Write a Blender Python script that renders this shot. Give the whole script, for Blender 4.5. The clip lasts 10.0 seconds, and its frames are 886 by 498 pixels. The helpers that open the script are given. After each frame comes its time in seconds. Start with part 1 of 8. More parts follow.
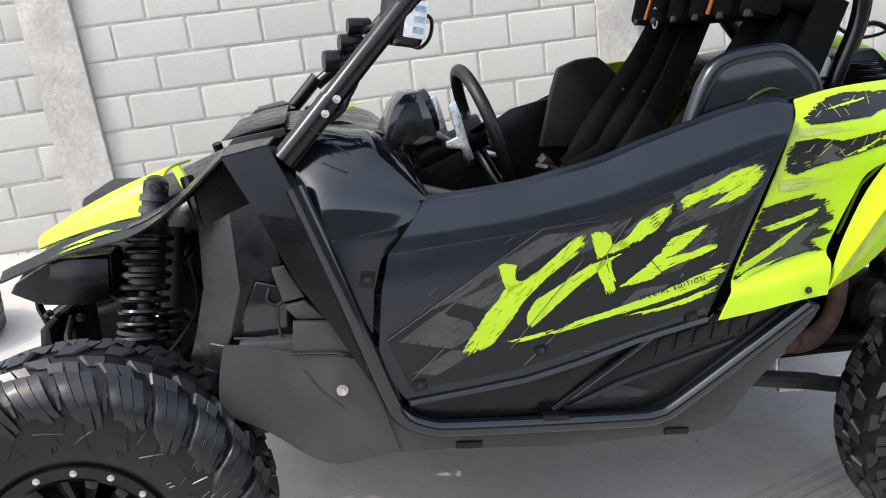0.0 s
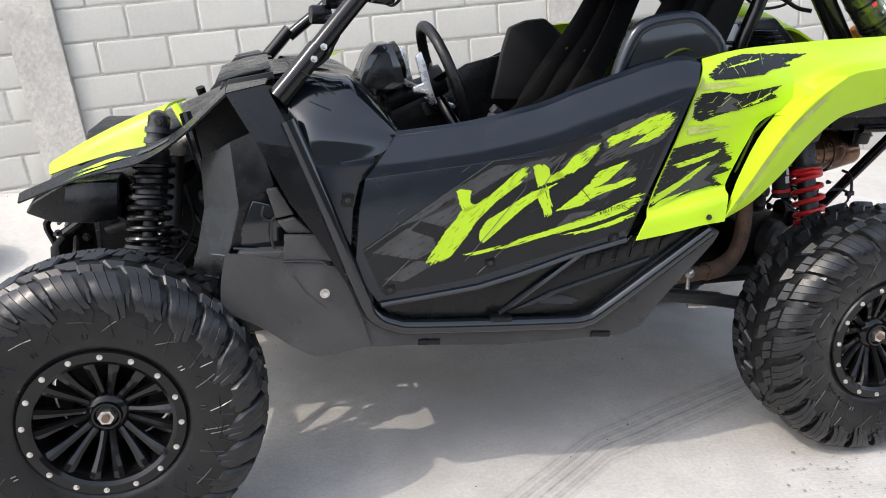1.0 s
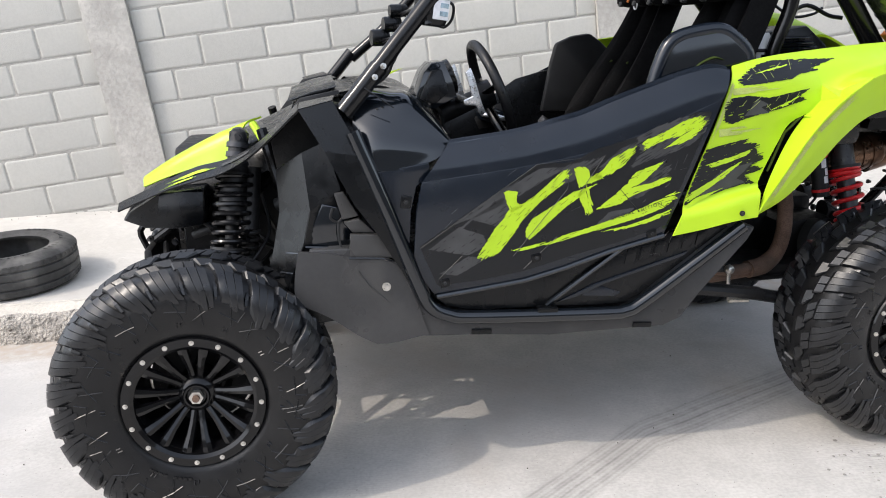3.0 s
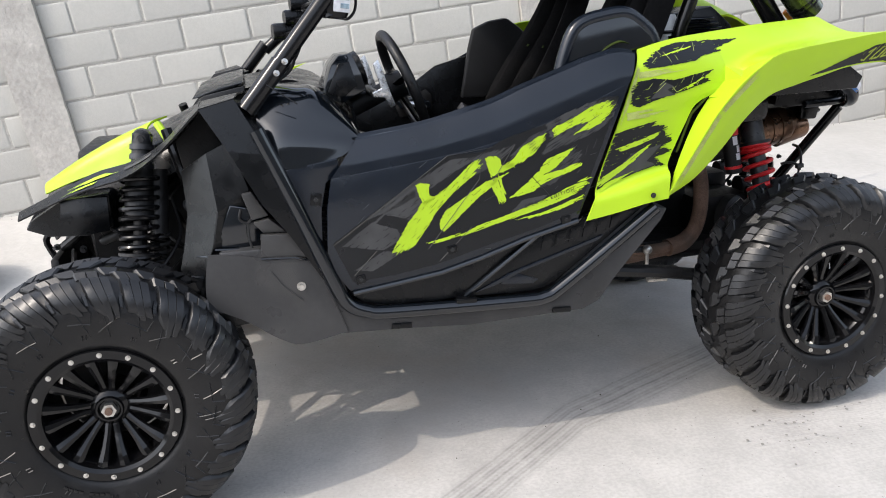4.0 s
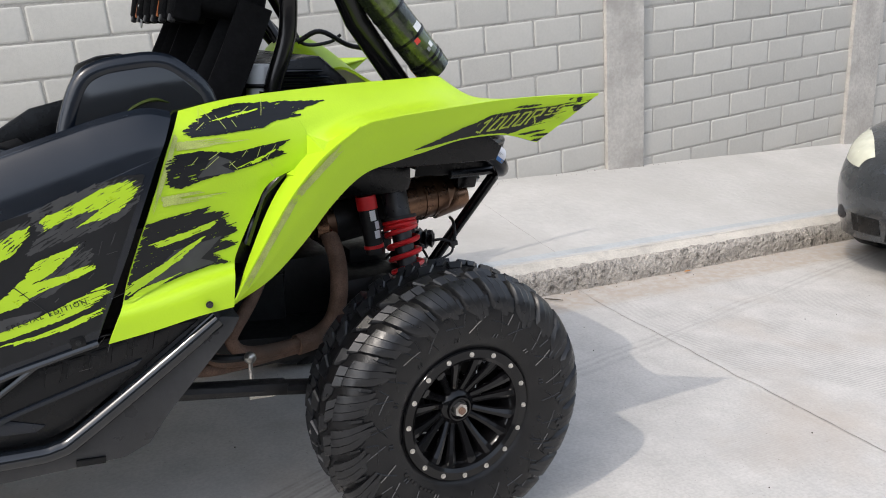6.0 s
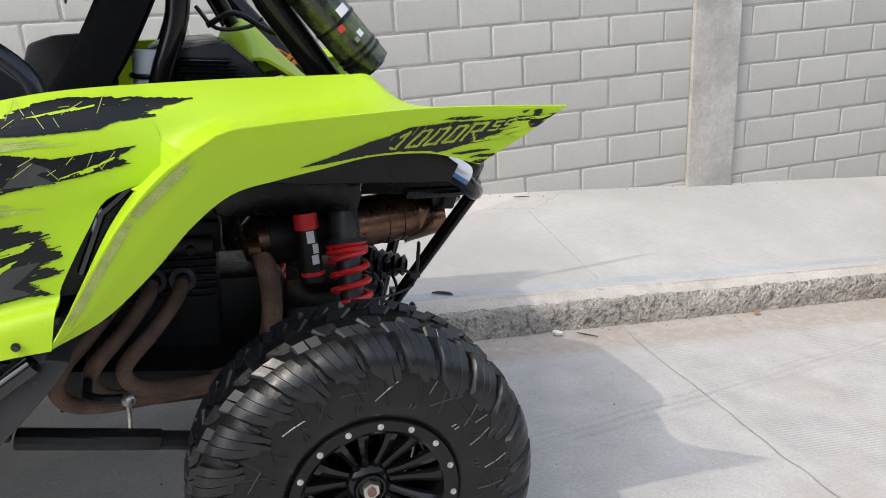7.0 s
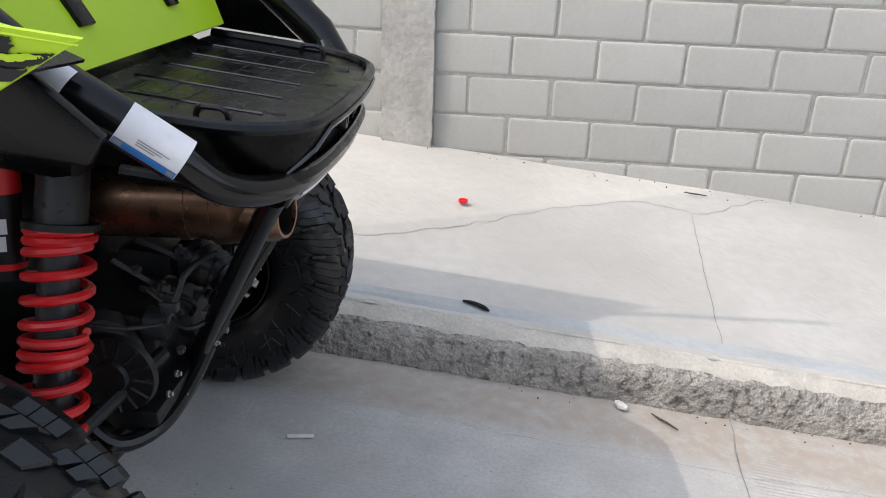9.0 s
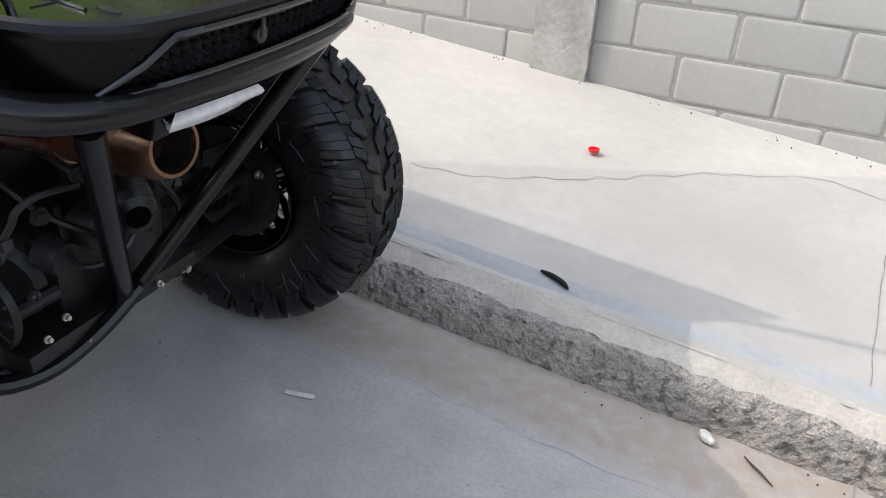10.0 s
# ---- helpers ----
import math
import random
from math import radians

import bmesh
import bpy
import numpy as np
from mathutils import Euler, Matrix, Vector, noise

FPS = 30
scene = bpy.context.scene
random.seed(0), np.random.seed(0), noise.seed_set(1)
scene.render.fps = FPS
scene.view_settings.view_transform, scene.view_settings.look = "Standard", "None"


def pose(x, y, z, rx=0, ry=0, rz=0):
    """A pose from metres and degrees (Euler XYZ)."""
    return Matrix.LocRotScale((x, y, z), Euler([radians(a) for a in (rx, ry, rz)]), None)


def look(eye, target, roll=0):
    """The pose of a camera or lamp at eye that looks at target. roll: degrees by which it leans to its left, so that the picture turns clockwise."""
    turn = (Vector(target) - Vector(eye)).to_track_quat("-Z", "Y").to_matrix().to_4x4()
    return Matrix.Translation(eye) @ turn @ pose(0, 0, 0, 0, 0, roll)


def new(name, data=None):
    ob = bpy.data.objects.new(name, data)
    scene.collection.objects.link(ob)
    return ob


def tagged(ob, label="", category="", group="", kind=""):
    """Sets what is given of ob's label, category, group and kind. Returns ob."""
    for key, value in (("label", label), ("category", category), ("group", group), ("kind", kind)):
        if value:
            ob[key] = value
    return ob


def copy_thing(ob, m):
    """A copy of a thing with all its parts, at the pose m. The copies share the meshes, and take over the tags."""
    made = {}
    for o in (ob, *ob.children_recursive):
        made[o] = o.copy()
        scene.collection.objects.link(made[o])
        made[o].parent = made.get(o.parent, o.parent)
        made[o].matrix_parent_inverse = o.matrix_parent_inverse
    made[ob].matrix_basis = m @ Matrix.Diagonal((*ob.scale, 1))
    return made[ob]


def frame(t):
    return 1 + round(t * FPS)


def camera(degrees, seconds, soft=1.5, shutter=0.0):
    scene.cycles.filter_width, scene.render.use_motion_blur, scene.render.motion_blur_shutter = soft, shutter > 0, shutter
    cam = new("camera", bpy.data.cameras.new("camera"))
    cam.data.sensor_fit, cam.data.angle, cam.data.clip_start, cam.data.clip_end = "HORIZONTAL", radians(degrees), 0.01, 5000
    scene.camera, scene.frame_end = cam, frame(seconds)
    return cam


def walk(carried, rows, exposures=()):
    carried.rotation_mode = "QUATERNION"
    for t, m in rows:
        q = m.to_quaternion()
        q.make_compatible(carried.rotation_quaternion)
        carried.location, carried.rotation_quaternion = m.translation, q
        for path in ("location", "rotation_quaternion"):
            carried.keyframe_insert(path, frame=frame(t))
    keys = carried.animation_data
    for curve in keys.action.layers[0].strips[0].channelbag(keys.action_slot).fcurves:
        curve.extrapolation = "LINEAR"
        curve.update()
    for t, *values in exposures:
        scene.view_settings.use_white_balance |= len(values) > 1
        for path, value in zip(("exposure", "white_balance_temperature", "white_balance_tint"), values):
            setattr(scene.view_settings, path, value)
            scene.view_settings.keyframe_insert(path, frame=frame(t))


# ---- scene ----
import collections
cam = camera(59.5, 10.0, 1.0)
PATH = [
    (0, (-0.47, -2.304, 1.357), (-0.265, -0.398, 0.788), -7.9),
    (0.5, (-0.563, -2.465, 1.371), (-0.355, -0.565, 0.782), -6.7),
    (1, (-0.564, -2.643, 1.377), (-0.247, -0.788, 0.698), -6.0),
    (1.5, (-0.537, -2.831, 1.377), (-0.226, -0.989, 0.663), -6.8),
    (2, (-0.551, -2.875, 1.388), (-0.253, -1.011, 0.728), -8.2),
    (2.5, (-0.575, -2.87, 1.385), (-0.348, -0.98, 0.771), -7.9),
    (2.7, (-0.584, -2.866, 1.385), (-0.417, -0.969, 0.774), -8.0),
    (3.8, (-0.509, -2.849, 1.398), (-0.261, -0.978, 0.736), -10.0),
    (4, (-0.48, -2.847, 1.396), (-0.182, -0.989, 0.718), -9.7),
    (4.5, (-0.393, -2.758, 1.38), (0.049, -0.932, 0.693), -8.3),
    (5, (-0.218, -2.62, 1.37), (0.409, -0.843, 0.698), -7.0),
    (5.5, (0.056, -2.57, 1.353), (0.733, -0.81, 0.688), -5.3),
    (6, (0.325, -2.456, 1.316), (1.114, -0.746, 0.642), -5.1),
    (6.2, (0.439, -2.396, 1.307), (1.255, -0.697, 0.637), -5.1),
    (7.3, (1.058, -2.104, 1.213), (1.473, -0.266, 0.544), -3.2),
    (7.5, (1.146, -2.021, 1.201), (1.525, -0.178, 0.523), -3.0),
    (8, (1.49, -1.837, 1.161), (1.657, 0.028, 0.458), -0.8),
    (8.5, (1.72, -1.564, 1.107), (1.699, 0.297, 0.374), 1.8),
    (9, (1.967, -1.3, 1.068), (1.787, 0.522, 0.263), 2.1),
    (9.5, (2.161, -1.078, 1.044), (1.736, 0.675, 0.181), 3.1),
    (10, (2.304, -0.794, 0.99), (1.623, 0.799, -0.01), 3.3),
]
walk(cam, [(t, look(eye, target, roll)) for t, eye, target, roll in PATH],
     [(0, 1.38), (1, 1.34), (2.5, 1.25), (4.5, 1.17), (5, 1.07), (5.5, 1.01), (6.2, 0.93), (7.5, 0.94), (8.5, 0.98), (10, 1.13)])

# ---- light ----
world = bpy.data.worlds.new("sky")
scene.world = world
world.use_nodes = True
wn = world.node_tree
sky = wn.nodes.new("ShaderNodeTexSky")
sky.sky_type = "NISHITA"
sky.sun_disc = False
sky.sun_elevation, sky.sun_rotation = radians(52.0), radians(246.0)
sky.air_density, sky.dust_density, sky.ozone_density = 1.0, 2.5, 1.0
pale = wn.nodes.new("ShaderNodeHueSaturation")
pale.inputs["Saturation"].default_value = 0.55
wn.links.new(sky.outputs[0], pale.inputs["Color"])
wn.links.new(pale.outputs[0], wn.nodes["Background"].inputs[0])
wn.nodes["Background"].inputs[1].default_value = 0.188
sun = new("sun", bpy.data.lights.new("sun", "SUN"))
sun.data.energy, sun.data.angle, sun.data.color = 0.83, radians(0.5), (1.0, 0.90, 0.80)
sun.matrix_world = look((-6.0, -2.64, 8.4), (0, 0, 0))


# ---- materials ----
def material(name, colour, rough=0.6, metal=0.0, vary=0.15, scale=8.0, bump=0.0, bump_scale=60.0, fine=0.0, coat=0.0, spec=0.5,
             tint=None, tint_scale=2.0, tint_lo=0.5, tint_hi=0.7, per_piece=0.0, rough_vary=0.1):
    """A surface whose colour wanders at two scales, with its own stain colour and fine relief."""
    m = bpy.data.materials.new(name)
    m.use_nodes = True
    nt = m.node_tree
    b = nt.nodes["Principled BSDF"]
    b.inputs["Metallic"].default_value = metal
    b.inputs["Specular IOR Level"].default_value = spec
    b.inputs["Coat Weight"].default_value = coat
    b.inputs["Coat Roughness"].default_value = 0.08
    co = nt.nodes.new("ShaderNodeTexCoord").outputs["Object"]

    def noisy(s, detail=4.0):
        n = nt.nodes.new("ShaderNodeTexNoise")
        n.inputs["Scale"].default_value, n.inputs["Detail"].default_value = s, detail
        nt.links.new(co, n.inputs["Vector"])
        return n.outputs["Fac"]

    def ramp(src, lo, hi, a, c):
        r = nt.nodes.new("ShaderNodeMapRange")
        for i, v in ((1, lo), (2, hi), (3, a), (4, c)):
            r.inputs[i].default_value = v
        nt.links.new(src, r.inputs[0])
        return r.outputs[0]

    def blend(fac, a, c, kind="MIX"):
        x = nt.nodes.new("ShaderNodeMix")
        x.data_type, x.blend_type = "RGBA", kind
        for sock, v in ((x.inputs[0], fac), (x.inputs[6], a), (x.inputs[7], c)):
            if isinstance(v, (int, float)):
                sock.default_value = v
            elif isinstance(v, tuple):
                sock.default_value = (*v, 1)
            else:
                nt.links.new(v, sock)
        return x.outputs[2]

    lo = tuple(max(c * (1 - vary), 0) for c in colour)
    hi = tuple(min(c * (1 + vary), 1) for c in colour)
    col = blend(ramp(noisy(scale), 0.3, 0.7, 0, 1), lo, hi)
    if fine:
        col = blend(ramp(noisy(scale * 14, 2.0), 0.35, 0.65, 0, 1), col, blend(fine, col, (0.0, 0.0, 0.0)))
    if tint:
        col = blend(ramp(noisy(tint_scale, 6.0), tint_lo, tint_hi, 0, 1), col, tint)
    if per_piece:
        info = nt.nodes.new("ShaderNodeObjectInfo").outputs["Random"]
        hsv = nt.nodes.new("ShaderNodeHueSaturation")
        nt.links.new(col, hsv.inputs["Color"])
        nt.links.new(ramp(info, 0, 1, 1 - per_piece, 1 + per_piece), hsv.inputs["Value"])
        col = hsv.outputs[0]
    nt.links.new(col, b.inputs["Base Color"])
    nt.links.new(ramp(noisy(scale * 3), 0.3, 0.7, max(rough - rough_vary, 0.03), min(rough + rough_vary, 1)), b.inputs["Roughness"])
    if bump:
        bp = nt.nodes.new("ShaderNodeBump")
        bp.inputs["Strength"].default_value, bp.inputs["Distance"].default_value = 1.0, bump
        nt.links.new(noisy(bump_scale, 6.0), bp.inputs["Height"])
        nt.links.new(bp.outputs[0], b.inputs["Normal"])
    return m


MARKS = ((0.531, 0.024, 0.7), (0.566, 0.022, 0.9), (0.602, 0.026, 0.95), (0.640, 0.024, 0.85), (0.665, 0.018, 0.55), (0.59, 0.10, 0.40))


def street_material():
    """Broom-finished concrete: fine lines along the street, stains, and two tyre marks that cross it."""
    m = material("broomed_concrete", (0.47, 0.455, 0.43), 0.85, vary=0.09, scale=6.0, fine=0.12, bump=0.002, bump_scale=140,
                 tint=(0.38, 0.37, 0.355), tint_scale=1.1, tint_lo=0.50, tint_hi=0.72)
    nt = m.node_tree
    b = nt.nodes["Principled BSDF"]
    col = b.inputs["Base Color"].links[0].from_socket
    co = nt.nodes.new("ShaderNodeTexCoord").outputs["Object"]

    def math_node(op, a, c=0.0, d=0.0):
        n = nt.nodes.new("ShaderNodeMath")
        n.operation = op
        for i, v in enumerate((a, c, d)):
            if isinstance(v, (int, float)):
                n.inputs[i].default_value = v
            else:
                nt.links.new(v, n.inputs[i])
        return n.outputs[0]

    sep = nt.nodes.new("ShaderNodeSeparateXYZ")
    nt.links.new(co, sep.inputs[0])
    x, y = sep.outputs[0], sep.outputs[1]
    n1 = nt.nodes.new("ShaderNodeTexNoise")
    n1.inputs["Scale"].default_value, n1.inputs["Detail"].default_value = 22.0, 5.0
    nt.links.new(co, n1.inputs["Vector"])
    n2 = nt.nodes.new("ShaderNodeTexNoise")
    n2.inputs["Scale"].default_value = 2.0
    nt.links.new(co, n2.inputs["Vector"])
    # tyre marks: bands along a line that bends a little
    bend = math_node("MULTIPLY", math_node("MAXIMUM", math_node("SUBTRACT", x, 0.25), 0.0), 0.27)
    u = math_node("SUBTRACT", math_node("SUBTRACT", math_node("MULTIPLY", x, 0.613), math_node("MULTIPLY", y, 0.79)), bend)
    u = math_node("ADD", u, math_node("MULTIPLY_ADD", n2.outputs["Fac"], 0.03, -0.015))
    marks = None
    for centre, width, weight in MARKS:
        d = math_node("ABSOLUTE", math_node("SUBTRACT", u, centre))
        f = math_node("SUBTRACT", 1.0, math_node("DIVIDE", d, width))
        f = math_node("MULTIPLY", math_node("MAXIMUM", f, 0.0), weight)
        marks = f if marks is None else math_node("MAXIMUM", marks, f)
    # a second, fainter pair of marks down the street
    w2 = math_node("ADD", math_node("SUBTRACT", y, math_node("MULTIPLY_ADD", x, 0.235, -0.43)), math_node("MULTIPLY_ADD", n2.outputs["Fac"], 0.05, -0.025))
    second = None
    for centre, width, weight in ((0.0, 0.016, 0.8), (0.040, 0.012, 0.6), (-0.045, 0.022, 0.5)):
        f = math_node("SUBTRACT", 1.0, math_node("DIVIDE", math_node("ABSOLUTE", math_node("SUBTRACT", w2, centre)), width))
        f = math_node("MULTIPLY", math_node("MAXIMUM", f, 0.0), weight)
        second = f if second is None else math_node("MAXIMUM", second, f)
    second = math_node("MULTIPLY", second, math_node("MINIMUM", math_node("MAXIMUM", math_node("MULTIPLY_ADD", x, 2.0, -3.2), 0.0), 1.0))
    second = math_node("MULTIPLY", math_node("MULTIPLY", second, math_node("MULTIPLY_ADD", n1.outputs["Fac"], 1.6, -0.2)), 0.62)
    # streaks inside the marks and a fade along them
    st = math_node("MULTIPLY_ADD", math_node("SINE", math_node("MULTIPLY", u, 420.0)), 0.25, 0.75)
    marks = math_node("MULTIPLY", math_node("MULTIPLY", marks, st), math_node("MULTIPLY_ADD", n1.outputs["Fac"], 1.4, 0.1))
    marks = math_node("MULTIPLY", marks, math_node("MINIMUM", math_node("MAXIMUM", math_node("MULTIPLY_ADD", x, -4.0, 4.8), 0.0), 1.0))
    marks = math_node("MULTIPLY", marks, math_node("MINIMUM", math_node("MAXIMUM", math_node("MULTIPLY_ADD", x, 0.9, 1.5), 0.0), 1.0))
    # coarse dirty broom lines on the slab past the joint
    coarse = math_node("SINE", math_node("MULTIPLY", math_node("MULTIPLY_ADD", n2.outputs["Fac"], 0.03, y), 400.0))
    coarse = math_node("MULTIPLY", math_node("MAXIMUM", coarse, 0.0), math_node("MINIMUM", math_node("MAXIMUM", math_node("MULTIPLY_ADD", x, 60.0, -164.0), 0.0), 1.0))
    coarse = math_node("MULTIPLY", coarse, math_node("MINIMUM", math_node("MAXIMUM", math_node("MULTIPLY_ADD", n2.outputs["Fac"], 5.0, -2.4), 0.0), 0.4))
    marks = math_node("MAXIMUM", math_node("MAXIMUM", marks, second), coarse)
    mix = nt.nodes.new("ShaderNodeMix")
    mix.data_type = "RGBA"
    nt.links.new(math_node("MULTIPLY", math_node("MINIMUM", marks, 1.0), 0.72), mix.inputs[0])
    nt.links.new(col, mix.inputs[6])
    mix.inputs[7].default_value = (0.12, 0.115, 0.11, 1)
    # rusty brown stains and dark specks
    n3 = nt.nodes.new("ShaderNodeTexNoise")
    n3.inputs["Scale"].default_value, n3.inputs["Detail"].default_value = 1.7, 8.0
    nt.links.new(co, n3.inputs["Vector"])
    n4 = nt.nodes.new("ShaderNodeTexNoise")
    n4.inputs["Scale"].default_value, n4.inputs["Detail"].default_value = 95.0, 2.0
    nt.links.new(co, n4.inputs["Vector"])
    base = mix.outputs[2]
    for fac, colour, weight in ((math_node("MULTIPLY_ADD", n3.outputs["Fac"], 6.0, -3.3), (0.36, 0.31, 0.26, 1), 0.55), (math_node("MULTIPLY_ADD", n4.outputs["Fac"], 14.0, -9.8), (0.13, 0.12, 0.11, 1), 0.6)):
        stain = nt.nodes.new("ShaderNodeMix")
        stain.data_type = "RGBA"
        nt.links.new(math_node("MULTIPLY", math_node("MINIMUM", math_node("MAXIMUM", fac, 0.0), 1.0), weight), stain.inputs[0])
        nt.links.new(base, stain.inputs[6])
        stain.inputs[7].default_value = colour
        base = stain.outputs[2]
    gut = math_node("SUBTRACT", y, math_node("MULTIPLY_ADD", x, 0.03, 0.585))
    gut = math_node("MULTIPLY", gut, 14.0)
    gut = math_node("MINIMUM", math_node("MAXIMUM", gut, 0.0), 1.0)
    gut = math_node("MULTIPLY", gut, math_node("MINIMUM", math_node("MULTIPLY_ADD", n1.outputs["Fac"], 2.2, -0.35), 1.0))
    dirt = nt.nodes.new("ShaderNodeMix")
    dirt.data_type = "RGBA"
    nt.links.new(math_node("MULTIPLY", math_node("MAXIMUM", gut, 0.0), 0.95), dirt.inputs[0])
    nt.links.new(base, dirt.inputs[6])
    dirt.inputs[7].default_value = (0.365, 0.315, 0.262, 1)
    nt.links.new(dirt.outputs[2], b.inputs["Base Color"])
    # broom lines
    wob = math_node("MULTIPLY_ADD", n2.outputs["Fac"], 0.06, y)
    line = math_node("SINE", math_node("MULTIPLY", wob, 520.0))
    line = math_node("MULTIPLY_ADD", line, 0.5, math_node("MULTIPLY", n1.outputs["Fac"], 1.5))
    bp = nt.nodes.new("ShaderNodeBump")
    bp.inputs["Strength"].default_value, bp.inputs["Distance"].default_value = 0.15, 0.002
    nt.links.new(line, bp.inputs["Height"])
    nt.links.new(bp.outputs[0], b.inputs["Normal"])
    return m


def pavement_material():
    """Concrete with the arcs that a trowel left in it."""
    m = material("trowelled_concrete", (0.50, 0.48, 0.445), 0.8, vary=0.10, scale=1.3, fine=0.07, bump=0.003, bump_scale=18, tint=(0.42, 0.40, 0.365), tint_scale=0.9, tint_lo=0.50, tint_hi=0.75)
    nt = m.node_tree
    b = nt.nodes["Principled BSDF"]
    co = nt.nodes.new("ShaderNodeTexCoord").outputs["Object"]
    col = b.inputs["Base Color"].links[0].from_socket
    along = nt.nodes.new("ShaderNodeVectorMath")
    along.operation = "DOT_PRODUCT"
    nt.links.new(co, along.inputs[0])
    along.inputs[1].default_value = (-0.66, 1.0, 0.0)
    pour = nt.nodes.new("ShaderNodeMapRange")
    for k, v in (("From Min", 0.66), ("From Max", 0.70), ("To Min", 1.0), ("To Max", 0.0)):
        pour.inputs[k].default_value = v
    nt.links.new(along.outputs["Value"], pour.inputs["Value"])
    grey = nt.nodes.new("ShaderNodeMix")
    grey.data_type, grey.blend_type = "RGBA", "MULTIPLY"
    nt.links.new(pour.outputs[0], grey.inputs[0])
    nt.links.new(col, grey.inputs[6])
    grey.inputs[7].default_value = (0.87, 0.885, 0.905, 1)
    nt.links.new(grey.outputs[2], b.inputs["Base Color"])
    w = nt.nodes.new("ShaderNodeTexWave")
    w.wave_type = "RINGS"
    for k, v in (("Scale", 4.0), ("Distortion", 26.0), ("Detail", 4.0), ("Detail Scale", 1.1)):
        w.inputs[k].default_value = v
    nt.links.new(co, w.inputs["Vector"])
    big = nt.nodes.new("ShaderNodeBump")
    big.inputs["Strength"].default_value, big.inputs["Distance"].default_value = 0.24, 0.004
    nt.links.new(w.outputs["Fac"], big.inputs["Height"])
    nt.links.new(b.inputs["Normal"].links[0].from_socket, big.inputs["Normal"])
    nt.links.new(big.outputs[0], b.inputs["Normal"])
    return m


STREET = street_material()
SIDEWALK = pavement_material()
PATCH = material("grey_cement_strip", (0.385, 0.405, 0.41), 0.75, vary=0.08, scale=3, fine=0.08, bump=0.002, bump_scale=30)
KERB = material("rough_kerb_concrete", (0.46, 0.425, 0.375), 0.9, vary=0.25, scale=12, fine=0.30, bump=0.035, bump_scale=48, tint=(0.13, 0.12, 0.105), tint_scale=30, tint_lo=0.54, tint_hi=0.68)
BLOCK = material("concrete_block", (0.428, 0.418, 0.386), 0.9, vary=0.07, scale=4, fine=0.05, bump=0.0016, bump_scale=150, per_piece=0.07, tint=(0.38, 0.368, 0.335), tint_scale=2.6, tint_lo=0.52, tint_hi=0.8)
KERB_TOP = material("worn_kerb_top", (0.51, 0.478, 0.42), 0.88, vary=0.12, scale=6, fine=0.12, bump=0.006, bump_scale=60, tint=(0.34, 0.32, 0.29), tint_scale=7, tint_lo=0.55, tint_hi=0.78)
MORTAR = material("mortar", (0.345, 0.335, 0.305), 0.95, vary=0.15, scale=7, fine=0.15, bump=0.004, bump_scale=70)
PILLAR = material("cast_pillar_concrete", (0.44, 0.42, 0.385), 0.9, vary=0.16, scale=3, fine=0.14, bump=0.006, bump_scale=35, tint=(0.30, 0.285, 0.26), tint_scale=4.5, tint_lo=0.5, tint_hi=0.8)
CRACK = material("dark_joint", (0.24, 0.23, 0.21), 0.95, vary=0.3, scale=20)
# unseen surfaces only; kept dark for what the black panels mirror
BACKDROP = material("plain_backdrop", (0.20, 0.19, 0.175), 0.9, vary=0.08, scale=2, bump=0.004, bump_scale=50)

# blue in the satin and gloss blacks stands in for reflected sky
SATIN = material("satin_black_paint", (0.0058, 0.0085, 0.0135), 0.23, vary=0.16, scale=5, bump=0.0001, bump_scale=90, rough_vary=0.05, spec=0.46)
PLASTIC = material("moulded_black_plastic", (0.0032, 0.0036, 0.0043), 0.26, vary=0.25, scale=6, bump=0.0003, bump_scale=420, fine=0.15, tint=(0.0090, 0.0090, 0.0090), tint_scale=3.0, tint_lo=0.55, tint_hi=0.85, spec=0.28)
GREY_PLASTIC = material("dusty_grey_plastic", (0.0380, 0.0385, 0.0400), 0.34, vary=0.2, scale=5, bump=0.0005, bump_scale=400, fine=0.1, tint=(0.062, 0.060, 0.057), tint_scale=4, tint_lo=0.52, tint_hi=0.8, spec=0.35)
GLOSS = material("glossy_black_plastic", (0.0034, 0.0048, 0.0070), 0.11, vary=0.2, scale=4, coat=0.2, rough_vary=0.05, spec=0.62)
GRAPHIC = material("charcoal_vinyl", (0.0420, 0.0430, 0.0440), 0.36, vary=0.25, scale=14, rough_vary=0.05, spec=0.35)
VINYL = material("black_vinyl", (0.0055, 0.0062, 0.0075), 0.33, vary=0.2, scale=9, rough_vary=0.06, spec=0.35)
LIME = material("lime_plastic", (0.37, 0.56, 0.016), 0.38, vary=0.05, scale=3, bump=0.0004, bump_scale=200, rough_vary=0.08, spec=0.4)
FADED_LIME = material("faded_lime_print", (0.30, 0.37, 0.035), 0.4, vary=0.15, scale=25, spec=0.4)
LIME_VINYL = material("lime_vinyl", (0.37, 0.555, 0.018), 0.35, vary=0.05, scale=12, spec=0.4)
# dull lime for belt marks and for the painted reflection on the shoulder guard
OLIVE = material("dim_olive_lime", (0.022, 0.034, 0.003), 0.6, vary=0.3, scale=30, spec=0.2)
SCUFF = material("scuffed_lime", (0.40, 0.47, 0.12), 0.6, vary=0.2, scale=30, fine=0.25)
RUBBER = material("tyre_rubber", (0.0062, 0.0062, 0.0067), 0.38, vary=0.25, scale=10, bump=0.0006, bump_scale=220, fine=0.2, tint=(0.0150, 0.0146, 0.0140), tint_scale=9, tint_lo=0.58, tint_hi=0.85, rough_vary=0.12, spec=0.36)
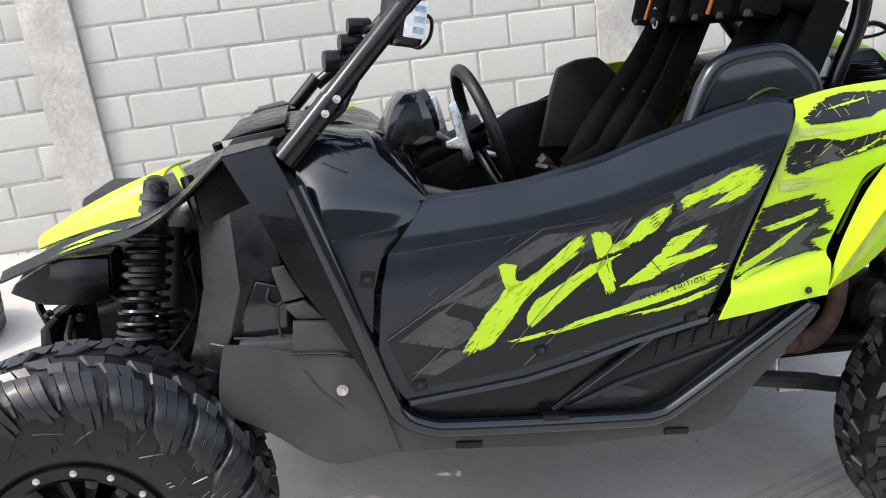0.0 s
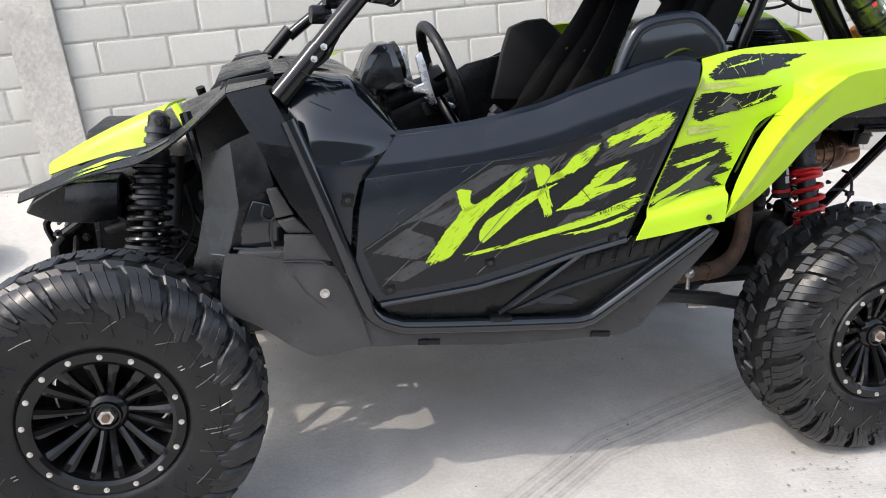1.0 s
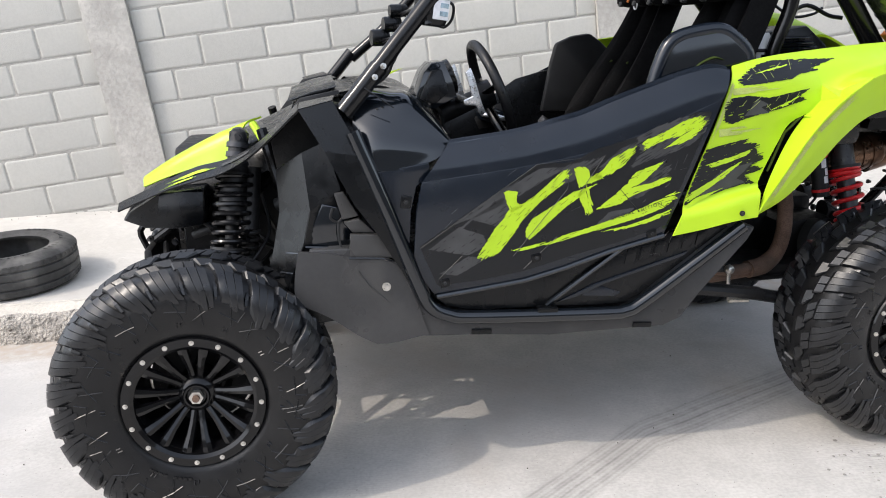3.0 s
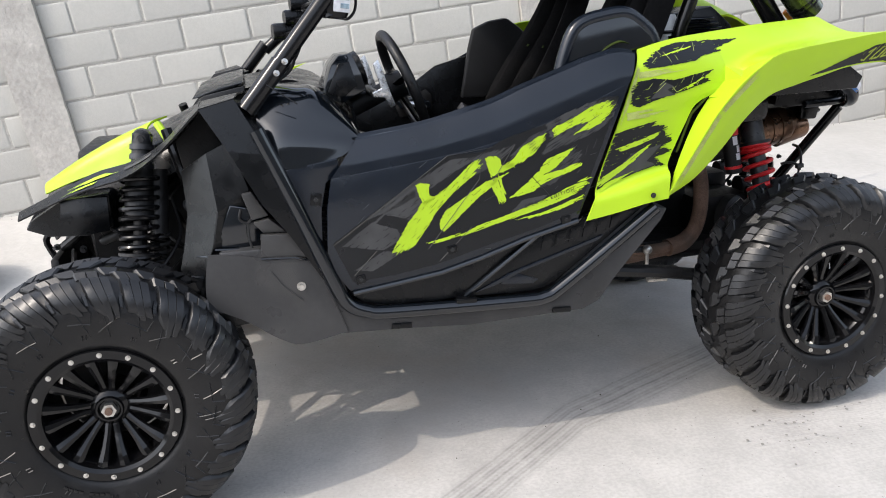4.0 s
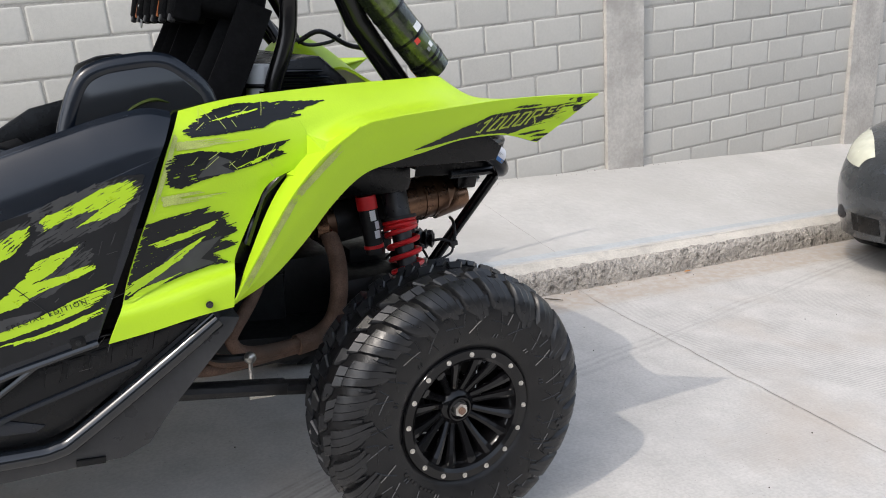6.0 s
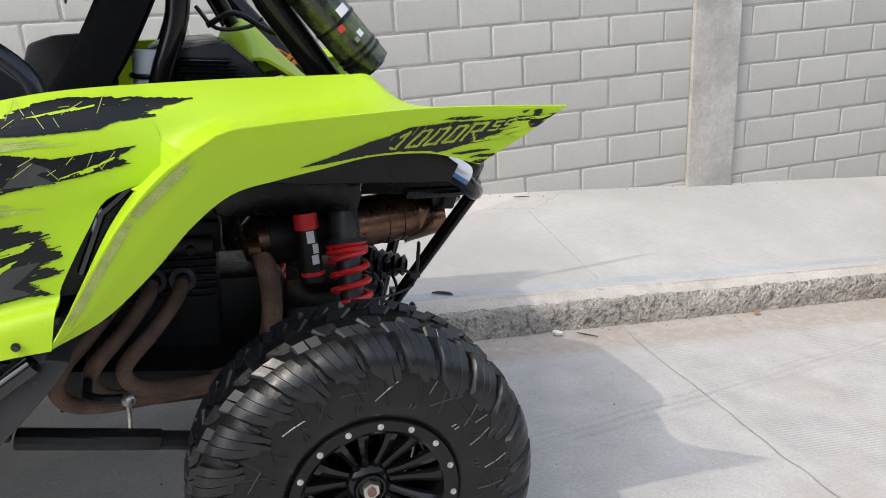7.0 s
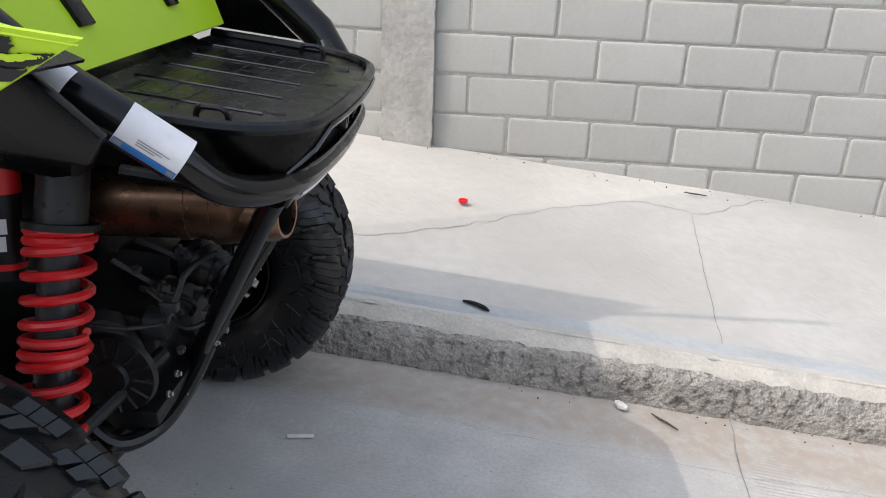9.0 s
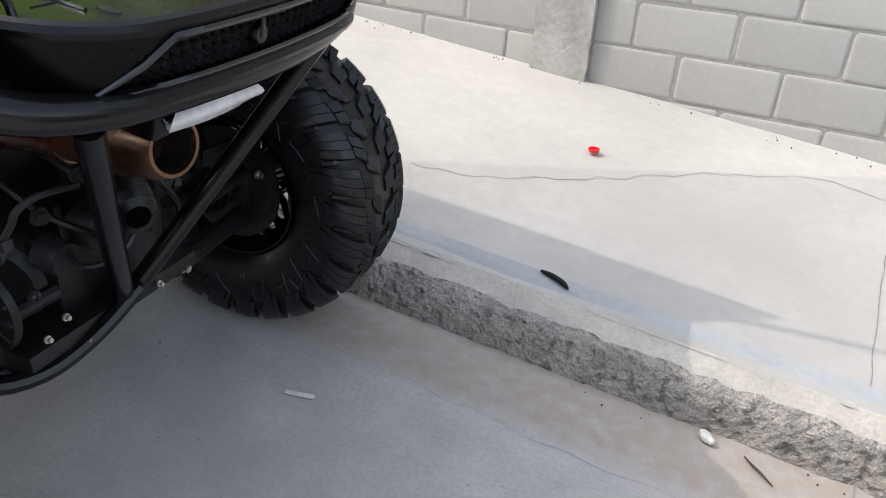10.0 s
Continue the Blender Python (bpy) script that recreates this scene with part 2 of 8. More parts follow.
TREAD = material("wet_look_tread_rubber", (0.0075, 0.0080, 0.0092), 0.34, vary=0.25, scale=14, bump=0.0004, bump_scale=160, tint=(0.013, 0.0128, 0.0125), tint_scale=9, tint_lo=0.58, tint_hi=0.85, rough_vary=0.08, spec=0.46)
OLD_RUBBER = material("dusty_old_rubber", (0.045, 0.044, 0.042), 0.75, vary=0.25, scale=12, bump=0.001, bump_scale=120, tint=(0.13, 0.125, 0.115), tint_scale=7)
RIM = material("gloss_black_alloy", (0.0036, 0.0036, 0.0040), 0.11, vary=0.2, scale=10, spec=0.36, rough_vary=0.04)
STEEL = material("zinc_steel", (0.55, 0.53, 0.49), 0.35, 0.9, vary=0.2, scale=60)
ALLOY = material("brushed_alloy", (0.62, 0.63, 0.64), 0.3, 0.9, vary=0.1, scale=30)
TUBE = material("black_powder_coat", (0.0050, 0.0050, 0.0055), 0.20, vary=0.2, scale=12, rough_vary=0.06, spec=0.35)
IRON = material("dark_oily_metal", (0.0080, 0.0080, 0.0085), 0.5, 0.2, vary=0.4, scale=16, bump=0.001, bump_scale=120)
ENGINE = material("cast_engine_grey", (0.030, 0.031, 0.032), 0.5, 0.5, vary=0.3, scale=14, bump=0.001, bump_scale=120)
RUST = material("rusty_exhaust", (0.19, 0.115, 0.08), 0.75, 0.2, vary=0.3, scale=16, fine=0.3, bump=0.0015, bump_scale=120, tint=(0.11, 0.075, 0.055), tint_scale=9)
BRONZE = material("heat_tinted_muffler", (0.17, 0.098, 0.062), 0.30, 0.9, vary=0.35, scale=7, tint=(0.062, 0.046, 0.040), tint_scale=5)
RED = material("red_spring_paint", (0.60, 0.014, 0.018), 0.38, vary=0.12, scale=20)
SHOCK_GREY = material("shock_body_grey", (0.0400, 0.0400, 0.0425), 0.35, 0.5, vary=0.15, scale=20)
CLOTH = material("black_seat_fabric", (0.0038, 0.0038, 0.0042), 0.9, vary=0.25, scale=30, bump=0.001, bump_scale=350, spec=0.12)
PAD = material("soft_black_padding", (0.0065, 0.0067, 0.0073), 0.5, vary=0.2, scale=10, bump=0.0008, bump_scale=300, spec=0.3)
BELT = material("dark_belt_webbing", (0.0055, 0.0055, 0.0060), 0.8, vary=0.15, scale=40, bump=0.0008, bump_scale=600, spec=0.15)
ORANGE = material("orange_strap", (0.62, 0.17, 0.03), 0.7, vary=0.15, scale=30)
WHITE = material("white_plastic", (0.72, 0.72, 0.71), 0.4, vary=0.05, scale=15)
LABEL = material("white_label_film", (0.68, 0.68, 0.70), 0.35, vary=0.06, scale=25)
BLUE = material("blue_label_print", (0.03, 0.15, 0.42), 0.4, vary=0.15, scale=30)
PRINT = material("grey_label_print", (0.22, 0.22, 0.24), 0.5, vary=0.1, scale=20)
CAMO = material("olive_camouflage", (0.055, 0.075, 0.018), 0.25, vary=0.4, scale=12, coat=0.5, tint=(0.012, 0.016, 0.008), tint_scale=14, tint_lo=0.45, tint_hi=0.55)
REDPRINT = material("red_label_print", (0.55, 0.05, 0.04), 0.4, vary=0.1, scale=20)
LENS = material("clear_lamp_lens", (0.70, 0.71, 0.73), 0.12, vary=0.15, scale=60, coat=0.6)
LED = material("led_chip_blue_white", (0.36, 0.48, 0.55), 0.2, 0.3, vary=0.4, scale=90, coat=0.5)
CAP_RED = material("red_bottle_cap", (0.75, 0.02, 0.03), 0.35, vary=0.08, scale=30)
TRASH = material("dry_litter", (0.06, 0.05, 0.035), 0.8, vary=0.3, scale=50)
PAPER = material("white_scrap", (0.7, 0.68, 0.62), 0.7, vary=0.1, scale=40)
LEAF = material("dry_leaf", (0.30, 0.13, 0.035), 0.7, vary=0.3, scale=40)
CAR_PAINT = material("dark_grey_car_paint", (0.028, 0.032, 0.036), 0.25, 0.3, vary=0.1, scale=6, coat=0.8)
CAR_GLASS = material("dark_car_glass", (0.012, 0.014, 0.016), 0.06, vary=0.1, scale=3, coat=0.5)
HEADLAMP = material("yellowed_headlamp_lens", (0.50, 0.50, 0.40), 0.18, vary=0.15, scale=9, coat=0.5)


# ---- mesh helpers ----
def finish(name, bm, mat, parent=None, label="", smooth=35.0):
    me = bpy.data.meshes.new(name)
    bm.to_mesh(me)
    bm.free()
    me.materials.append(mat)
    if smooth:
        me.shade_smooth()
        me.set_sharp_from_angle(angle=radians(smooth))
    ob = new(name, me)
    if parent is not None:
        ob.parent = parent
    return tagged(ob, label)


def part(name, bm, mat, parent, label="", smooth=35.0):
    """One mesh under a thing or under one of its parts."""
    return finish(name, bm, mat, parent, label, smooth)


def structure(name, bm, mat, label="", category="", smooth=0.0):
    return tagged(finish(name, bm, mat, None, label, smooth), label, category, "", "structure")


def thing(name, label, category, group="", m=None):
    ob = new(name)
    if m is not None:
        ob.matrix_world = m
    return tagged(ob, label, category, group)


def join(*bms):
    out = bms[0]
    for b in bms[1:]:
        me = bpy.data.meshes.new("tmp")
        b.to_mesh(me)
        b.free()
        out.from_mesh(me)
        bpy.data.meshes.remove(me)
    return out


def box(c, s, bevel=0.0, turn=(0, 0, 0), seg=2):
    bm = bmesh.new()
    bmesh.ops.create_cube(bm, size=1.0)
    bmesh.ops.scale(bm, vec=s, verts=bm.verts)
    if bevel:
        bmesh.ops.bevel(bm, geom=list(bm.edges), offset=bevel, segments=seg, profile=0.5, affect="EDGES")
    bmesh.ops.transform(bm, matrix=pose(*c, *turn), verts=bm.verts)
    return bm


def catmull(pts, n, closed=False):
    """Points along a smooth line through pts, n to each stretch."""
    p = [Vector(q) for q in pts]
    k = len(p)
    out = []
    for i in range(k if closed else k - 1):
        a = p[i - 1] if (i or closed) else p[0] * 2 - p[1]
        b, c = p[i], p[(i + 1) % k]
        d = p[(i + 2) % k] if (closed or i + 2 < k) else p[-1] * 2 - p[-2]
        for j in range(n):
            t = j / n
            out.append(0.5 * (2 * b + (c - a) * t + (2 * a - 5 * b + 4 * c - d) * t * t + (3 * b - a - 3 * c + d) * t ** 3))
    if not closed:
        out.append(p[-1])
    return out


def tube(pts, r, seg=10, smooth=0, closed=False, flat=1.0):
    """A round bar along pts. r: one radius or one for each point. flat squeezes it along its second axis."""
    path = catmull(pts, smooth, closed) if smooth else [Vector(q) for q in pts]
    n = len(path)
    rad = [r] * n if isinstance(r, (int, float)) else [float(np.interp(i / (n - 1), np.linspace(0, 1, len(r)), r)) for i in range(n)]
    bm = bmesh.new()
    rings, side = [], None
    for i, p in enumerate(path):
        a = path[i - 1] if (i or closed) else path[0]
        b = path[(i + 1) % n] if (closed or i + 1 < n) else path[-1]
        d = (b - a).normalized()
        if side is None:
            side = d.cross(Vector((0, 0, 1)) if abs(d.z) < 0.9 else Vector((0, 1, 0))).normalized()
        side = (side - d * side.dot(d)).normalized()
        up = d.cross(side)
        rings.append([bm.verts.new(p + side * (rad[i] * math.cos(2 * math.pi * k / seg)) + up * (rad[i] * flat * math.sin(2 * math.pi * k / seg))) for k in range(seg)])
    for i in range(n if closed else n - 1):
        a, b = rings[i], rings[(i + 1) % n]
        for k in range(seg):
            bm.faces.new((a[k], a[(k + 1) % seg], b[(k + 1) % seg], b[k]))
    if not closed:
        bm.faces.new(rings[0][::-1])
        bm.faces.new(rings[-1])
    bmesh.ops.recalc_face_normals(bm, faces=bm.faces)
    return bm


def lathe(profile, seg=48, m=None, closed=False):
    """Turns (radius, along) points round the local y axis."""
    bm = bmesh.new()
    rings = []
    for r, w in profile:
        rings.append([bm.verts.new((r * math.cos(2 * math.pi * k / seg), w, r * math.sin(2 * math.pi * k / seg))) for k in range(seg)] if r > 1e-5 else [bm.verts.new((0, w, 0))])
    for a, b in zip(rings, rings[1:] + ([rings[0]] if closed else [])):
        for k in range(seg):
            q = [a[k % len(a)], a[(k + 1) % len(a)], b[(k + 1) % len(b)], b[k % len(b)]]
            q = [v for i, v in enumerate(q) if v not in q[:i]]
            if len(q) > 2:
                bm.faces.new(q)
    bmesh.ops.recalc_face_normals(bm, faces=bm.faces)
    if m is not None:
        bmesh.ops.transform(bm, matrix=m, verts=bm.verts)
    return bm


def coil(a, b, r, wire, turns, seg=8, steps=22):
    """A spring from a to b."""
    a, b = Vector(a), Vector(b)
    d = (b - a).normalized()
    s = d.cross(Vector((0, 1, 0))).normalized()
    u = d.cross(s)
    n = int(turns * steps)
    return tube([a.lerp(b, i / n) + s * (r * math.cos(2 * math.pi * i / steps)) + u * (r * math.sin(2 * math.pi * i / steps)) for i in range(n + 1)], wire, seg)


def bar(a, b, r, r2=None, seg=16):
    return tube([a, b], [r, r if r2 is None else r2], seg)


def prism(outline, y0, y1, bevel=0.0, seg=2):
    """A plate of side outline (x, z), from y0 to y1. y may be a function of (x, z)."""
    fy = [(f if callable(f) else (lambda x, z, v=f: v)) for f in (y0, y1)]
    bm = bmesh.new()
    a = [bm.verts.new((x, fy[0](x, z), z)) for x, z in outline]
    b = [bm.verts.new((x, fy[1](x, z), z)) for x, z in outline]
    n = len(outline)
    bm.faces.new(a)
    bm.faces.new(b[::-1])
    for i in range(n):
        bm.faces.new((a[i], b[i], b[(i + 1) % n], a[(i + 1) % n]))
    bmesh.ops.recalc_face_normals(bm, faces=bm.faces)
    if bevel:
        bmesh.ops.bevel(bm, geom=list(bm.edges), offset=bevel, segments=seg, profile=0.5, affect="EDGES", clamp_overlap=True)
    return bm


class Sheet:
    """A smooth surface through a net of points, rows by columns; at(u, v, off) lies off metres outside it."""

    def __init__(self, rows, out=(0, 0, 1), hard=False):
        self.hard = hard
        self.g = [[Vector(p) for p in r] for r in rows]
        self.flip = 1.0
        if (self.at(0.5, 0.5, 0.01) - self.raw(0.5, 0.5)).dot(Vector(out)) < 0:
            self.flip = -1.0

    def raw(self, u, v):
        nr, nc = len(self.g), len(self.g[0])
        def spline(pts, t, hard=False):
            k = len(pts)
            x = min(max(t, 0.0), 1.0) * (k - 1)
            i = min(int(x), k - 2)
            t = x - i
            b, c = pts[i], pts[i + 1]
            if hard:
                return b.lerp(c, t)
            a = pts[i - 1] if i else b * 2 - c
            d = pts[i + 2] if i + 2 < k else c * 2 - b
            return 0.5 * (2 * b + (c - a) * t + (2 * a - 5 * b + 4 * c - d) * t * t + (3 * b - a - 3 * c + d) * t ** 3)
        return spline([spline(r, v, self.hard == 2) for r in self.g], u, bool(self.hard))

    def at(self, u, v, off=0.0):
        p = self.raw(u, v)
        if off:
            e = 0.01
            n = (self.raw(min(u + e, 1), v) - self.raw(max(u - e, 0), v)).cross(self.raw(u, min(v + e, 1)) - self.raw(u, max(v - e, 0)))
            if n.length > 1e-9:
                p = p + n.normalized() * (off * self.flip)
        return p

    def mesh(self, nu, nv, thick=0.004):
        bm = bmesh.new()
        def grid(off):
            return [[bm.verts.new(self.at(i / nu, j / nv, off)) for j in range(nv + 1)] for i in range(nu + 1)]
        top, low = grid(0.0), grid(-thick)
        for i in range(nu):
            for j in range(nv):
                bm.faces.new((top[i][j], top[i + 1][j], top[i + 1][j + 1], top[i][j + 1]))
                bm.faces.new((low[i][j + 1], low[i + 1][j + 1], low[i + 1][j], low[i][j]))
        for i in range(nu):
            for j in (0, nv):
                bm.faces.new((top[i][j], low[i][j], low[i + 1][j], top[i + 1][j]))
        for j in range(nv):
            for i in (0, nu):
                bm.faces.new((top[i][j], top[i][j + 1], low[i][j + 1], low[i][j]))
        bmesh.ops.recalc_face_normals(bm, faces=bm.faces)
        return bm

    def find(self, x, z):
        """The (u, v) whose point lies nearest to (x, z) seen from the side."""
        best = min(((self.raw(i / 24, j / 16), i / 24, j / 16) for i in range(25) for j in range(17)), key=lambda q: (q[0].x - x) ** 2 + (q[0].z - z) ** 2)
        u, v = best[1], best[2]
        step = 0.03
        for _ in range(14):
            cand = [(min(max(u + a * step, 0), 1), min(max(v + b * step, 0), 1)) for a in (-1, 0, 1) for b in (-1, 0, 1)]
            nu, nv = min(cand, key=lambda q: (self.raw(*q).x - x) ** 2 + (self.raw(*q).z - z) ** 2)
            if (nu, nv) == (u, v):
                step *= 0.5
            u, v = nu, nv
        return u, v


def facets(rows, out, name, mat, parent, thick=0.006, label="", bevel=0.0):
    """A folded panel with crisp edges through a net of points."""
    sh = Sheet(rows, out, 2)
    bm = sh.mesh(len(rows) - 1, len(rows[0]) - 1, thick)
    if bevel:
        bmesh.ops.bevel(bm, geom=list(bm.edges), offset=bevel, segments=1, profile=0.5, affect="EDGES", clamp_overlap=True)
    return part(name, bm, mat, parent, label, 18)


def stroke(place, x0, z0, x1, z1, width, r0, r1, lanes=13, n=8):
    """A dry-brush stroke as one sheet: a solid middle, and hairs of uneven length at both ends. r0, r1: how far they reach, as shares of its length."""
    a, b = Vector((x0, z0)), Vector((x1, z1))
    d = b - a
    s = Vector((-d.y, d.x)).normalized()
    bm = bmesh.new()
    def at(t, w):
        return bm.verts.new(place(a + d * t + s * (w * width)))
    edge = [random.uniform(-0.05, 0.05) for _ in range(n + 1)]
    rim = [random.uniform(-0.05, 0.05) for _ in range(n + 1)]
    rows = []
    for i in range(n + 1):
        t = r0 + (1 - r0 - r1) * i / n
        rows.append([at(t, k / lanes - 0.5 + (edge[i] if k == 0 else rim[i] if k == lanes else 0)) for k in range(lanes + 1)])
    for p, q in zip(rows, rows[1:]):
        for k in range(lanes):
            bm.faces.new((p[k], p[k + 1], q[k + 1], q[k]))
    for row, t0, reach in ((rows[0], r0, -r0), (rows[-1], 1 - r1, r1)):
        for k in range(lanes):
            far = reach * random.random() ** 0.8
            c = (k + 0.5) / lanes - 0.5 + random.uniform(-0.3, 0.3) / lanes
            h = 0.42 / lanes
            last = (row[k], row[k + 1])
            for f, taper in ((0.5, 1.0), (0.85, 0.75), (1.0, 0.2)):
                pair = (at(t0 + far * f, c - h * taper), at(t0 + far * f, c + h * taper))
                bm.faces.new((last[0], last[1], pair[1], pair[0]))
                last = pair
    return bm


def brush(name, place, strokes, mat, parent, lanes=13, n=8, label=""):
    """Strokes (x0, z0, x1, z1, width, ragged0, ragged1), each a part, laid on a surface by place(Vector2)."""
    for i, q in enumerate(strokes):
        bm = stroke(place, *q, lanes, n)
        bmesh.ops.translate(bm, vec=(0, -0.0004 * i, 0), verts=bm.verts)
        part(name, bm, mat, parent, label, 0)


def dry_paint(name, outlines, mat, parent, place, lean=38.0, rag=0.010, dry=0.0, label="", cell=0.0015, edge=0.0012):
    """Dry-brush paint: a thin sheet inside the outlines (x, z), with hairs along the brush's way and gaps towards the stroke's ends."""
    c, sn = math.cos(radians(lean)), math.sin(radians(lean))
    cells = set()
    for n, outline in enumerate(outlines):
        p = np.array([(x * c + z * sn, -x * sn + z * c) for x, z in outline])
        (u0, v0), (u1, v1) = p.min(0) - rag - cell, p.max(0) + rag + cell
        iu = np.arange(int(math.floor(u0 / cell)), int(math.ceil(u1 / cell)) + 1)
        iv = np.arange(int(math.floor(v0 / cell)), int(math.ceil(v1 / cell)) + 1)
        for j in iv:
            v = (j + 0.5) * cell
            hair = rag * (0.75 * noise.noise(Vector((v * 330, n, 1))) + 0.45 * noise.noise(Vector((v * 800, n, 2))))
            for i in iu:
                u = (i + 0.5) * cell
                uu = u + hair + 0.3 * rag * noise.noise(Vector((u * 60, v * 300, 3)))
                vv = v + edge * noise.noise(Vector((u * 110, v * 90, 4))) + 0.5 * edge * noise.noise(Vector((u * 380, v * 300, 6)))
                inside = False
                for (ax, ay), (bx, by) in zip(p, np.roll(p, -1, 0)):
                    if (ay > vv) != (by > vv) and uu < (bx - ax) * (vv - ay) / (by - ay) + ax:
                        inside = not inside
                if not inside:
                    continue
                if dry:
                    t = abs(2 * (u - u0) / (u1 - u0) - 1)
                    if 0.5 + 0.9 * noise.noise(Vector((u * 28, v * 420, 5))) + 0.25 * noise.noise(Vector((u * 400, v * 700, 7))) < dry * (0.25 + 0.75 * t * t):
                        continue
                cells.add((int(i), int(j)))
    verts, faces, index = [], [], {}

    def corner(i, j):
        if (i, j) not in index:
            u, v = i * cell, j * cell
            q = place(u * c - v * sn, u * sn + v * c)
            index[i, j] = None if q is None else len(verts)
            if q is not None:
                verts.append(q)
        return index[i, j]

    for i, j in sorted(cells):
        q = [corner(i, j), corner(i + 1, j), corner(i + 1, j + 1), corner(i, j + 1)]
        if None not in q:
            faces.append(q)
    # draw the stepped outline smooth
    count = collections.Counter(tuple(sorted(e)) for q in faces for e in zip(q, q[1:] + q[:1]))
    beside = collections.defaultdict(list)
    for (a, b), k in count.items():
        if k == 1:
            beside[a].append(b)
            beside[b].append(a)
    for _ in range(2):
        moved = {a: (Vector(verts[a]) + Vector(verts[b[0]]) + Vector(verts[b[1]])) / 3 for a, b in beside.items() if len(b) == 2}
        for a, p in moved.items():
            verts[a] = p
    me = bpy.data.meshes.new(name)
    me.from_pydata(verts, [], faces)
    me.materials.append(mat)
    ob = new(name, me)
    ob.parent = parent
    return tagged(ob, label)


def upon(ob, s, lift):
    """Places (x, z) on the outer side of a panel, lifted off it."""
    bpy.context.view_layer.update()
    graph = bpy.context.evaluated_depsgraph_get()
    base = ob.evaluated_get(graph)

    def place(x, z):
        hit, at, normal, _ = base.ray_cast(Vector((x, s * 1.2, z)), Vector((0, -s, 0)))
        return at + Vector((0, s * lift, 0)) if hit else None
    return place


def ribbon(points, width):
    """Outlines of a broad pen line through points."""
    out = []
    for (ax, az), (bx, bz) in zip(points, points[1:]):
        d = Vector((bx - ax, bz - az)).normalized() * width * 0.5
        out.append([(ax - d.x + d.y, az - d.y - d.x), (bx + d.x + d.y, bz + d.y - d.x), (bx + d.x - d.y, bz + d.y + d.x), (ax - d.x - d.y, az - d.y + d.x)])
    return out


def lettering(text, size, mat, parent, m, name="lettering", shear=0.0, label="", depth=0.0006, spacing=1.0, bold=0.0):
    """Words in the built-in font, as a thin mesh."""
    cu = bpy.data.curves.new("text", "FONT")
    cu.body, cu.size, cu.extrude, cu.shear, cu.align_x, cu.align_y = text, size, depth, shear, "CENTER", "CENTER"
    cu.space_character, cu.offset, cu.resolution_u = spacing, bold, 4
    tmp = bpy.data.objects.new("text", cu)
    scene.collection.objects.link(tmp)
    bpy.context.view_layer.update()
    me = bpy.data.meshes.new_from_object(tmp.evaluated_get(bpy.context.evaluated_depsgraph_get()))
    bpy.data.objects.remove(tmp)
    bpy.data.curves.remove(cu)
    me.transform(m)
    me.materials.clear()
    me.materials.append(mat)
    ob = new(name, me)
    ob.parent = parent
    return tagged(ob, label)


def bolt(at, r=0.011, out=(0, -1, 0), length=0.008):
    p = Vector(at)
    d = Vector(out).normalized()
    return join(tube([p, p + d * length * 0.5], r * 1.5, 16), tube([p + d * length * 0.5, p + d * length * 1.4], r, 6))


# ---- the place: a sloping street, kerb, pavement and block wall ----
def street_z(x, y):
    return -0.219 - 0.115 * (x - 0.774) - 0.02 * (y + 0.85)


def kerb_y(x):
    return 0.845 + 0.042 * x


def wall_base(x):
    return 0.062 - 0.0965 * x


def pavement_z(x, y):
    """The pavement is warped: it joins the kerb's top to the foot of the wall."""
    y0 = kerb_y(x) + 0.03
    t = (y - y0) / (2.64 - y0)
    return (street_z(x, y0) + 0.162) * (1 - t) + wall_base(x) * t


def grid_mesh(xs, ys, fz):
    bm = bmesh.new()
    v = [[bm.verts.new((x, fy, fz(x, fy))) for fy in ([y(x) if callable(y) else y for y in ys])] for x in xs]
    for i in range(len(xs) - 1):
        for j in range(len(ys) - 1):
            bm.faces.new((v[i][j], v[i + 1][j], v[i + 1][j + 1], v[i][j + 1]))
    return bm


def steps(a, b, n):
    return [a + (b - a) * i / n for i in range(n + 1)]


def rough(x, y, z=0.0, s=6.0, a=0.004):
    return a * noise.fractal(Vector((x * s, y * s, z * s)), 1.0, 2.0, 4)


def street_top(x, y):
    return street_z(x, y) + rough(x, y, 0, 1.5, 0.0035)


def pavement_top(x, y):
    return pavement_z(x, y) + rough(x, y, 3, 2.0, 0.004)


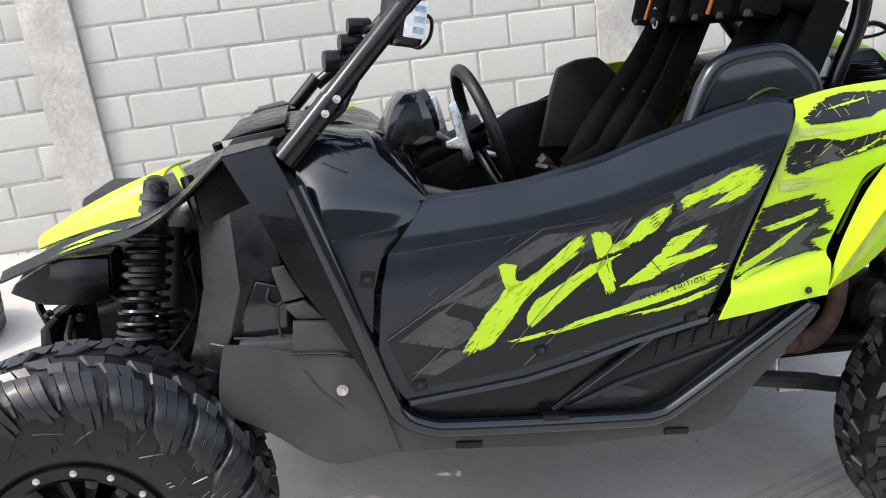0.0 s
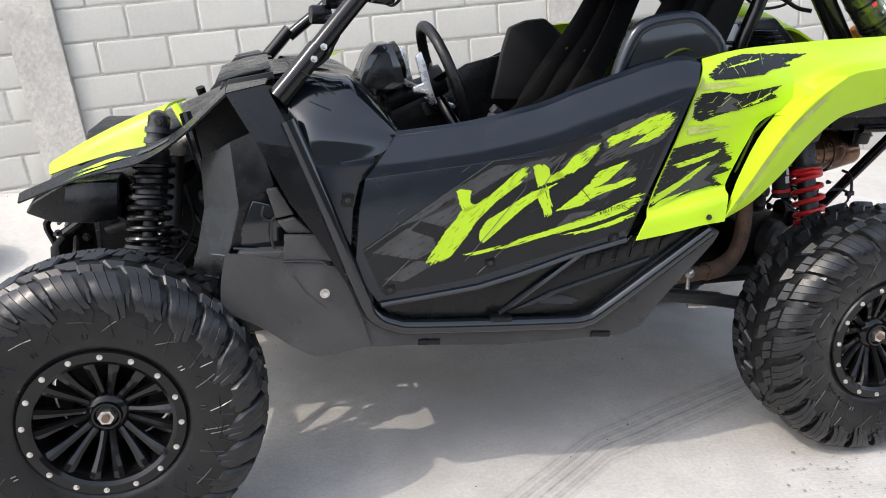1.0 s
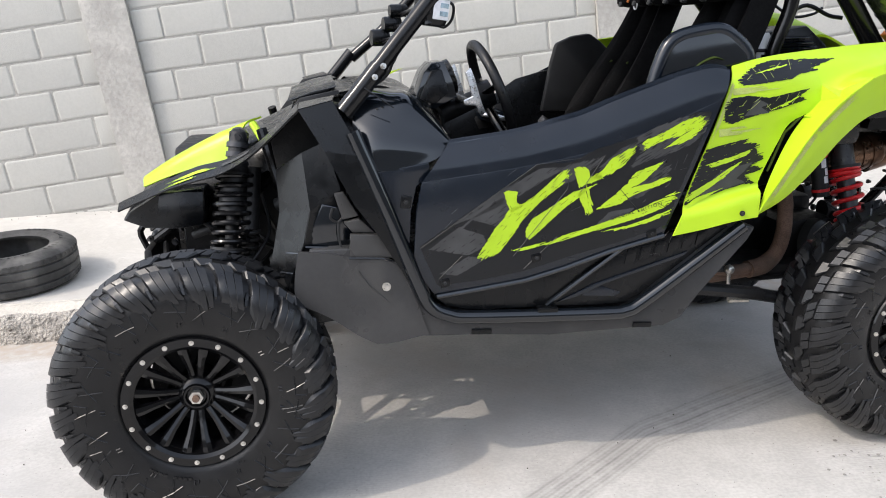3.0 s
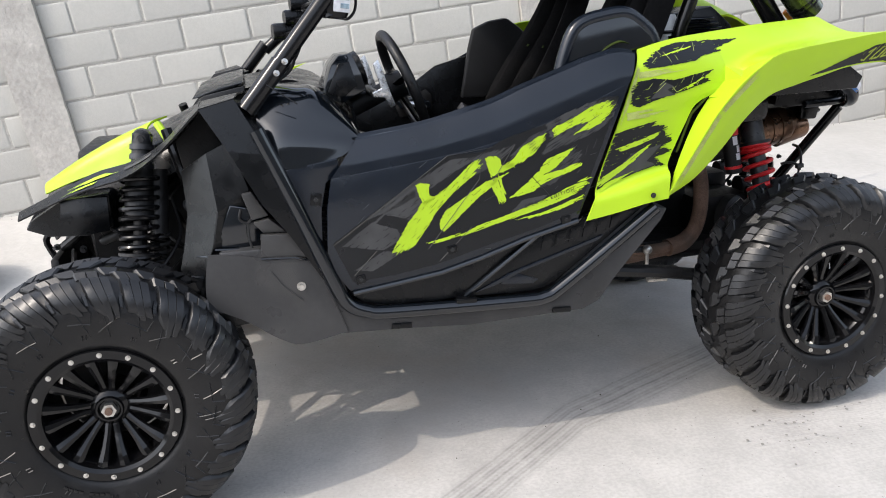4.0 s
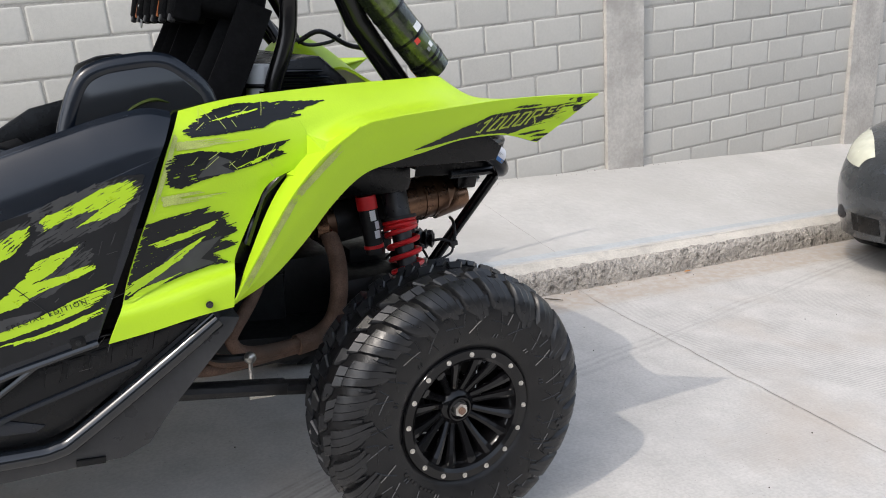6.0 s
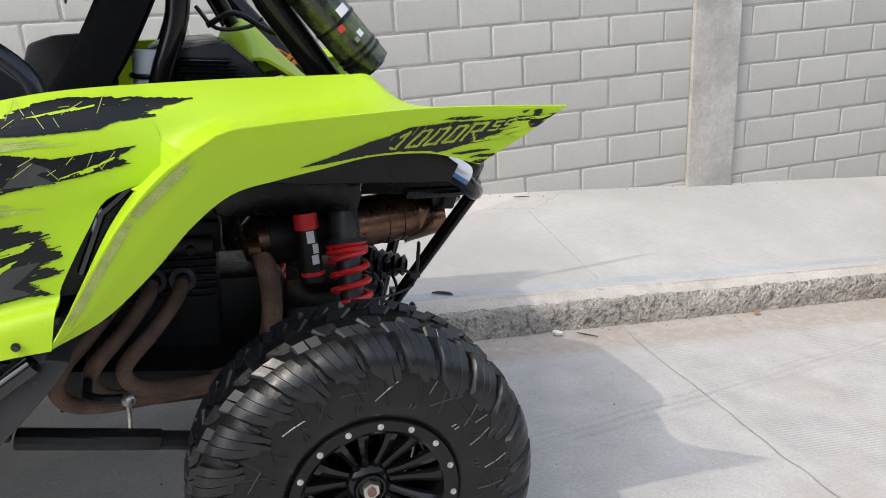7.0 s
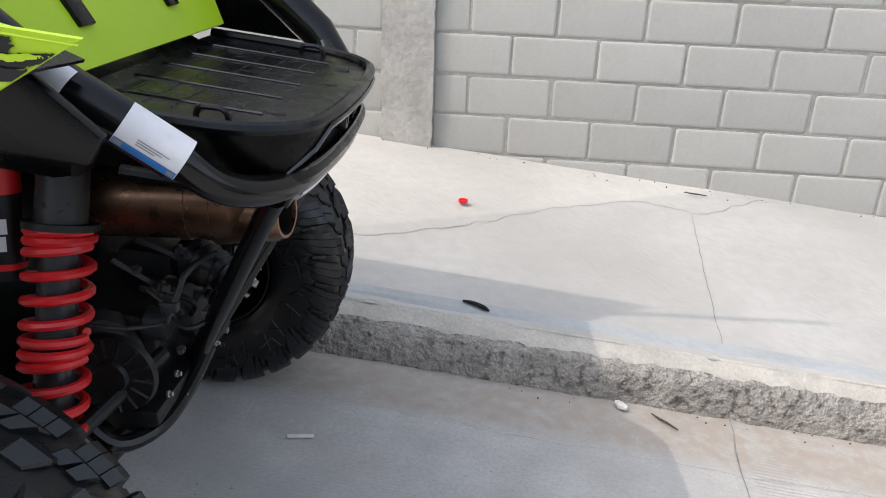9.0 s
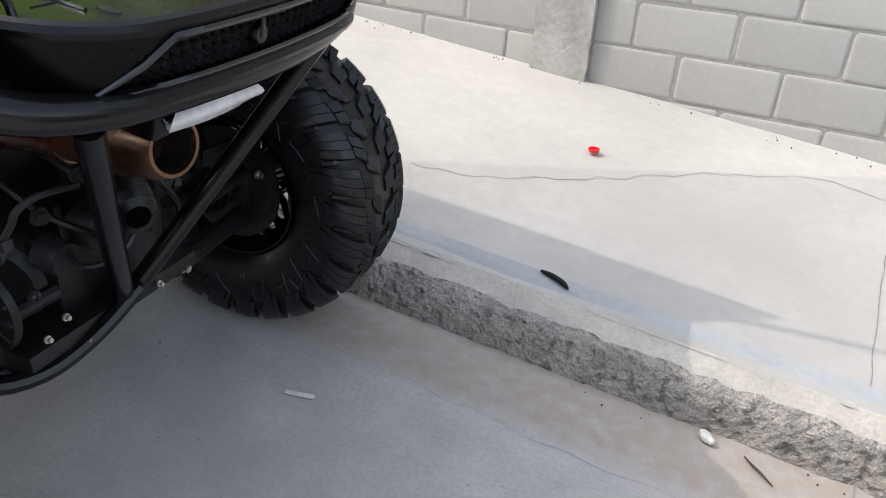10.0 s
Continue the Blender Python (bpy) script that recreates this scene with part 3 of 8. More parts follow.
def build_ground():
    xs = steps(-80, -6, 12)[:-1] + steps(-6, 8, 140) + steps(8, 90, 14)[1:]
    ys = steps(-60, -4, 8)[:-1] + steps(-4, 0.6, 46) + [0.70, lambda x: kerb_y(x) - 0.03, lambda x: kerb_y(x) + 0.05]
    structure("road", grid_mesh(xs, ys, street_top), STREET,
              "pale broom-finished concrete street with dark tyre marks, sloping along a kerb", "road", 60)
    ys = [lambda x: kerb_y(x) + 0.10] + [(lambda x, t=t: kerb_y(x) + 0.10 + (2.72 - kerb_y(x) - 0.10) * t) for t in steps(0.05, 1, 24)]
    structure("pavement", grid_mesh(xs, ys, pavement_top), SIDEWALK,
              "light trowelled concrete pavement between kerb and block wall", "pavement", 60)
    # land beyond the wall
    structure("ground", grid_mesh(steps(-80, 90, 10), steps(2.74, 80, 4), lambda x, y: -0.115 * x - 0.6), BACKDROP, "bare ground behind the wall", "ground")
    # kerb: a rough worn face with a rounded top
    xs = steps(-6, 7, 430)
    prof = [(0.00, -0.03), (0.002, 0.02), (0.007, 0.06), (0.012, 0.095), (0.024, 0.120), (0.045, 0.137), (0.075, 0.151), (0.11, 0.165), (0.135, 0.158)]
    bm = bmesh.new()
    rows = []
    for x in xs:
        worn = max(0.0, noise.noise(Vector((x * 1.7, 4.0, 0)))) * 0.03
        ring = []
        for k, (dy, h) in enumerate(prof):
            a = 0.011 if 1 <= k <= 5 else 0.003
            j = a * noise.fractal(Vector((x * 16, k * 0.55, 2)), 1.0, 2.0, 4) + 0.8 * a * noise.noise(Vector((x * 60, k * 1.9, 5)))
            y = kerb_y(x) + dy + j + (worn if 3 <= k <= 5 else 0) + 0.014 * max(0.0, 1 - min(abs(x - q + 0.03 * k * 0.3) for q in (0.32, 1.56, 2.74, 3.95)) / 0.014)
            z = (street_z(x, kerb_y(x)) + h if k < 7 else pavement_z(x, kerb_y(x) + dy) + (0.004 if k == 7 else -0.02)) + (0.5 * j if k < 7 else 0) - (worn * 0.6 if 3 <= k <= 6 else 0)
            ring.append(bm.verts.new((x, y, z)))
        rows.append(ring)
    for a, b in zip(rows, rows[1:]):
        for k in range(len(prof) - 1):
            bm.faces.new((a[k], b[k], b[k + 1], a[k + 1]))
    bm.faces.ensure_lookup_table()
    for i, face in enumerate(bm.faces):
        face.material_index = 1 if i % (len(prof) - 1) >= 5 else 0
    kerb = structure("kerb", bm, KERB, "worn grey concrete kerb with an exposed stony face and a smooth top", "kerb", 50)
    kerb.data.materials.append(KERB_TOP)
    for x0, x1 in ((-80, -6), (7, 90)):
        bm = grid_mesh([x0, x1], [lambda x: kerb_y(x), lambda x: kerb_y(x) + 0.02, lambda x: kerb_y(x) + 0.135],
                       lambda x, y: street_z(x, y) - 0.03 if y < kerb_y(x) + 0.01 else pavement_z(x, y) + 0.003)
        structure("kerb", bm, KERB_TOP, "worn grey concrete kerb far along the street", "kerb")
    # grey cement strip behind the kerb
    xs = steps(-0.6, 5.6, 90)
    bm = grid_mesh(xs, [lambda x: kerb_y(x) + 0.138 + rough(x, 1, 0, 3, 0.014), lambda x: kerb_y(x) + 0.158 + rough(x, 1, 0, 3, 0.010), lambda x: kerb_y(x) + 0.180, lambda x: kerb_y(x) + 0.206 + rough(x, 7, 0, 3, 0.006), lambda x: kerb_y(x) + 0.214 + rough(x, 7, 0, 3, 0.008)],
                   lambda x, y: pavement_z(x, y) + (0.0045 if 0.150 < y - kerb_y(x) < 0.209 else -0.004))
    structure("cement_strip", bm, PATCH, "bluish grey cement strip along the pavement edge", "trim")


def crack(points, width, fz, name, label, wander=0.012, gap=0.0035):
    """A dark joint or crack that wanders along points (x, y)."""
    pts = []
    for (ax, ay), (bx, by) in zip(points, points[1:]):
        n = max(2, int(math.hypot(bx - ax, by - ay) / 0.035))
        for i in range(n):
            t = i / n
            x, y = ax + (bx - ax) * t, ay + (by - ay) * t
            pts.append((x + wander * noise.noise(Vector((x * 9, y * 9, 1))), y + wander * noise.noise(Vector((x * 9, y * 9, 7)))))
    pts.append(points[-1])
    bm = bmesh.new()
    last = None
    for i, (x, y) in enumerate(pts):
        a, b = pts[max(i - 1, 0)], pts[min(i + 1, len(pts) - 1)]
        d = Vector((b[0] - a[0], b[1] - a[1])).normalized()
        w = width * (0.55 + 0.9 * abs(noise.noise(Vector((x * 23, y * 23, 3)))))
        pair = [bm.verts.new((x - d.y * w, y + d.x * w, fz(x - d.y * w, y + d.x * w) + gap)), bm.verts.new((x + d.y * w, y - d.x * w, fz(x + d.y * w, y - d.x * w) + gap))]
        if last:
            bm.faces.new((last[0], last[1], pair[1], pair[0]))
        last = pair
    structure(name, bm, CRACK, label, "joint")


def build_wall():
    half, high = 0.43, 0.2045
    w, h, r = half / 2 - 0.0048, high / 2 - 0.0046, 0.015
    rim = [(sx * (w - r) + r * math.cos(a0 + a), sz * (h - r) + r * math.sin(a0 + a)) for sx, sz, a0 in ((1, 1, 0), (-1, 1, math.pi / 2), (-1, -1, math.pi), (1, -1, 1.5 * math.pi)) for a in (0, math.pi / 6, math.pi / 3, math.pi / 2)]
    # worn arrises: three rings step in towards a slightly cushioned face
    base = bmesh.new()
    rings = []
    for inset, y in ((0.0, 0.025), (0.0, -0.017), (0.0022, -0.0215), (0.0065, -0.0240), (0.016, -0.0252)):
        rings.append([base.verts.new((x * (1 - inset / w), y, z * (1 - inset / h))) for x, z in rim])
    for p, q in zip(rings, rings[1:]):
        for i in range(len(p)):
            j = (i + 1) % len(p)
            base.faces.new((p[i], p[j], q[j], q[i]))
    base.faces.new(rings[-1])
    bmesh.ops.recalc_face_normals(base, faces=base.faces)
    base.faces.ensure_lookup_table()
    if base.faces[-1].normal.y > 0:
        bmesh.ops.reverse_faces(base, faces=base.faces)
    block_mesh = bpy.data.meshes.new("block")
    base.to_mesh(block_mesh)
    base.free()
    block_mesh.materials.append(BLOCK)
    block_mesh.shade_smooth()
    block_mesh.set_sharp_from_angle(angle=radians(50))
    # (x0, x1, a joint on an even course, height of that course's foot at x = ref, ref, rise to the side)
    bays = [(-5.30, -2.165, -2.50, 0.935, -2.5, 0.0), (-1.89, 1.238, -1.70, 0.955, -1.6, -0.0175), (1.496, 4.235, 2.098, 0.095, 2.1, 0.0, 0.4245),
            (4.593, 7.12, 4.945, 0.085, 5.0, 0.0, 0.437), (7.48, 12.0, 7.9, 0.085, 8.0, 0.0)]
    blocks = []
    for n, (x0, x1, joint, foot, ref, rise, *own) in enumerate(bays):
        pitch = own[0] if own else half
        mid = 0.5 * (x0 + x1)
        core = box((mid, 2.7245, 0.95), (x1 - x0 + 0.02, 0.155, 4.4))
        wall = structure("wall_north" if n == 0 else "wall_north_%d" % n, core, MORTAR, "pale grey concrete block wall with tooled mortar joints", "wall")
        k0 = int(math.floor((wall_base(x1) - 0.15 - foot) / high))
        for k in range(k0, k0 + 17):
            z = foot + k * high
            if z > 2.75:
                break
            edges = [x0]
            j = joint + (0.5 * pitch if k % 2 else 0.0)
            j -= pitch * math.ceil((j - x0) / pitch)
            while j < x1 - 0.05:
                if j > x0 + 0.05:
                    edges.append(j)
                j += pitch
            edges.append(x1)
            for a, b in zip(edges, edges[1:]):
                blocks.append((wall, 0.5 * (a + b), b - a, z + high / 2, ref, rise))
    return block_mesh, blocks, half


def lay_blocks(block_mesh, blocks, half):
    rnd = random.Random(5)
    for wall, x, w, z, ref, rise in blocks:
        ob = new("block", block_mesh)
        ob.parent = wall
        ob.location = (x + rnd.uniform(-0.002, 0.002), 2.668 + rnd.uniform(-0.002, 0.0015), z + rise * (x - ref) + rnd.uniform(-0.002, 0.002))
        ob.rotation_euler = (rnd.uniform(-0.006, 0.006), -math.atan(rise) + rnd.uniform(-0.004, 0.004), rnd.uniform(-0.005, 0.005))
        ob.scale = ((w - 0.011) / (half - 0.011), 1, 1)


def build_pillars():
    for n, (x0, x1) in enumerate(((-5.6, -5.28), (-2.172, -1.885), (1.232, 1.500), (4.228, 4.600), (7.10, 7.50))):
        bm = box((0.5 * (x0 + x1), 2.70, 0.9), (x1 - x0, 0.19, 4.3))
        es = [e for e in bm.edges if abs(e.verts[0].co.z - e.verts[1].co.z) > 1]
        bmesh.ops.subdivide_edges(bm, edges=es, cuts=150, use_grid_fill=True)
        es = [e for e in bm.edges if abs(e.verts[0].co.x - e.verts[1].co.x) > 0.1]
        bmesh.ops.subdivide_edges(bm, edges=es, cuts=5, use_grid_fill=True)
        for v in bm.verts:
            c = v.co
            if c.y < 2.65:
                edge = max(0.0, 1 - min(abs(c.x - x0), abs(c.x - x1)) / 0.03)
                chip = edge * max(0.0, noise.fractal(Vector((c.x * 9, 3.0 * n, c.z * 13)), 1.0, 2.0, 4)) * (0.018 if n == 2 else 0.007)
                c.y += chip + 0.002 * noise.noise(Vector((c.x * 12, n, c.z * 7)))
                c.x += (chip * 0.8 if abs(c.x - x0) < 0.01 else -chip * 0.8 if abs(c.x - x1) < 0.01 else 0)
        structure("pillar", bm, PILLAR, "cast concrete pillar with chipped edges in the block wall", "pillar", 40)


def build_far_side():
    # added wall behind the viewer: gives the door something dark to reflect
    bm = box((4, -9.2, 1.3), (70, 0.2, 4.4))
    structure("wall_south", bm, BACKDROP, "plain dark wall across the street, unseen, added to tone the reflections", "wall")


def blob(bm, x, y, z, r, n=7, squash=1.0, turn=0.0):
    """A small flat irregular spot."""
    vs = []
    for k in range(n):
        a = 2 * math.pi * k / n
        q = r * random.uniform(0.7, 1.2)
        px, py = q * math.cos(a), q * math.sin(a) * squash
        px, py = px * math.cos(turn) - py * math.sin(turn), px * math.sin(turn) + py * math.cos(turn)
        vs.append(bm.verts.new((x + px, y + py, z(x + px, y + py))))
    bm.faces.new(vs)


def build_litter():
    bm = bmesh.new()
    for _ in range(55):
        x, y = random.gauss(0.98, 0.17), random.gauss(-0.86, 0.085)
        blob(bm, x, y, lambda a, b: street_z(a, b) + 0.0075, abs(random.gauss(0.0025, 0.002)) + 0.0015)
    tagged(finish("water_drops", bm, CRACK, None, "", 0), "dark splashed drops on the pale concrete behind the rear tyre", "stain", "", "stuff")
    bm = bmesh.new()
    for _ in range(160):
        x = random.uniform(-3, 4.5)
        y = random.choice((random.uniform(-1.6, 0.8), kerb_y(x) - abs(random.gauss(0, 0.05))))
        s = random.uniform(0.0012, 0.0032)
        b = bmesh.ops.create_icosphere(bm, subdivisions=1, radius=s)
        bmesh.ops.translate(bm, vec=(x, y, street_z(x, y) + 0.004), verts=b["verts"])
    for _ in range(120):
        x = random.uniform(-3, 5)
        y = 2.62 - abs(random.gauss(0, 0.05))
        b = bmesh.ops.create_icosphere(bm, subdivisions=1, radius=random.uniform(0.0012, 0.0042))
        bmesh.ops.translate(bm, vec=(x, y, pavement_z(x, y) + 0.004), verts=b["verts"])
    tagged(finish("grit", bm, TRASH, None, "", 0), "scattered grit along kerb, street and wall foot", "grit", "", "stuff")
    # red bottle cap
    x, y = 1.728, 1.955
    cap = lathe([(0, 0.004), (0.017, 0.004), (0.021, 0.002), (0.022, -0.008), (0.019, -0.008), (0.018, 0.0), (0, 0.001)], 24, pose(x, y, pavement_z(x, y) + 0.014, -90, 0, 0) @ pose(0, 0, 0, 0, 0, 0))
    tagged(finish("bottle_cap", cap, CAP_RED), "red plastic bottle cap lying on the pavement", "bottle cap")
    # black rubber scrap, twig, paper, leaf
    x, y = 1.85, 1.10
    s = tube([(x - 0.045, y + 0.016, pavement_z(x - 0.045, y) + 0.012), (x - 0.01, y + 0.008, pavement_z(x, y) + 0.016), (x + 0.03, y - 0.008, pavement_z(x + 0.03, y) + 0.014), (x + 0.05, y - 0.022, pavement_z(x + 0.05, y) + 0.010)],
             [0.006, 0.011, 0.011, 0.005], 8, 4, flat=0.5)
    tagged(finish("rubber_scrap", s, PLASTIC), "curled black rubber scrap on the pavement edge", "litter")
    for x, y, l, a, m, name, lab in ((2.86, 2.52, 0.12, -10, TRASH, "twig", "dry dark twig at the foot of the wall"), (2.50, 0.86, 0.12, -50, TRASH, "twig", "dry curved twig beside the kerb")):
        c, sn = math.cos(radians(a)), math.sin(radians(a))
        fz = pavement_z if y > 1 else street_z
        pts = [(x + c * t * l, y + sn * t * l + 0.012 * math.sin(3 * t), fz(x + c * t * l, y + sn * t * l) + 0.012) for t in (-0.5, -0.2, 0.1, 0.5)]
        tagged(finish(name, tube(pts, [0.002, 0.004, 0.004, 0.002], 6, 4), m), lab, "twig")
    bm = bmesh.new()
    for _ in range(5):
        b = bmesh.ops.create_icosphere(bm, subdivisions=1, radius=random.uniform(0.010, 0.018))
        bmesh.ops.translate(bm, vec=(2.36 + random.uniform(-0.025, 0.025), 0.90 + random.uniform(-0.015, 0.015), street_z(2.36, 0.9) + 0.014), verts=b["verts"])
    tagged(finish("paper_scrap", bm, PAPER, None, "", 0), "crumpled white paper scrap beside the kerb", "litter")
    bm = box((1.41, 0.44, street_z(1.41, 0.44) + 0.008), (0.075, 0.014, 0.004), 0.001, (0, 6, 18))
    tagged(finish("paper_strip", bm, PAPER), "narrow white paper strip on the street", "litter")
    bm = bmesh.new()
    blob(bm, 3.55, 0.95, lambda a, b: street_z(a, b) + 0.012 + 0.15 * abs(b - 0.95), 0.028, 9, 0.5, 0.3)
    tagged(finish("dry_leaf", bm, LEAF, None, "", 0), "brown dry leaf in the gutter", "leaf")


def build_loose_tyre():
    x, y = -2.44, 1.20
    z = pavement_z(x, y)
    up = Vector((0.11, -0.03, 1)).normalized()
    m = Matrix.Translation((x, y, z)) @ up.to_track_quat("Z", "Y").to_matrix().to_4x4()
    tyre = thing("loose_tyre", "worn dusty road tyre lying flat on the pavement", "tyre", "", m)
    turn = pose(0, 0, 0.105, 90, 0, 0)
    prof = [(0.195, -0.085), (0.215, -0.098), (0.262, -0.103), (0.300, -0.092), (0.318, -0.076), (0.321, -0.050), (0.314, -0.046), (0.314, -0.040), (0.322, -0.037),
            (0.323, -0.004), (0.316, -0.001), (0.316, 0.005), (0.323, 0.008), (0.322, 0.038), (0.314, 0.041), (0.314, 0.047), (0.321, 0.051), (0.318, 0.076), (0.300, 0.092),
            (0.262, 0.103), (0.215, 0.098), (0.195, 0.085), (0.205, 0.070), (0.285, 0.070), (0.302, 0.0), (0.285, -0.070), (0.205, -0.070)]
    part("carcass", lathe(prof, 72, turn, True), OLD_RUBBER, tyre)
    sipes = bmesh.new()
    for k in range(60):
        a = 2 * math.pi * k / 60
        for w in (-0.063, 0.063):
            sipes = join(sipes, box((0.3195 * math.cos(a), 0.3195 * math.sin(a), 0.105 + w), (0.006, 0.012, 0.020), 0, (0, 0, math.degrees(a))))
    part("tread_blocks", sipes, OLD_RUBBER, tyre)
    ring = bmesh.new()
    for k in range(26):
        if k % 13 in (5, 6, 11, 12):
            continue
        a = radians(-150 + k * 7)
        ring = join(ring, box((0.252 * math.cos(a), 0.252 * math.sin(a), 0.2085), (0.018, 0.012, 0.003), 0, (0, 0, math.degrees(a))))
    part("raised_marks", ring, OLD_RUBBER, tyre)


def build_car():
    """The dark car that stands along the kerb down the street; its front corner faces the walk."""
    m = Matrix.Translation((4.47, 0.02, street_z(4.47, 0.02))) @ Euler((0, math.atan(0.115), radians(2.4))).to_matrix().to_4x4()
    car = thing("parked_car", "dark grey parked car with yellowed headlamps, standing along the kerb", "car", "", m)
    hw = 0.86
    rows = []
    # stations: x, half width, sill, bulge, shoulder, bonnet edge
    for x, w, z0, z1, z2, z3 in ((-0.06, 0.30, 0.24, 0.44, 0.60, 0.66), (-0.01, 0.52, 0.22, 0.44, 0.62, 0.72), (0.10, 0.70, 0.21, 0.45, 0.65, 0.79), (0.24, 0.81, 0.20, 0.47, 0.70, 0.85), (0.45, hw, 0.19, 0.50, 0.79, 0.91),
                                 (0.95, 0.875, 0.19, 0.55, 0.88, 0.99), (1.30, 0.875, 0.19, 0.58, 0.92, 1.03), (2.6, 0.875, 0.2, 0.6, 0.95, 1.0), (3.9, 0.86, 0.22, 0.6, 0.95, 1.0), (4.3, 0.78, 0.28, 0.6, 0.92, 0.97)):
        rows.append([(x + 0.05, -w * 0.95, z0), (x, -w, z1), (x + 0.02, -w * 0.97, z2), (x + 0.05, -w * 0.78, z3 - 0.02), (x + 0.02, 0, z3 + 0.015), (x + 0.05, w * 0.78, z3 - 0.02), (x + 0.02, w * 0.97, z2), (x, w, z1), (x + 0.05, w * 0.95, z0)])
    body = Sheet(rows)
    part("body", body.mesh(60, 48, 0.01), CAR_PAINT, car)
    nose = [[(-0.05 - 0.05 * (1 - t * t) + dx, 0.31 * t, z) for t in (-1, -0.5, 0, 0.5, 1)] for z, dx in ((0.24, 0.04), (0.36, 0.0), (0.46, -0.01), (0.58, 0.0), (0.67, 0.03))]
    part("front_bumper", Sheet(nose, (-1, 0, 0)).mesh(12, 16, 0.02), CAR_PAINT, car)
    cab = [[(x, -w, z) , (x, -w * 0.6, z + 0.03), (x, 0, z + 0.04), (x, w * 0.6, z + 0.03), (x, w, z)] for x, w, z in ((1.15, 0.74, 0.98), (1.75, 0.64, 1.38), (2.3, 0.62, 1.45), (3.0, 0.62, 1.44), (3.6, 0.66, 1.25), (4.0, 0.72, 1.0))]
    part("roof", Sheet(cab).mesh(30, 16, 0.01), CAR_PAINT, car)
    over = lambda u, v, d: body.at(u, v, d)
    for s in (-1, 1):
        side = (lambda v: v) if s > 0 else (lambda v: 1 - v)
        part("side_window", prism([(1.35, 1.0), (1.85, 1.36), (2.9, 1.39), (3.55, 1.1), (3.7, 0.99)], lambda x, z: s * (0.80 - 0.35 * (z - 0.98)), lambda x, z: s * (0.78 - 0.35 * (z - 0.98)), 0.004), CAR_GLASS, car)
        # swept headlamp: narrow at its outer end
        lens = [[over(u, side(v0 + (v1 - v0) * k / 4), 0.012 if 0 < k < 4 and 0 < i < 4 else 0.003) for k in range(5)] for i, (u, v0, v1) in enumerate(((0.155, 0.640, 0.735), (0.21, 0.630, 0.745), (0.29, 0.630, 0.755), (0.36, 0.645, 0.755), (0.43, 0.690, 0.745)))]
        part("headlamp", Sheet(lens, (-1, s, 0.5)).mesh(14, 10, 0.006), HEADLAMP, car, "yellowed plastic headlamp lens")
        c = over(0.20, side(0.925), 0.004)
        fog = lathe([(0, -0.012), (0.030, -0.010), (0.042, -0.004), (0.050, 0.010), (0.045, 0.03), (0, 0.03)], 24, pose(c.x, c.y, c.z, 0, 0, 60 if s > 0 else 120) if s > 0 else pose(c.x, c.y, c.z, 0, 0, -60))
        if s > 0:
            fog = lathe([(0, 0.012), (0.030, 0.010), (0.042, 0.004), (0.050, -0.010), (0.045, -0.03), (0, -0.03)], 24, pose(c.x, c.y, c.z, 0, 0, 60))
        part("fog_lamp", fog, SHOCK_GREY, car)
        slot = [[over(u, side(v), 0.003) for v in (0.915, 0.945, 0.975)] for u in (0.02, 0.07, 0.13)]
        part("bumper_slot", Sheet(slot, (-1, s, 0)).mesh(6, 4, 0.004), PLASTIC, car)
        for xw in (0.78, 3.35):
            wheel = part("wheel", lathe([(0.0, -0.09), (0.20, -0.09), (0.21, -0.10), (0.29, -0.105), (0.32, -0.08), (0.325, 0.08), (0.29, 0.105), (0.0, 0.09)], 40, pose(xw, s * 0.78, 0.32)), RUBBER, car)
            part("wheel_cover", lathe([(0, 0.10), (0.10, 0.105), (0.20, 0.10), (0.205, 0.09)], 32, pose(xw, s * 0.79, 0.32) if s > 0 else pose(xw, s * 0.79, 0.32, 180)), SHOCK_GREY, wheel)
    part("windscreen", Sheet([[(1.16 + 0.56 * t, y, 0.985 + 0.385 * t + 0.02 * (1 - (y / 0.7) ** 2)) for y in (-0.66, -0.3, 0, 0.3, 0.66)] for t in (0, 0.5, 1)]).mesh(8, 8, 0.012), CAR_GLASS, car)
    part("grille", box((-0.098, 0, 0.575), (0.02, 0.36, 0.12), 0.006), PLASTIC, car)
    part("grille_surround", tube([(-0.108, 0.20 * math.copysign(abs(math.cos(a)) ** 0.5, math.cos(a)), 0.575 + 0.075 * math.copysign(abs(math.sin(a)) ** 0.5, math.sin(a))) for a in np.linspace(0, 2 * math.pi, 33)[:-1]], 0.009, 8, closed=True), ALLOY, car, "chrome grille surround")
    part("lower_grille", box((-0.088, 0, 0.32), (0.03, 0.5, 0.10), 0.01), PLASTIC, car)


build_ground()
crack([(2.74, 0.98), (2.70, 0.62), (2.70, 0.2), (2.68, -0.3), (2.65, -4.0)], 0.0028, street_top, "slab_joint", "narrow joint between street slabs", 0.014, 0.0025)
crack([(-4.0, 0.51), (-1.0, 0.57), (1.26, 0.65), (2.0, 0.645), (2.66, 0.66), (6.0, 0.82)], 0.0007, street_top, "gutter_joint", "fine joint along the gutter strip", 0.02, 0.0025)
crack([(2.72, 1.13), (2.75, 1.6), (2.80, 2.27)], 0.0018, pavement_top, "pavement_joint", "straight joint across the pavement", 0.008, 0.0025)
crack([(2.80, 2.27), (2.98, 2.36), (3.08, 2.52), (3.23, 2.60)], 0.002, pavement_top, "pavement_crack", "fine branching crack in the pavement", 0.05, 0.0025)
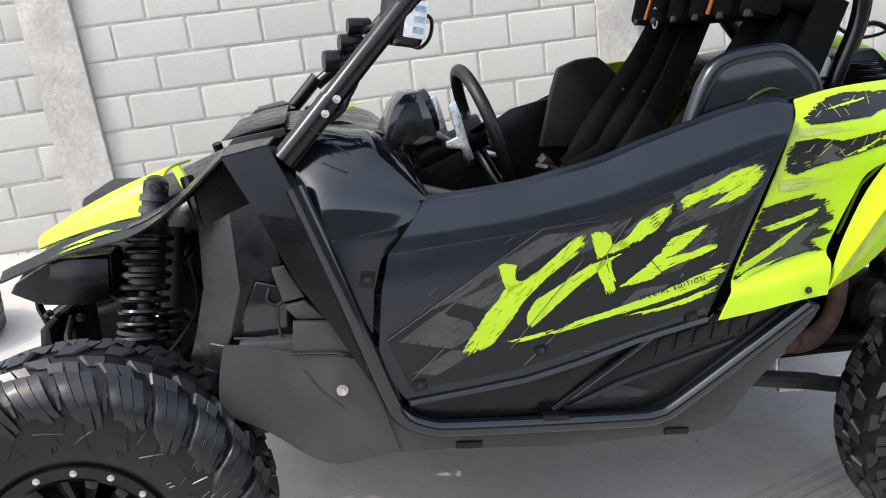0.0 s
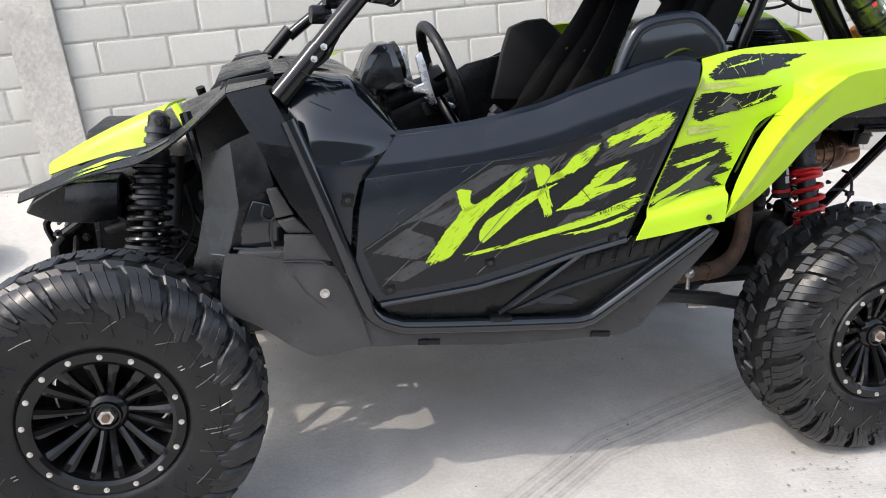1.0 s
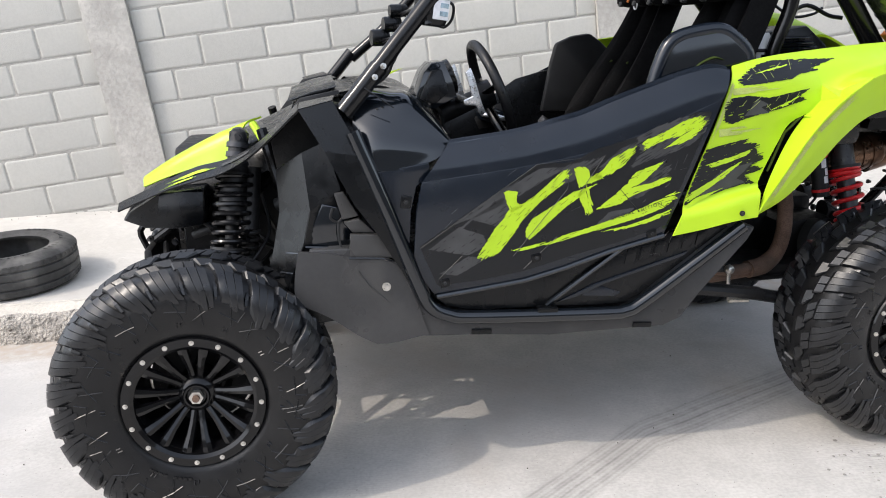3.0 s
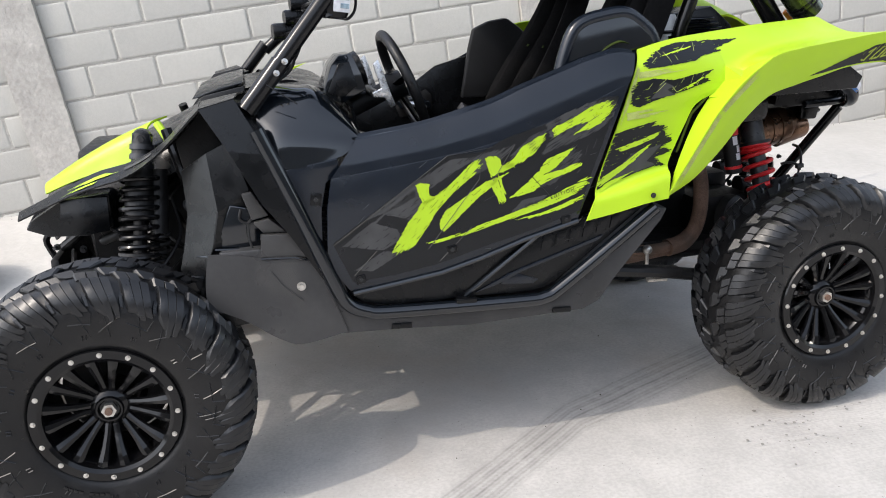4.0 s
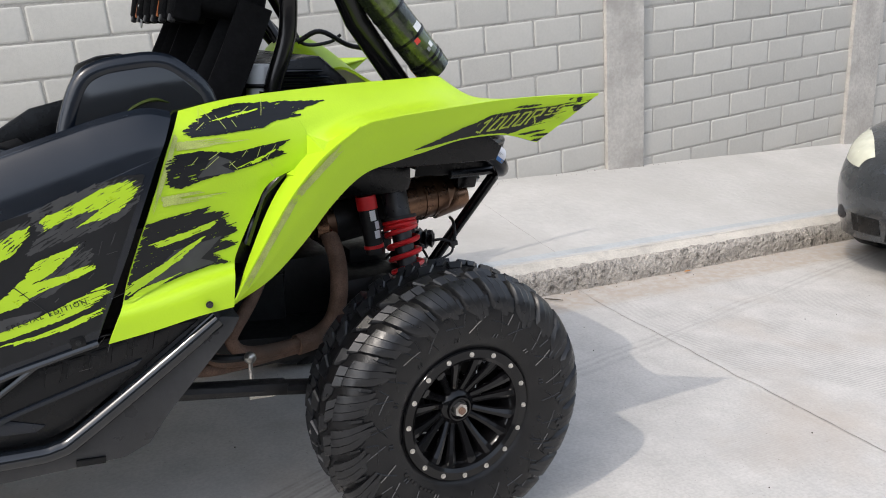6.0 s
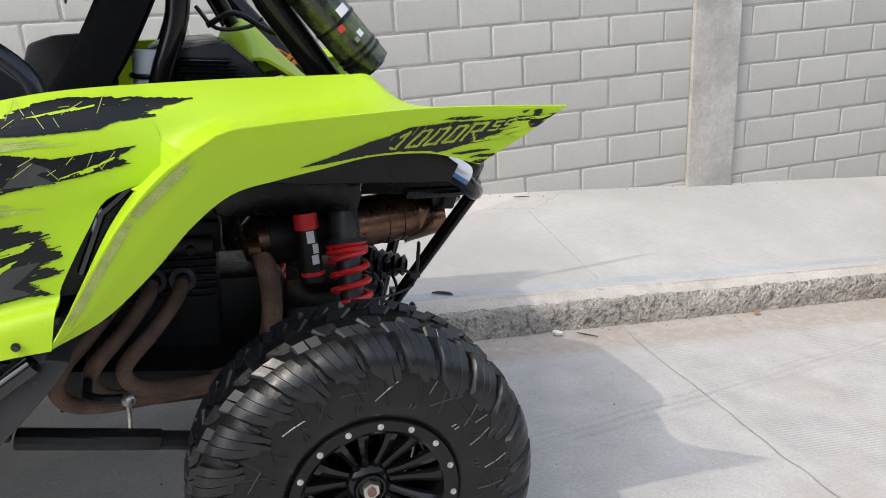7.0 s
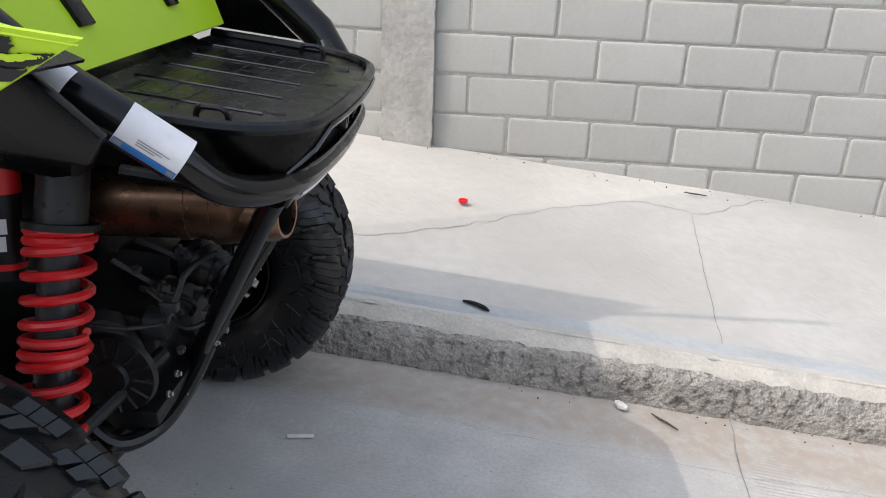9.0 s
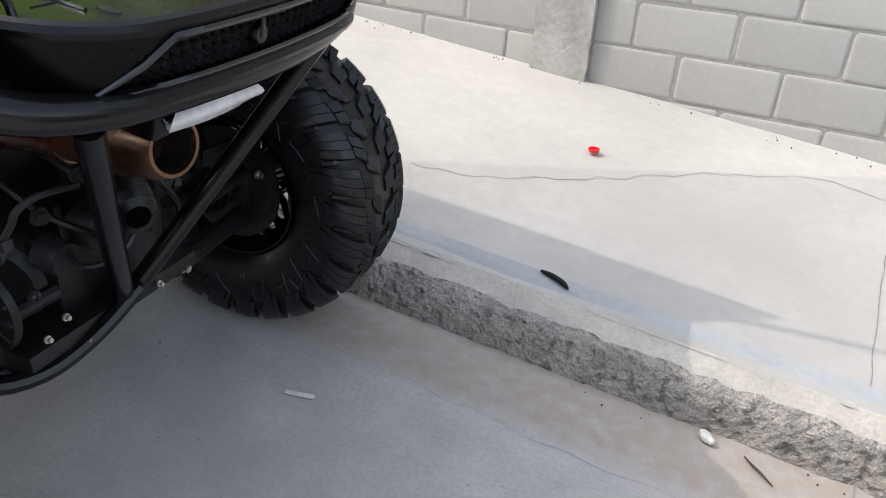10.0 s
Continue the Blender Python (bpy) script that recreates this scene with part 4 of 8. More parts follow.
crack([(1.2, 1.45), (1.49, 1.56), (1.75, 1.72), (1.95, 1.93), (2.2, 2.10), (2.51, 2.33), (2.80, 2.30)], 0.0019, pavement_top, "pavement_crack", "fine wandering crack in the pavement", 0.05, 0.0025)
build_far_side()
build_pillars()
WALL = build_wall()


# ---- the vehicle: its own axes are x to the rear, y to the kerb, z up from the street; the walk's side is at -y ----
fore = Vector((0.9933, 0.0304, -0.1112)).normalized()
upward = Vector((0.1143, 0.0199, 0.9932)).normalized()
across = upward.cross(fore).normalized()
upward = fore.cross(across)
seat_of = Matrix((fore, across, upward)).transposed().to_4x4()
seat_of.translation = Vector((-0.051, -0.773, -0.126)) + across * 0.81
VEHICLE = thing("off_road_buggy", "lime and black two-seat off-road buggy parked beside the kerb", "off-road vehicle", "", seat_of)


def sides(build):
    for s in (-1, 1):
        build(s)


def flip(pts, s):
    """Points given for the walk's side; s = -1 mirrors them to the kerb side."""
    return [(x, s * y, z) for x, y, z in pts]


# wheels ---------------------------------------------------------------
def tyre_lugs(width):
    """Deep mud lugs: curved shoulder lugs cut by two sipes, notched feet between them, staggered crown blocks, and crossing ridges on the side."""
    n = 25
    half = width / 2
    verts, faces = [], []

    def slab(path, near=0.80, far=0.80):
        """path: (angle in steps, across, radius of foot, half size in angle, height); near, far: where the chamfer of either edge begins."""
        first = len(verts)
        for k, (a, w, r, da, tip) in enumerate(path):
            end = 0.55 if k in (0, len(path) - 1) else 1.0
            for f, rr in ((-1.0, r - 0.004), (-0.985, r + tip * (0.72 if near < 0.9 else 0.94) * end), (-near, r + tip * end), (far, r + tip * end), (0.985, r + tip * (0.72 if far < 0.9 else 0.94) * end), (1.0, r - 0.004)):
                t = 2 * math.pi * (a + da * f) / n
                lean = 0.0 if rr < r else math.copysign(0.35 * tip * max(0.0, min(1.0, (0.372 - r) / 0.04)), w)
                verts.append((rr * math.cos(t), w + lean, rr * math.sin(t)))
        for k in range(len(path) - 1):
            p, q = first + 6 * k, first + 6 * k + 6
            for m in range(6):
                faces.append((p + m, p + (m + 1) % 6, q + (m + 1) % 6, q + m))
        faces.append(tuple(first + m for m in range(5, -1, -1)))
        faces.append(tuple(first + 6 * (len(path) - 1) + m for m in range(6)))

    ridges = []
    for k in range(n):
        for s in (-1, 1):
            o = k + (0.5 if s > 0 else 0.0)
            h = s * half
            long = k % 2 == 0
            # broad shoulder lug, cut by two hair-thin sipes, sweeping down the side; every other lug reaches lower
            for i, d in enumerate((-0.252, 0.0, 0.252)):
                low = (0.296 if long else 0.314) + (0.012, 0.0, 0.016)[i]
                slab([(o + d + 0.26, h * 0.58, 0.380, 0.120, 0.019), (o + d + 0.20, h * 0.71, 0.375, 0.121, 0.025), (o + d + 0.10, h * 0.86, 0.362, 0.121, 0.026),
                      (o + d * 0.98 - 0.04, h * 0.97, 0.344, 0.119, 0.022), (o + d * 0.93 - 0.19, h + s * 0.004, 0.327, 0.111, 0.015), (o + d * 0.72 - 0.38, h + s * 0.007, low, 0.070, 0.004)],
                     0.84 if i == 0 else 0.96, 0.84 if i == 2 else 0.96)
            # low notch block in the groove
            slab([(o + 0.50, h * 0.80, 0.366, 0.060, 0.010), (o + 0.46, h * 0.93, 0.350, 0.065, 0.010), (o + 0.38, h + s * 0.001, 0.332, 0.050, 0.006)])
            # crown blocks: slanted, staggered, each cut once
            turn = 0.06 * math.sin(2.3 * k)
            for d in (-0.165, 0.165):
                slab([(o + 0.34 + d + turn, h * 0.57, 0.381, 0.145, 0.018), (o + 0.46 + d, h * 0.45, 0.384, 0.158, 0.023), (o + 0.62 + d - turn, h * 0.32, 0.386, 0.120, 0.020)], 0.72 if d < 0 else 0.95, 0.72 if d > 0 else 0.95)
            slab([(o + 0.84, h * 0.40, 0.385, 0.170, 0.018), (o + 1.00 + turn, h * 0.24, 0.387, 0.280, 0.022), (o + 1.16, h * 0.05, 0.388, 0.190, 0.020)])
            # thin paired ridges on the side wall under every other lug
            if long:
                ridges += [(o - 0.62, 0.309, o + 0.12, 0.258, s), (o - 0.10, 0.305, o - 0.34, 0.246, s), (o + 0.80, 0.318, o + 0.52, 0.262, s), (o + 0.36, 0.284, o + 1.14, 0.292, s), (o + 0.30, 0.318, o + 0.36, 0.284, s), (o + 0.62, 0.252, o + 0.66, 0.240, s), (o + 0.78, 0.252, o + 0.82, 0.240, s)]
    for a0, r0, a1, r1, s in ridges:
        first = len(verts)
        for t in (0, 0.5, 1):
            a = 2 * math.pi * (a0 + (a1 - a0) * t) / n
            r = r0 + (r1 - r0) * t
            w = half + 0.0035 - 0.16 * max(0, 0.283 - r)
            d = Vector((r1 * math.cos(2 * math.pi * a1 / n) - r0 * math.cos(2 * math.pi * a0 / n), r1 * math.sin(2 * math.pi * a1 / n) - r0 * math.sin(2 * math.pi * a0 / n))).normalized()
            for q, up in ((-0.0026, -0.003), (-0.0017, 0.0020), (0.0, 0.0040), (0.0017, 0.0020), (0.0026, -0.003)):
                verts.append((r * math.cos(a) - d.y * q, s * (w + up), r * math.sin(a) + d.x * q))
        for k in range(2):
            p, q = first + 5 * k, first + 5 * k + 5
            for m in range(4):
                faces.append((p + m, p + m + 1, q + m + 1, q + m))
        faces += [tuple(first + m for m in range(5)), tuple(first + 10 + m for m in range(5))]
    me = bpy.data.meshes.new("tmp")
    me.from_pydata(verts, [], faces)
    bm = bmesh.new()
    bm.from_mesh(me)
    bpy.data.meshes.remove(me)
    bmesh.ops.recalc_face_normals(bm, faces=bm.faces)
    return bm


def make_wheel(width):
    h = width / 2
    wheel = new("wheel")
    wheel.parent = VEHICLE
    prof = [(0.196, -h + 0.035), (0.204, -h + 0.018), (0.222, -h + 0.010), (0.250, -h + 0.001), (0.285, -h - 0.005), (0.320, -h - 0.005), (0.354, -h + 0.009), (0.379, -h * 0.78), (0.391, -h * 0.45), (0.394, 0),
            (0.391, h * 0.45), (0.379, h * 0.78), (0.354, h - 0.009), (0.320, h + 0.005), (0.285, h + 0.005), (0.250, h - 0.001), (0.222, h - 0.010), (0.196, h - 0.035)]
    tyre = part("tyre", lathe(prof, 96), RUBBER, wheel, "knobbly black mud tyre", 50)
    part("tread", tyre_lugs(width), TREAD, tyre, "", 25)
    marks = bmesh.new()
    for k in range(9):
        a = radians(238 + 3.4 * k)
        if k != 4:
            marks = join(marks, box((0.236 * math.cos(a), -h + 0.003, 0.236 * math.sin(a)), (0.011, 0.004, 0.008), 0.001, (0, -math.degrees(a) + 90, 0)))
    part("raised_marks", marks, RUBBER, tyre)
    o = -h + 0.022
    barrel = lathe([(0.192, o + 0.01), (0.178, o + 0.012), (0.166, o + 0.03), (0.160, o + 0.09), (0.163, o + 0.20), (0.192, h - 0.03), (0.186, h - 0.03), (0.156, o + 0.20), (0.152, o + 0.095), (0.158, o + 0.028), (0.176, o + 0.006)], 64, None, True)
    rim = part("rim", barrel, RIM, wheel, "gloss black alloy rim")
    ring = lathe([(0.201, o + 0.012), (0.203, o - 0.004), (0.199, o - 0.010), (0.176, o - 0.011), (0.166, o - 0.004), (0.163, o + 0.014)], 80)
    part("bead_ring", ring, RIM, rim)
    arm = bmesh.new()
    for d in (-1, 1):
        pts = [(r * math.cos(d * q), o + yy, r * math.sin(d * q)) for r, q, yy in ((0.048, 0.190, 0.060), (0.082, 0.165, 0.046), (0.120, 0.168, 0.031), (0.150, 0.178, 0.021), (0.174, 0.180, 0.016))]
        arm = join(arm, tube(pts, [0.0095, 0.0092, 0.0110, 0.0145, 0.0160], 8, 3, flat=1.2))
        arm = join(arm, tube([(x, y - 0.008, z) for x, y, z in pts[1:4]], [0.0022, 0.0028, 0.0022], 5, 3))
    first = part("spoke", arm, RIM, rim)
    for k in range(1, 8):
        c = new("spoke", first.data)
        c.parent = rim
        c.rotation_euler = (0, 2 * math.pi * k / 8, 0)
    first = part("ring_bolt", join(bolt((0.187, o - 0.010, 0), 0.0049, (0, -1, 0), 0.005), lathe([(0.0, -0.003), (0.0062, -0.003), (0.0064, 0.001)], 14, pose(0.187, o - 0.010, 0))), STEEL, rim, "small zinc bolt")
    for k in range(1, 16):
        c = new("ring_bolt", first.data)
        c.parent = rim
        c.rotation_euler = (0, 2 * math.pi * k / 16, 0)
    hub = lathe([(0, o + 0.042), (0.026, o + 0.042), (0.031, o + 0.034), (0.036, o + 0.034), (0.039, o + 0.042), (0.050, o + 0.048), (0.060, o + 0.060), (0.064, o + 0.085), (0.062, o + 0.14), (0, o + 0.14)], 48)
    hub = join(hub, *[bar((0.082 * math.cos(a), o + 0.14, 0.082 * math.sin(a)), (0.082 * math.cos(a), o + 0.062, 0.082 * math.sin(a)), 0.0105, seg=6) for a in (0.0, 1.571, 3.142, 4.712)])
    part("hub", hub, RIM, rim)
    nut = tube([(0, o + 0.050, 0), (0, o + 0.026, 0)], 0.0205, 6)
    part("axle_nut", nut, STEEL, rim, "bare steel axle nut")
    part("axle_stub", bar((0, o + 0.032, 0), (0, o + 0.019, 0), 0.0105), RUST, rim, "rusty axle stub")
    return wheel


front = make_wheel(0.262)
slim = Matrix.Diagonal((0.985, 1, 0.985, 1))
front.matrix_basis = pose(-1.151, -0.722, 0.400, 0, 4, 0) @ slim
rear = make_wheel(0.288)
rear.matrix_basis = pose(1.151, -0.710, 0.400, 0, 25, 0) @ slim
for w, x, y, a in ((front, -1.151, 0.660, 31), (rear, 1.158, 0.655, 52)):
    c = copy_thing(w, pose(x, y, 0.388, 0, a, 180) @ slim)
    c.parent = VEHICLE

for x, near, far in ((-1.151, -0.640, 0.56), (1.151, -0.630, 0.55)):
    for y in (near, far):
        disc = part("brake_disc", lathe([(0.05, -0.003), (0.150, -0.003), (0.150, 0.003), (0.05, 0.003)], 48, pose(x, y, 0.40), True), IRON, VEHICLE, "dark steel brake disc")
        part("brake_carrier", lathe([(0, -0.01), (0.056, -0.01), (0.130, -0.004), (0.134, 0.006), (0.056, 0.02), (0, 0.02)], 32, pose(x, y, 0.40)), IRON, disc)
        part("brake_caliper", box((x + (0.10 if x < 0 else -0.10), y, 0.45), (0.075, 0.06, 0.12), 0.014, (0, 30 if x < 0 else -30, 0)), IRON, disc)

# lower body -----------------------------------------------------------
TUB = [(-0.829, 0.690), (-0.800, 0.800), (-0.66, 0.80), (-0.56, 0.72), (-0.50, 0.640), (-0.46, 0.602), (-0.38, 0.572), (-0.25, 0.556), (0.0, 0.538), (0.14, 0.536), (0.19, 0.555), (0.37, 0.677), (0.515, 0.785), (0.56, 0.775),
       (0.537, 0.735), (0.385, 0.570), (0.330, 0.497), (0.271, 0.474), (-0.097, 0.478), (-0.32, 0.500), (-0.50, 0.512), (-0.560, 0.500), (-0.625, 0.497), (-0.662, 0.520), (-0.680, 0.560), (-0.705, 0.615)]
part("floor_pan", prism(TUB, lambda x, z: -0.772 + 0.10 * max(0, -0.62 - x), lambda x, z: 0.772 - 0.10 * max(0, -0.62 - x), 0.008), GREY_PLASTIC, VEHICLE, "dusty dark grey moulded floor pan")


def side_panels(s):
    y = lambda v: s * abs(v)
    # rocker bar round the door opening
    path = [(-0.66, -0.775, 1.13), (-0.575, -0.795, 0.90), (-0.505, -0.800, 0.70), (-0.468, -0.800, 0.618), (-0.41, -0.800, 0.584), (-0.33, -0.800, 0.571), (0.06, -0.800, 0.546), (0.135, -0.800, 0.548), (0.185, -0.800, 0.570), (0.36, -0.800, 0.690), (0.50, -0.800, 0.790)]
    part("rocker_bar", tube(flip(path, -s), 0.0205, 12, 4), GLOSS, VEHICLE)
    # slots in the pan
    for x, z in ((-0.31, 0.512), (0.20, 0.487)):
        part("pan_slot", box((x, s * 0.774, z), (0.062, 0.006, 0.018), 0.003, (0, 5, 0)), PLASTIC, VEHICLE)
    # lower front side panel: one smooth moulding with a seam, a crease and a bolt
    out = lambda x, d: -0.777 + 0.10 * max(0.0, -0.64 - x) - d
    net = [[(-0.832, 0.0, 0.797), (-0.76, 0.001, 0.790), (-0.69, 0.002, 0.777), (-0.60, 0.002, 0.770), (-0.556, 0.001, 0.752)],
           [(-0.846, 0.0, 0.735), (-0.77, 0.004, 0.722), (-0.69, 0.007, 0.705), (-0.60, 0.006, 0.700), (-0.530, 0.003, 0.698)],
           [(-0.852, 0.0, 0.675), (-0.77, 0.003, 0.650), (-0.685, 0.006, 0.630), (-0.60, 0.004, 0.625), (-0.505, 0.002, 0.635)],
           [(-0.845, 0.0, 0.640), (-0.755, 0.000, 0.592), (-0.668, 0.002, 0.528), (-0.60, 0.001, 0.502), (-0.470, 0.000, 0.520)]]
    part("kick_panel", Sheet([flip([(x, out(x, d), z) for x, d, z in r], -s) for r in net], (0, s, 0)).mesh(18, 22, 0.008), GREY_PLASTIC, VEHICLE)
    part("kick_plate", prism([(-0.684, 0.842), (-0.606, 0.836), (-0.560, 0.762), (-0.590, 0.768), (-0.690, 0.776)], s * 0.758, s * 0.7765, 0.003), GREY_PLASTIC, VEHICLE)
    part("kick_panel_seam", tube(flip([(-0.692, -0.779, 0.774), (-0.600, -0.782, 0.767), (-0.556, -0.781, 0.752)], -s), 0.0026, 5), GLOSS, VEHICLE)
    part("kick_panel_crease", tube(flip([(-0.668, -0.7815, 0.735), (-0.640, -0.7840, 0.690), (-0.590, -0.7835, 0.640)], -s), 0.0018, 5), GREY_PLASTIC, VEHICLE)
    part("panel_bolt", bolt((-0.590, s * 0.782, 0.682), 0.0085, (0, s, 0), 0.010), STEEL, VEHICLE, "bright steel bolt head")
    # recess behind the wheel house with a wire latch, and the pale corner plates above it
    part("splash_panel", prism([(-0.812, 0.802), (-0.757, 0.925), (-0.690, 0.905), (-0.672, 0.850), (-0.690, 0.770)], s * 0.700, s * 0.728, 0.004), GLOSS, VEHICLE)
    part("splash_lip", tube(flip([(-0.812, -0.735, 0.803), (-0.75, -0.735, 0.797), (-0.695, -0.740, 0.778)], -s), 0.0045, 6), GLOSS, VEHICLE)
    part("corner_plate", prism([(-0.722, 0.956), (-0.694, 0.960), (-0.655, 0.888), (-0.702, 0.880)], s * 0.735, s * 0.752, 0.004), GREY_PLASTIC, VEHICLE)
    part("corner_plate", prism([(-0.700, 0.874), (-0.656, 0.882), (-0.612, 0.838), (-0.676, 0.842)], s * 0.735, s * 0.760, 0.004), GREY_PLASTIC, VEHICLE)
    part("wire_latch", tube(flip([(-0.728, -0.737, 0.912), (-0.735, -0.738, 0.885), (-0.715, -0.740, 0.872), (-0.698, -0.740, 0.892), (-0.705, -0.738, 0.915)], -s), 0.0040, 6, 4), IRON, VEHICLE)
    part("latch_stem", tube(flip([(-0.714, -0.740, 0.875), (-0.716, -0.742, 0.83), (-0.708, -0.745, 0.785)], -s), 0.0035, 6, 3), ENGINE, VEHICLE)
    for x, z in ((-0.712, 0.782), (-0.748, 0.792)):
        part("latch_bolt", bolt((x, s * 0.744, z), 0.0050, (0, s, 0), 0.006), ENGINE, VEHICLE)
    # folded black flare behind the front wheel
    rows = [flip(r, -s) for r in (
        [(-0.798, -0.715, 1.187), (-0.735, -0.752, 1.076), (-0.665, -0.770, 0.930), (-0.607, -0.772, 0.844), (-0.540, -0.775, 0.715), (-0.500, -0.775, 0.640)],
        [(-0.802, -0.740, 1.191), (-0.739, -0.780, 1.080), (-0.669, -0.800, 0.932), (-0.610, -0.802, 0.846), (-0.540, -0.802, 0.720), (-0.495, -0.802, 0.645)],
        [(-0.708, -0.740, 1.212), (-0.635, -0.790, 1.063), (-0.558, -0.803, 0.876), (-0.512, -0.803, 0.780), (-0.475, -0.803, 0.700), (-0.462, -0.803, 0.635)],
        [(-0.690, -0.710, 1.205), (-0.615, -0.755, 1.055), (-0.540, -0.770, 0.870), (-0.495, -0.775, 0.775), (-0.460, -0.780, 0.695), (-0.450, -0.780, 0.630)])]
    facets(rows, (0, s, 0.2), "front_flare", PLASTIC, VEHICLE, 0.005, "scuffed black plastic flare", 0.002)
    facets([flip([(-0.803, -0.735, 1.193), (-0.708, -0.735, 1.214)], -s), flip([(-0.800, -0.600, 1.200), (-0.700, -0.600, 1.216)], -s), flip([(-0.79, -0.42, 1.182), (-0.66, -0.42, 1.205)], -s)], (0, 0, 1), "flare_top", PLASTIC, VEHICLE, 0.005)
    # folded inner wheel-house wall
    rows = [flip(r, -s) for r in (
        [(-0.885, -0.575, 1.005), (-0.884, -0.600, 0.881), (-0.908, -0.610, 0.780), (-0.935, -0.620, 0.689), (-0.930, -0.640, 0.560)],
        [(-0.805, -0.670, 1.065), (-0.793, -0.722, 0.906), (-0.815, -0.738, 0.815), (-0.868, -0.715, 0.690), (-0.850, -0.720, 0.560)],
        [(-0.735, -0.705, 1.100), (-0.700, -0.722, 0.962), (-0.715, -0.700, 0.850), (-0.740, -0.700, 0.720), (-0.740, -0.705, 0.560)])]
    facets(rows, (0, s, 0.2), "wheel_house", PLASTIC, VEHICLE, 0.006, "", 0.002)
    for x0, z0, x1, z1 in ((-0.842, 0.838, -0.806, 0.845), (-0.868, 0.772, -0.832, 0.782), (-0.890, 0.715, -0.852, 0.722)):
        part("wheel_house_rib", tube(flip([(x0, -0.672, z0), (x1, -0.722, z1)], -s), 0.0035, 6), GLOSS, VEHICLE)
    # cowl side panel in front of the door
    cowl = [(-0.600, 1.018), (-0.455, 1.036), (-0.452, 1.005), (-0.492, 0.97), (-0.510, 0.90), (-0.520, 0.770), (-0.500, 0.690), (-0.520, 0.735)]
    part("cowl_side", prism(cowl, s * 0.790, s * 0.770, 0.003), SATIN, VEHICLE)
    part("cowl_bolt_seat", box((-0.524, s * 0.790, 0.929), (0.030, 0.008, 0.036), 0.003, (0, 10, 0)), PLASTIC, VEHICLE)
    part("cowl_bolt", bolt((-0.524, s * 0.793, 0.929), 0.0045, (0, s, 0), 0.005), ENGINE, VEHICLE)
    # glossy folded shoulder of the dash above it
    rows = [flip(r, -s) for r in (
        [(-0.660, -0.735, 1.10), (-0.652, -0.720, 1.17), (-0.620, -0.640, 1.235), (-0.585, -0.40, 1.205)],
        [(-0.602, -0.788, 1.022), (-0.585, -0.765, 1.120), (-0.545, -0.660, 1.222), (-0.515, -0.40, 1.200)],
        [(-0.455, -0.782, 1.036), (-0.480, -0.762, 1.100), (-0.480, -0.675, 1.205), (-0.450, -0.40, 1.190)],
        [(-0.400, -0.765, 1.062), (-0.385, -0.745, 1.075), (-0.378, -0.690, 1.090), (-0.365, -0.40, 1.100)],
        [(-0.390, -0.745, 1.040), (-0.375, -0.725, 1.040), (-0.365, -0.680, 1.030), (-0.360, -0.40, 1.030)])]
    if s > 0:
        rows = [[(x, y, z - 0.04) for x, y, z in r] for r in rows]
    part("dash_shoulder", Sheet(rows, (0, s, 0.2)).mesh(28, 24, 0.006), GLOSS, VEHICLE, "glossy black dash shoulder", 60)


sides(side_panels)


# doors ------------------------------------------------------------------
DOOR_TOP = [(-0.400, 1.076), (-0.206, 1.097), (-0.075, 1.125), (0.0, 1.143), (0.092, 1.176), (0.227, 1.219), (0.296, 1.240), (0.383, 1.258), (0.440, 1.250)]
DOOR_CREASE = [(-0.478, 0.985), (-0.21, 1.010), (-0.075, 1.028), (0.0, 1.042), (0.092, 1.066), (0.215, 1.104), (0.280, 1.128), (0.350, 1.155), (0.405, 1.175)]
DOOR_LOW = [(-0.455, 0.654), (-0.319, 0.664), (-0.185, 0.679), (-0.065, 0.707), (0.075, 0.748), (0.243, 0.785)]


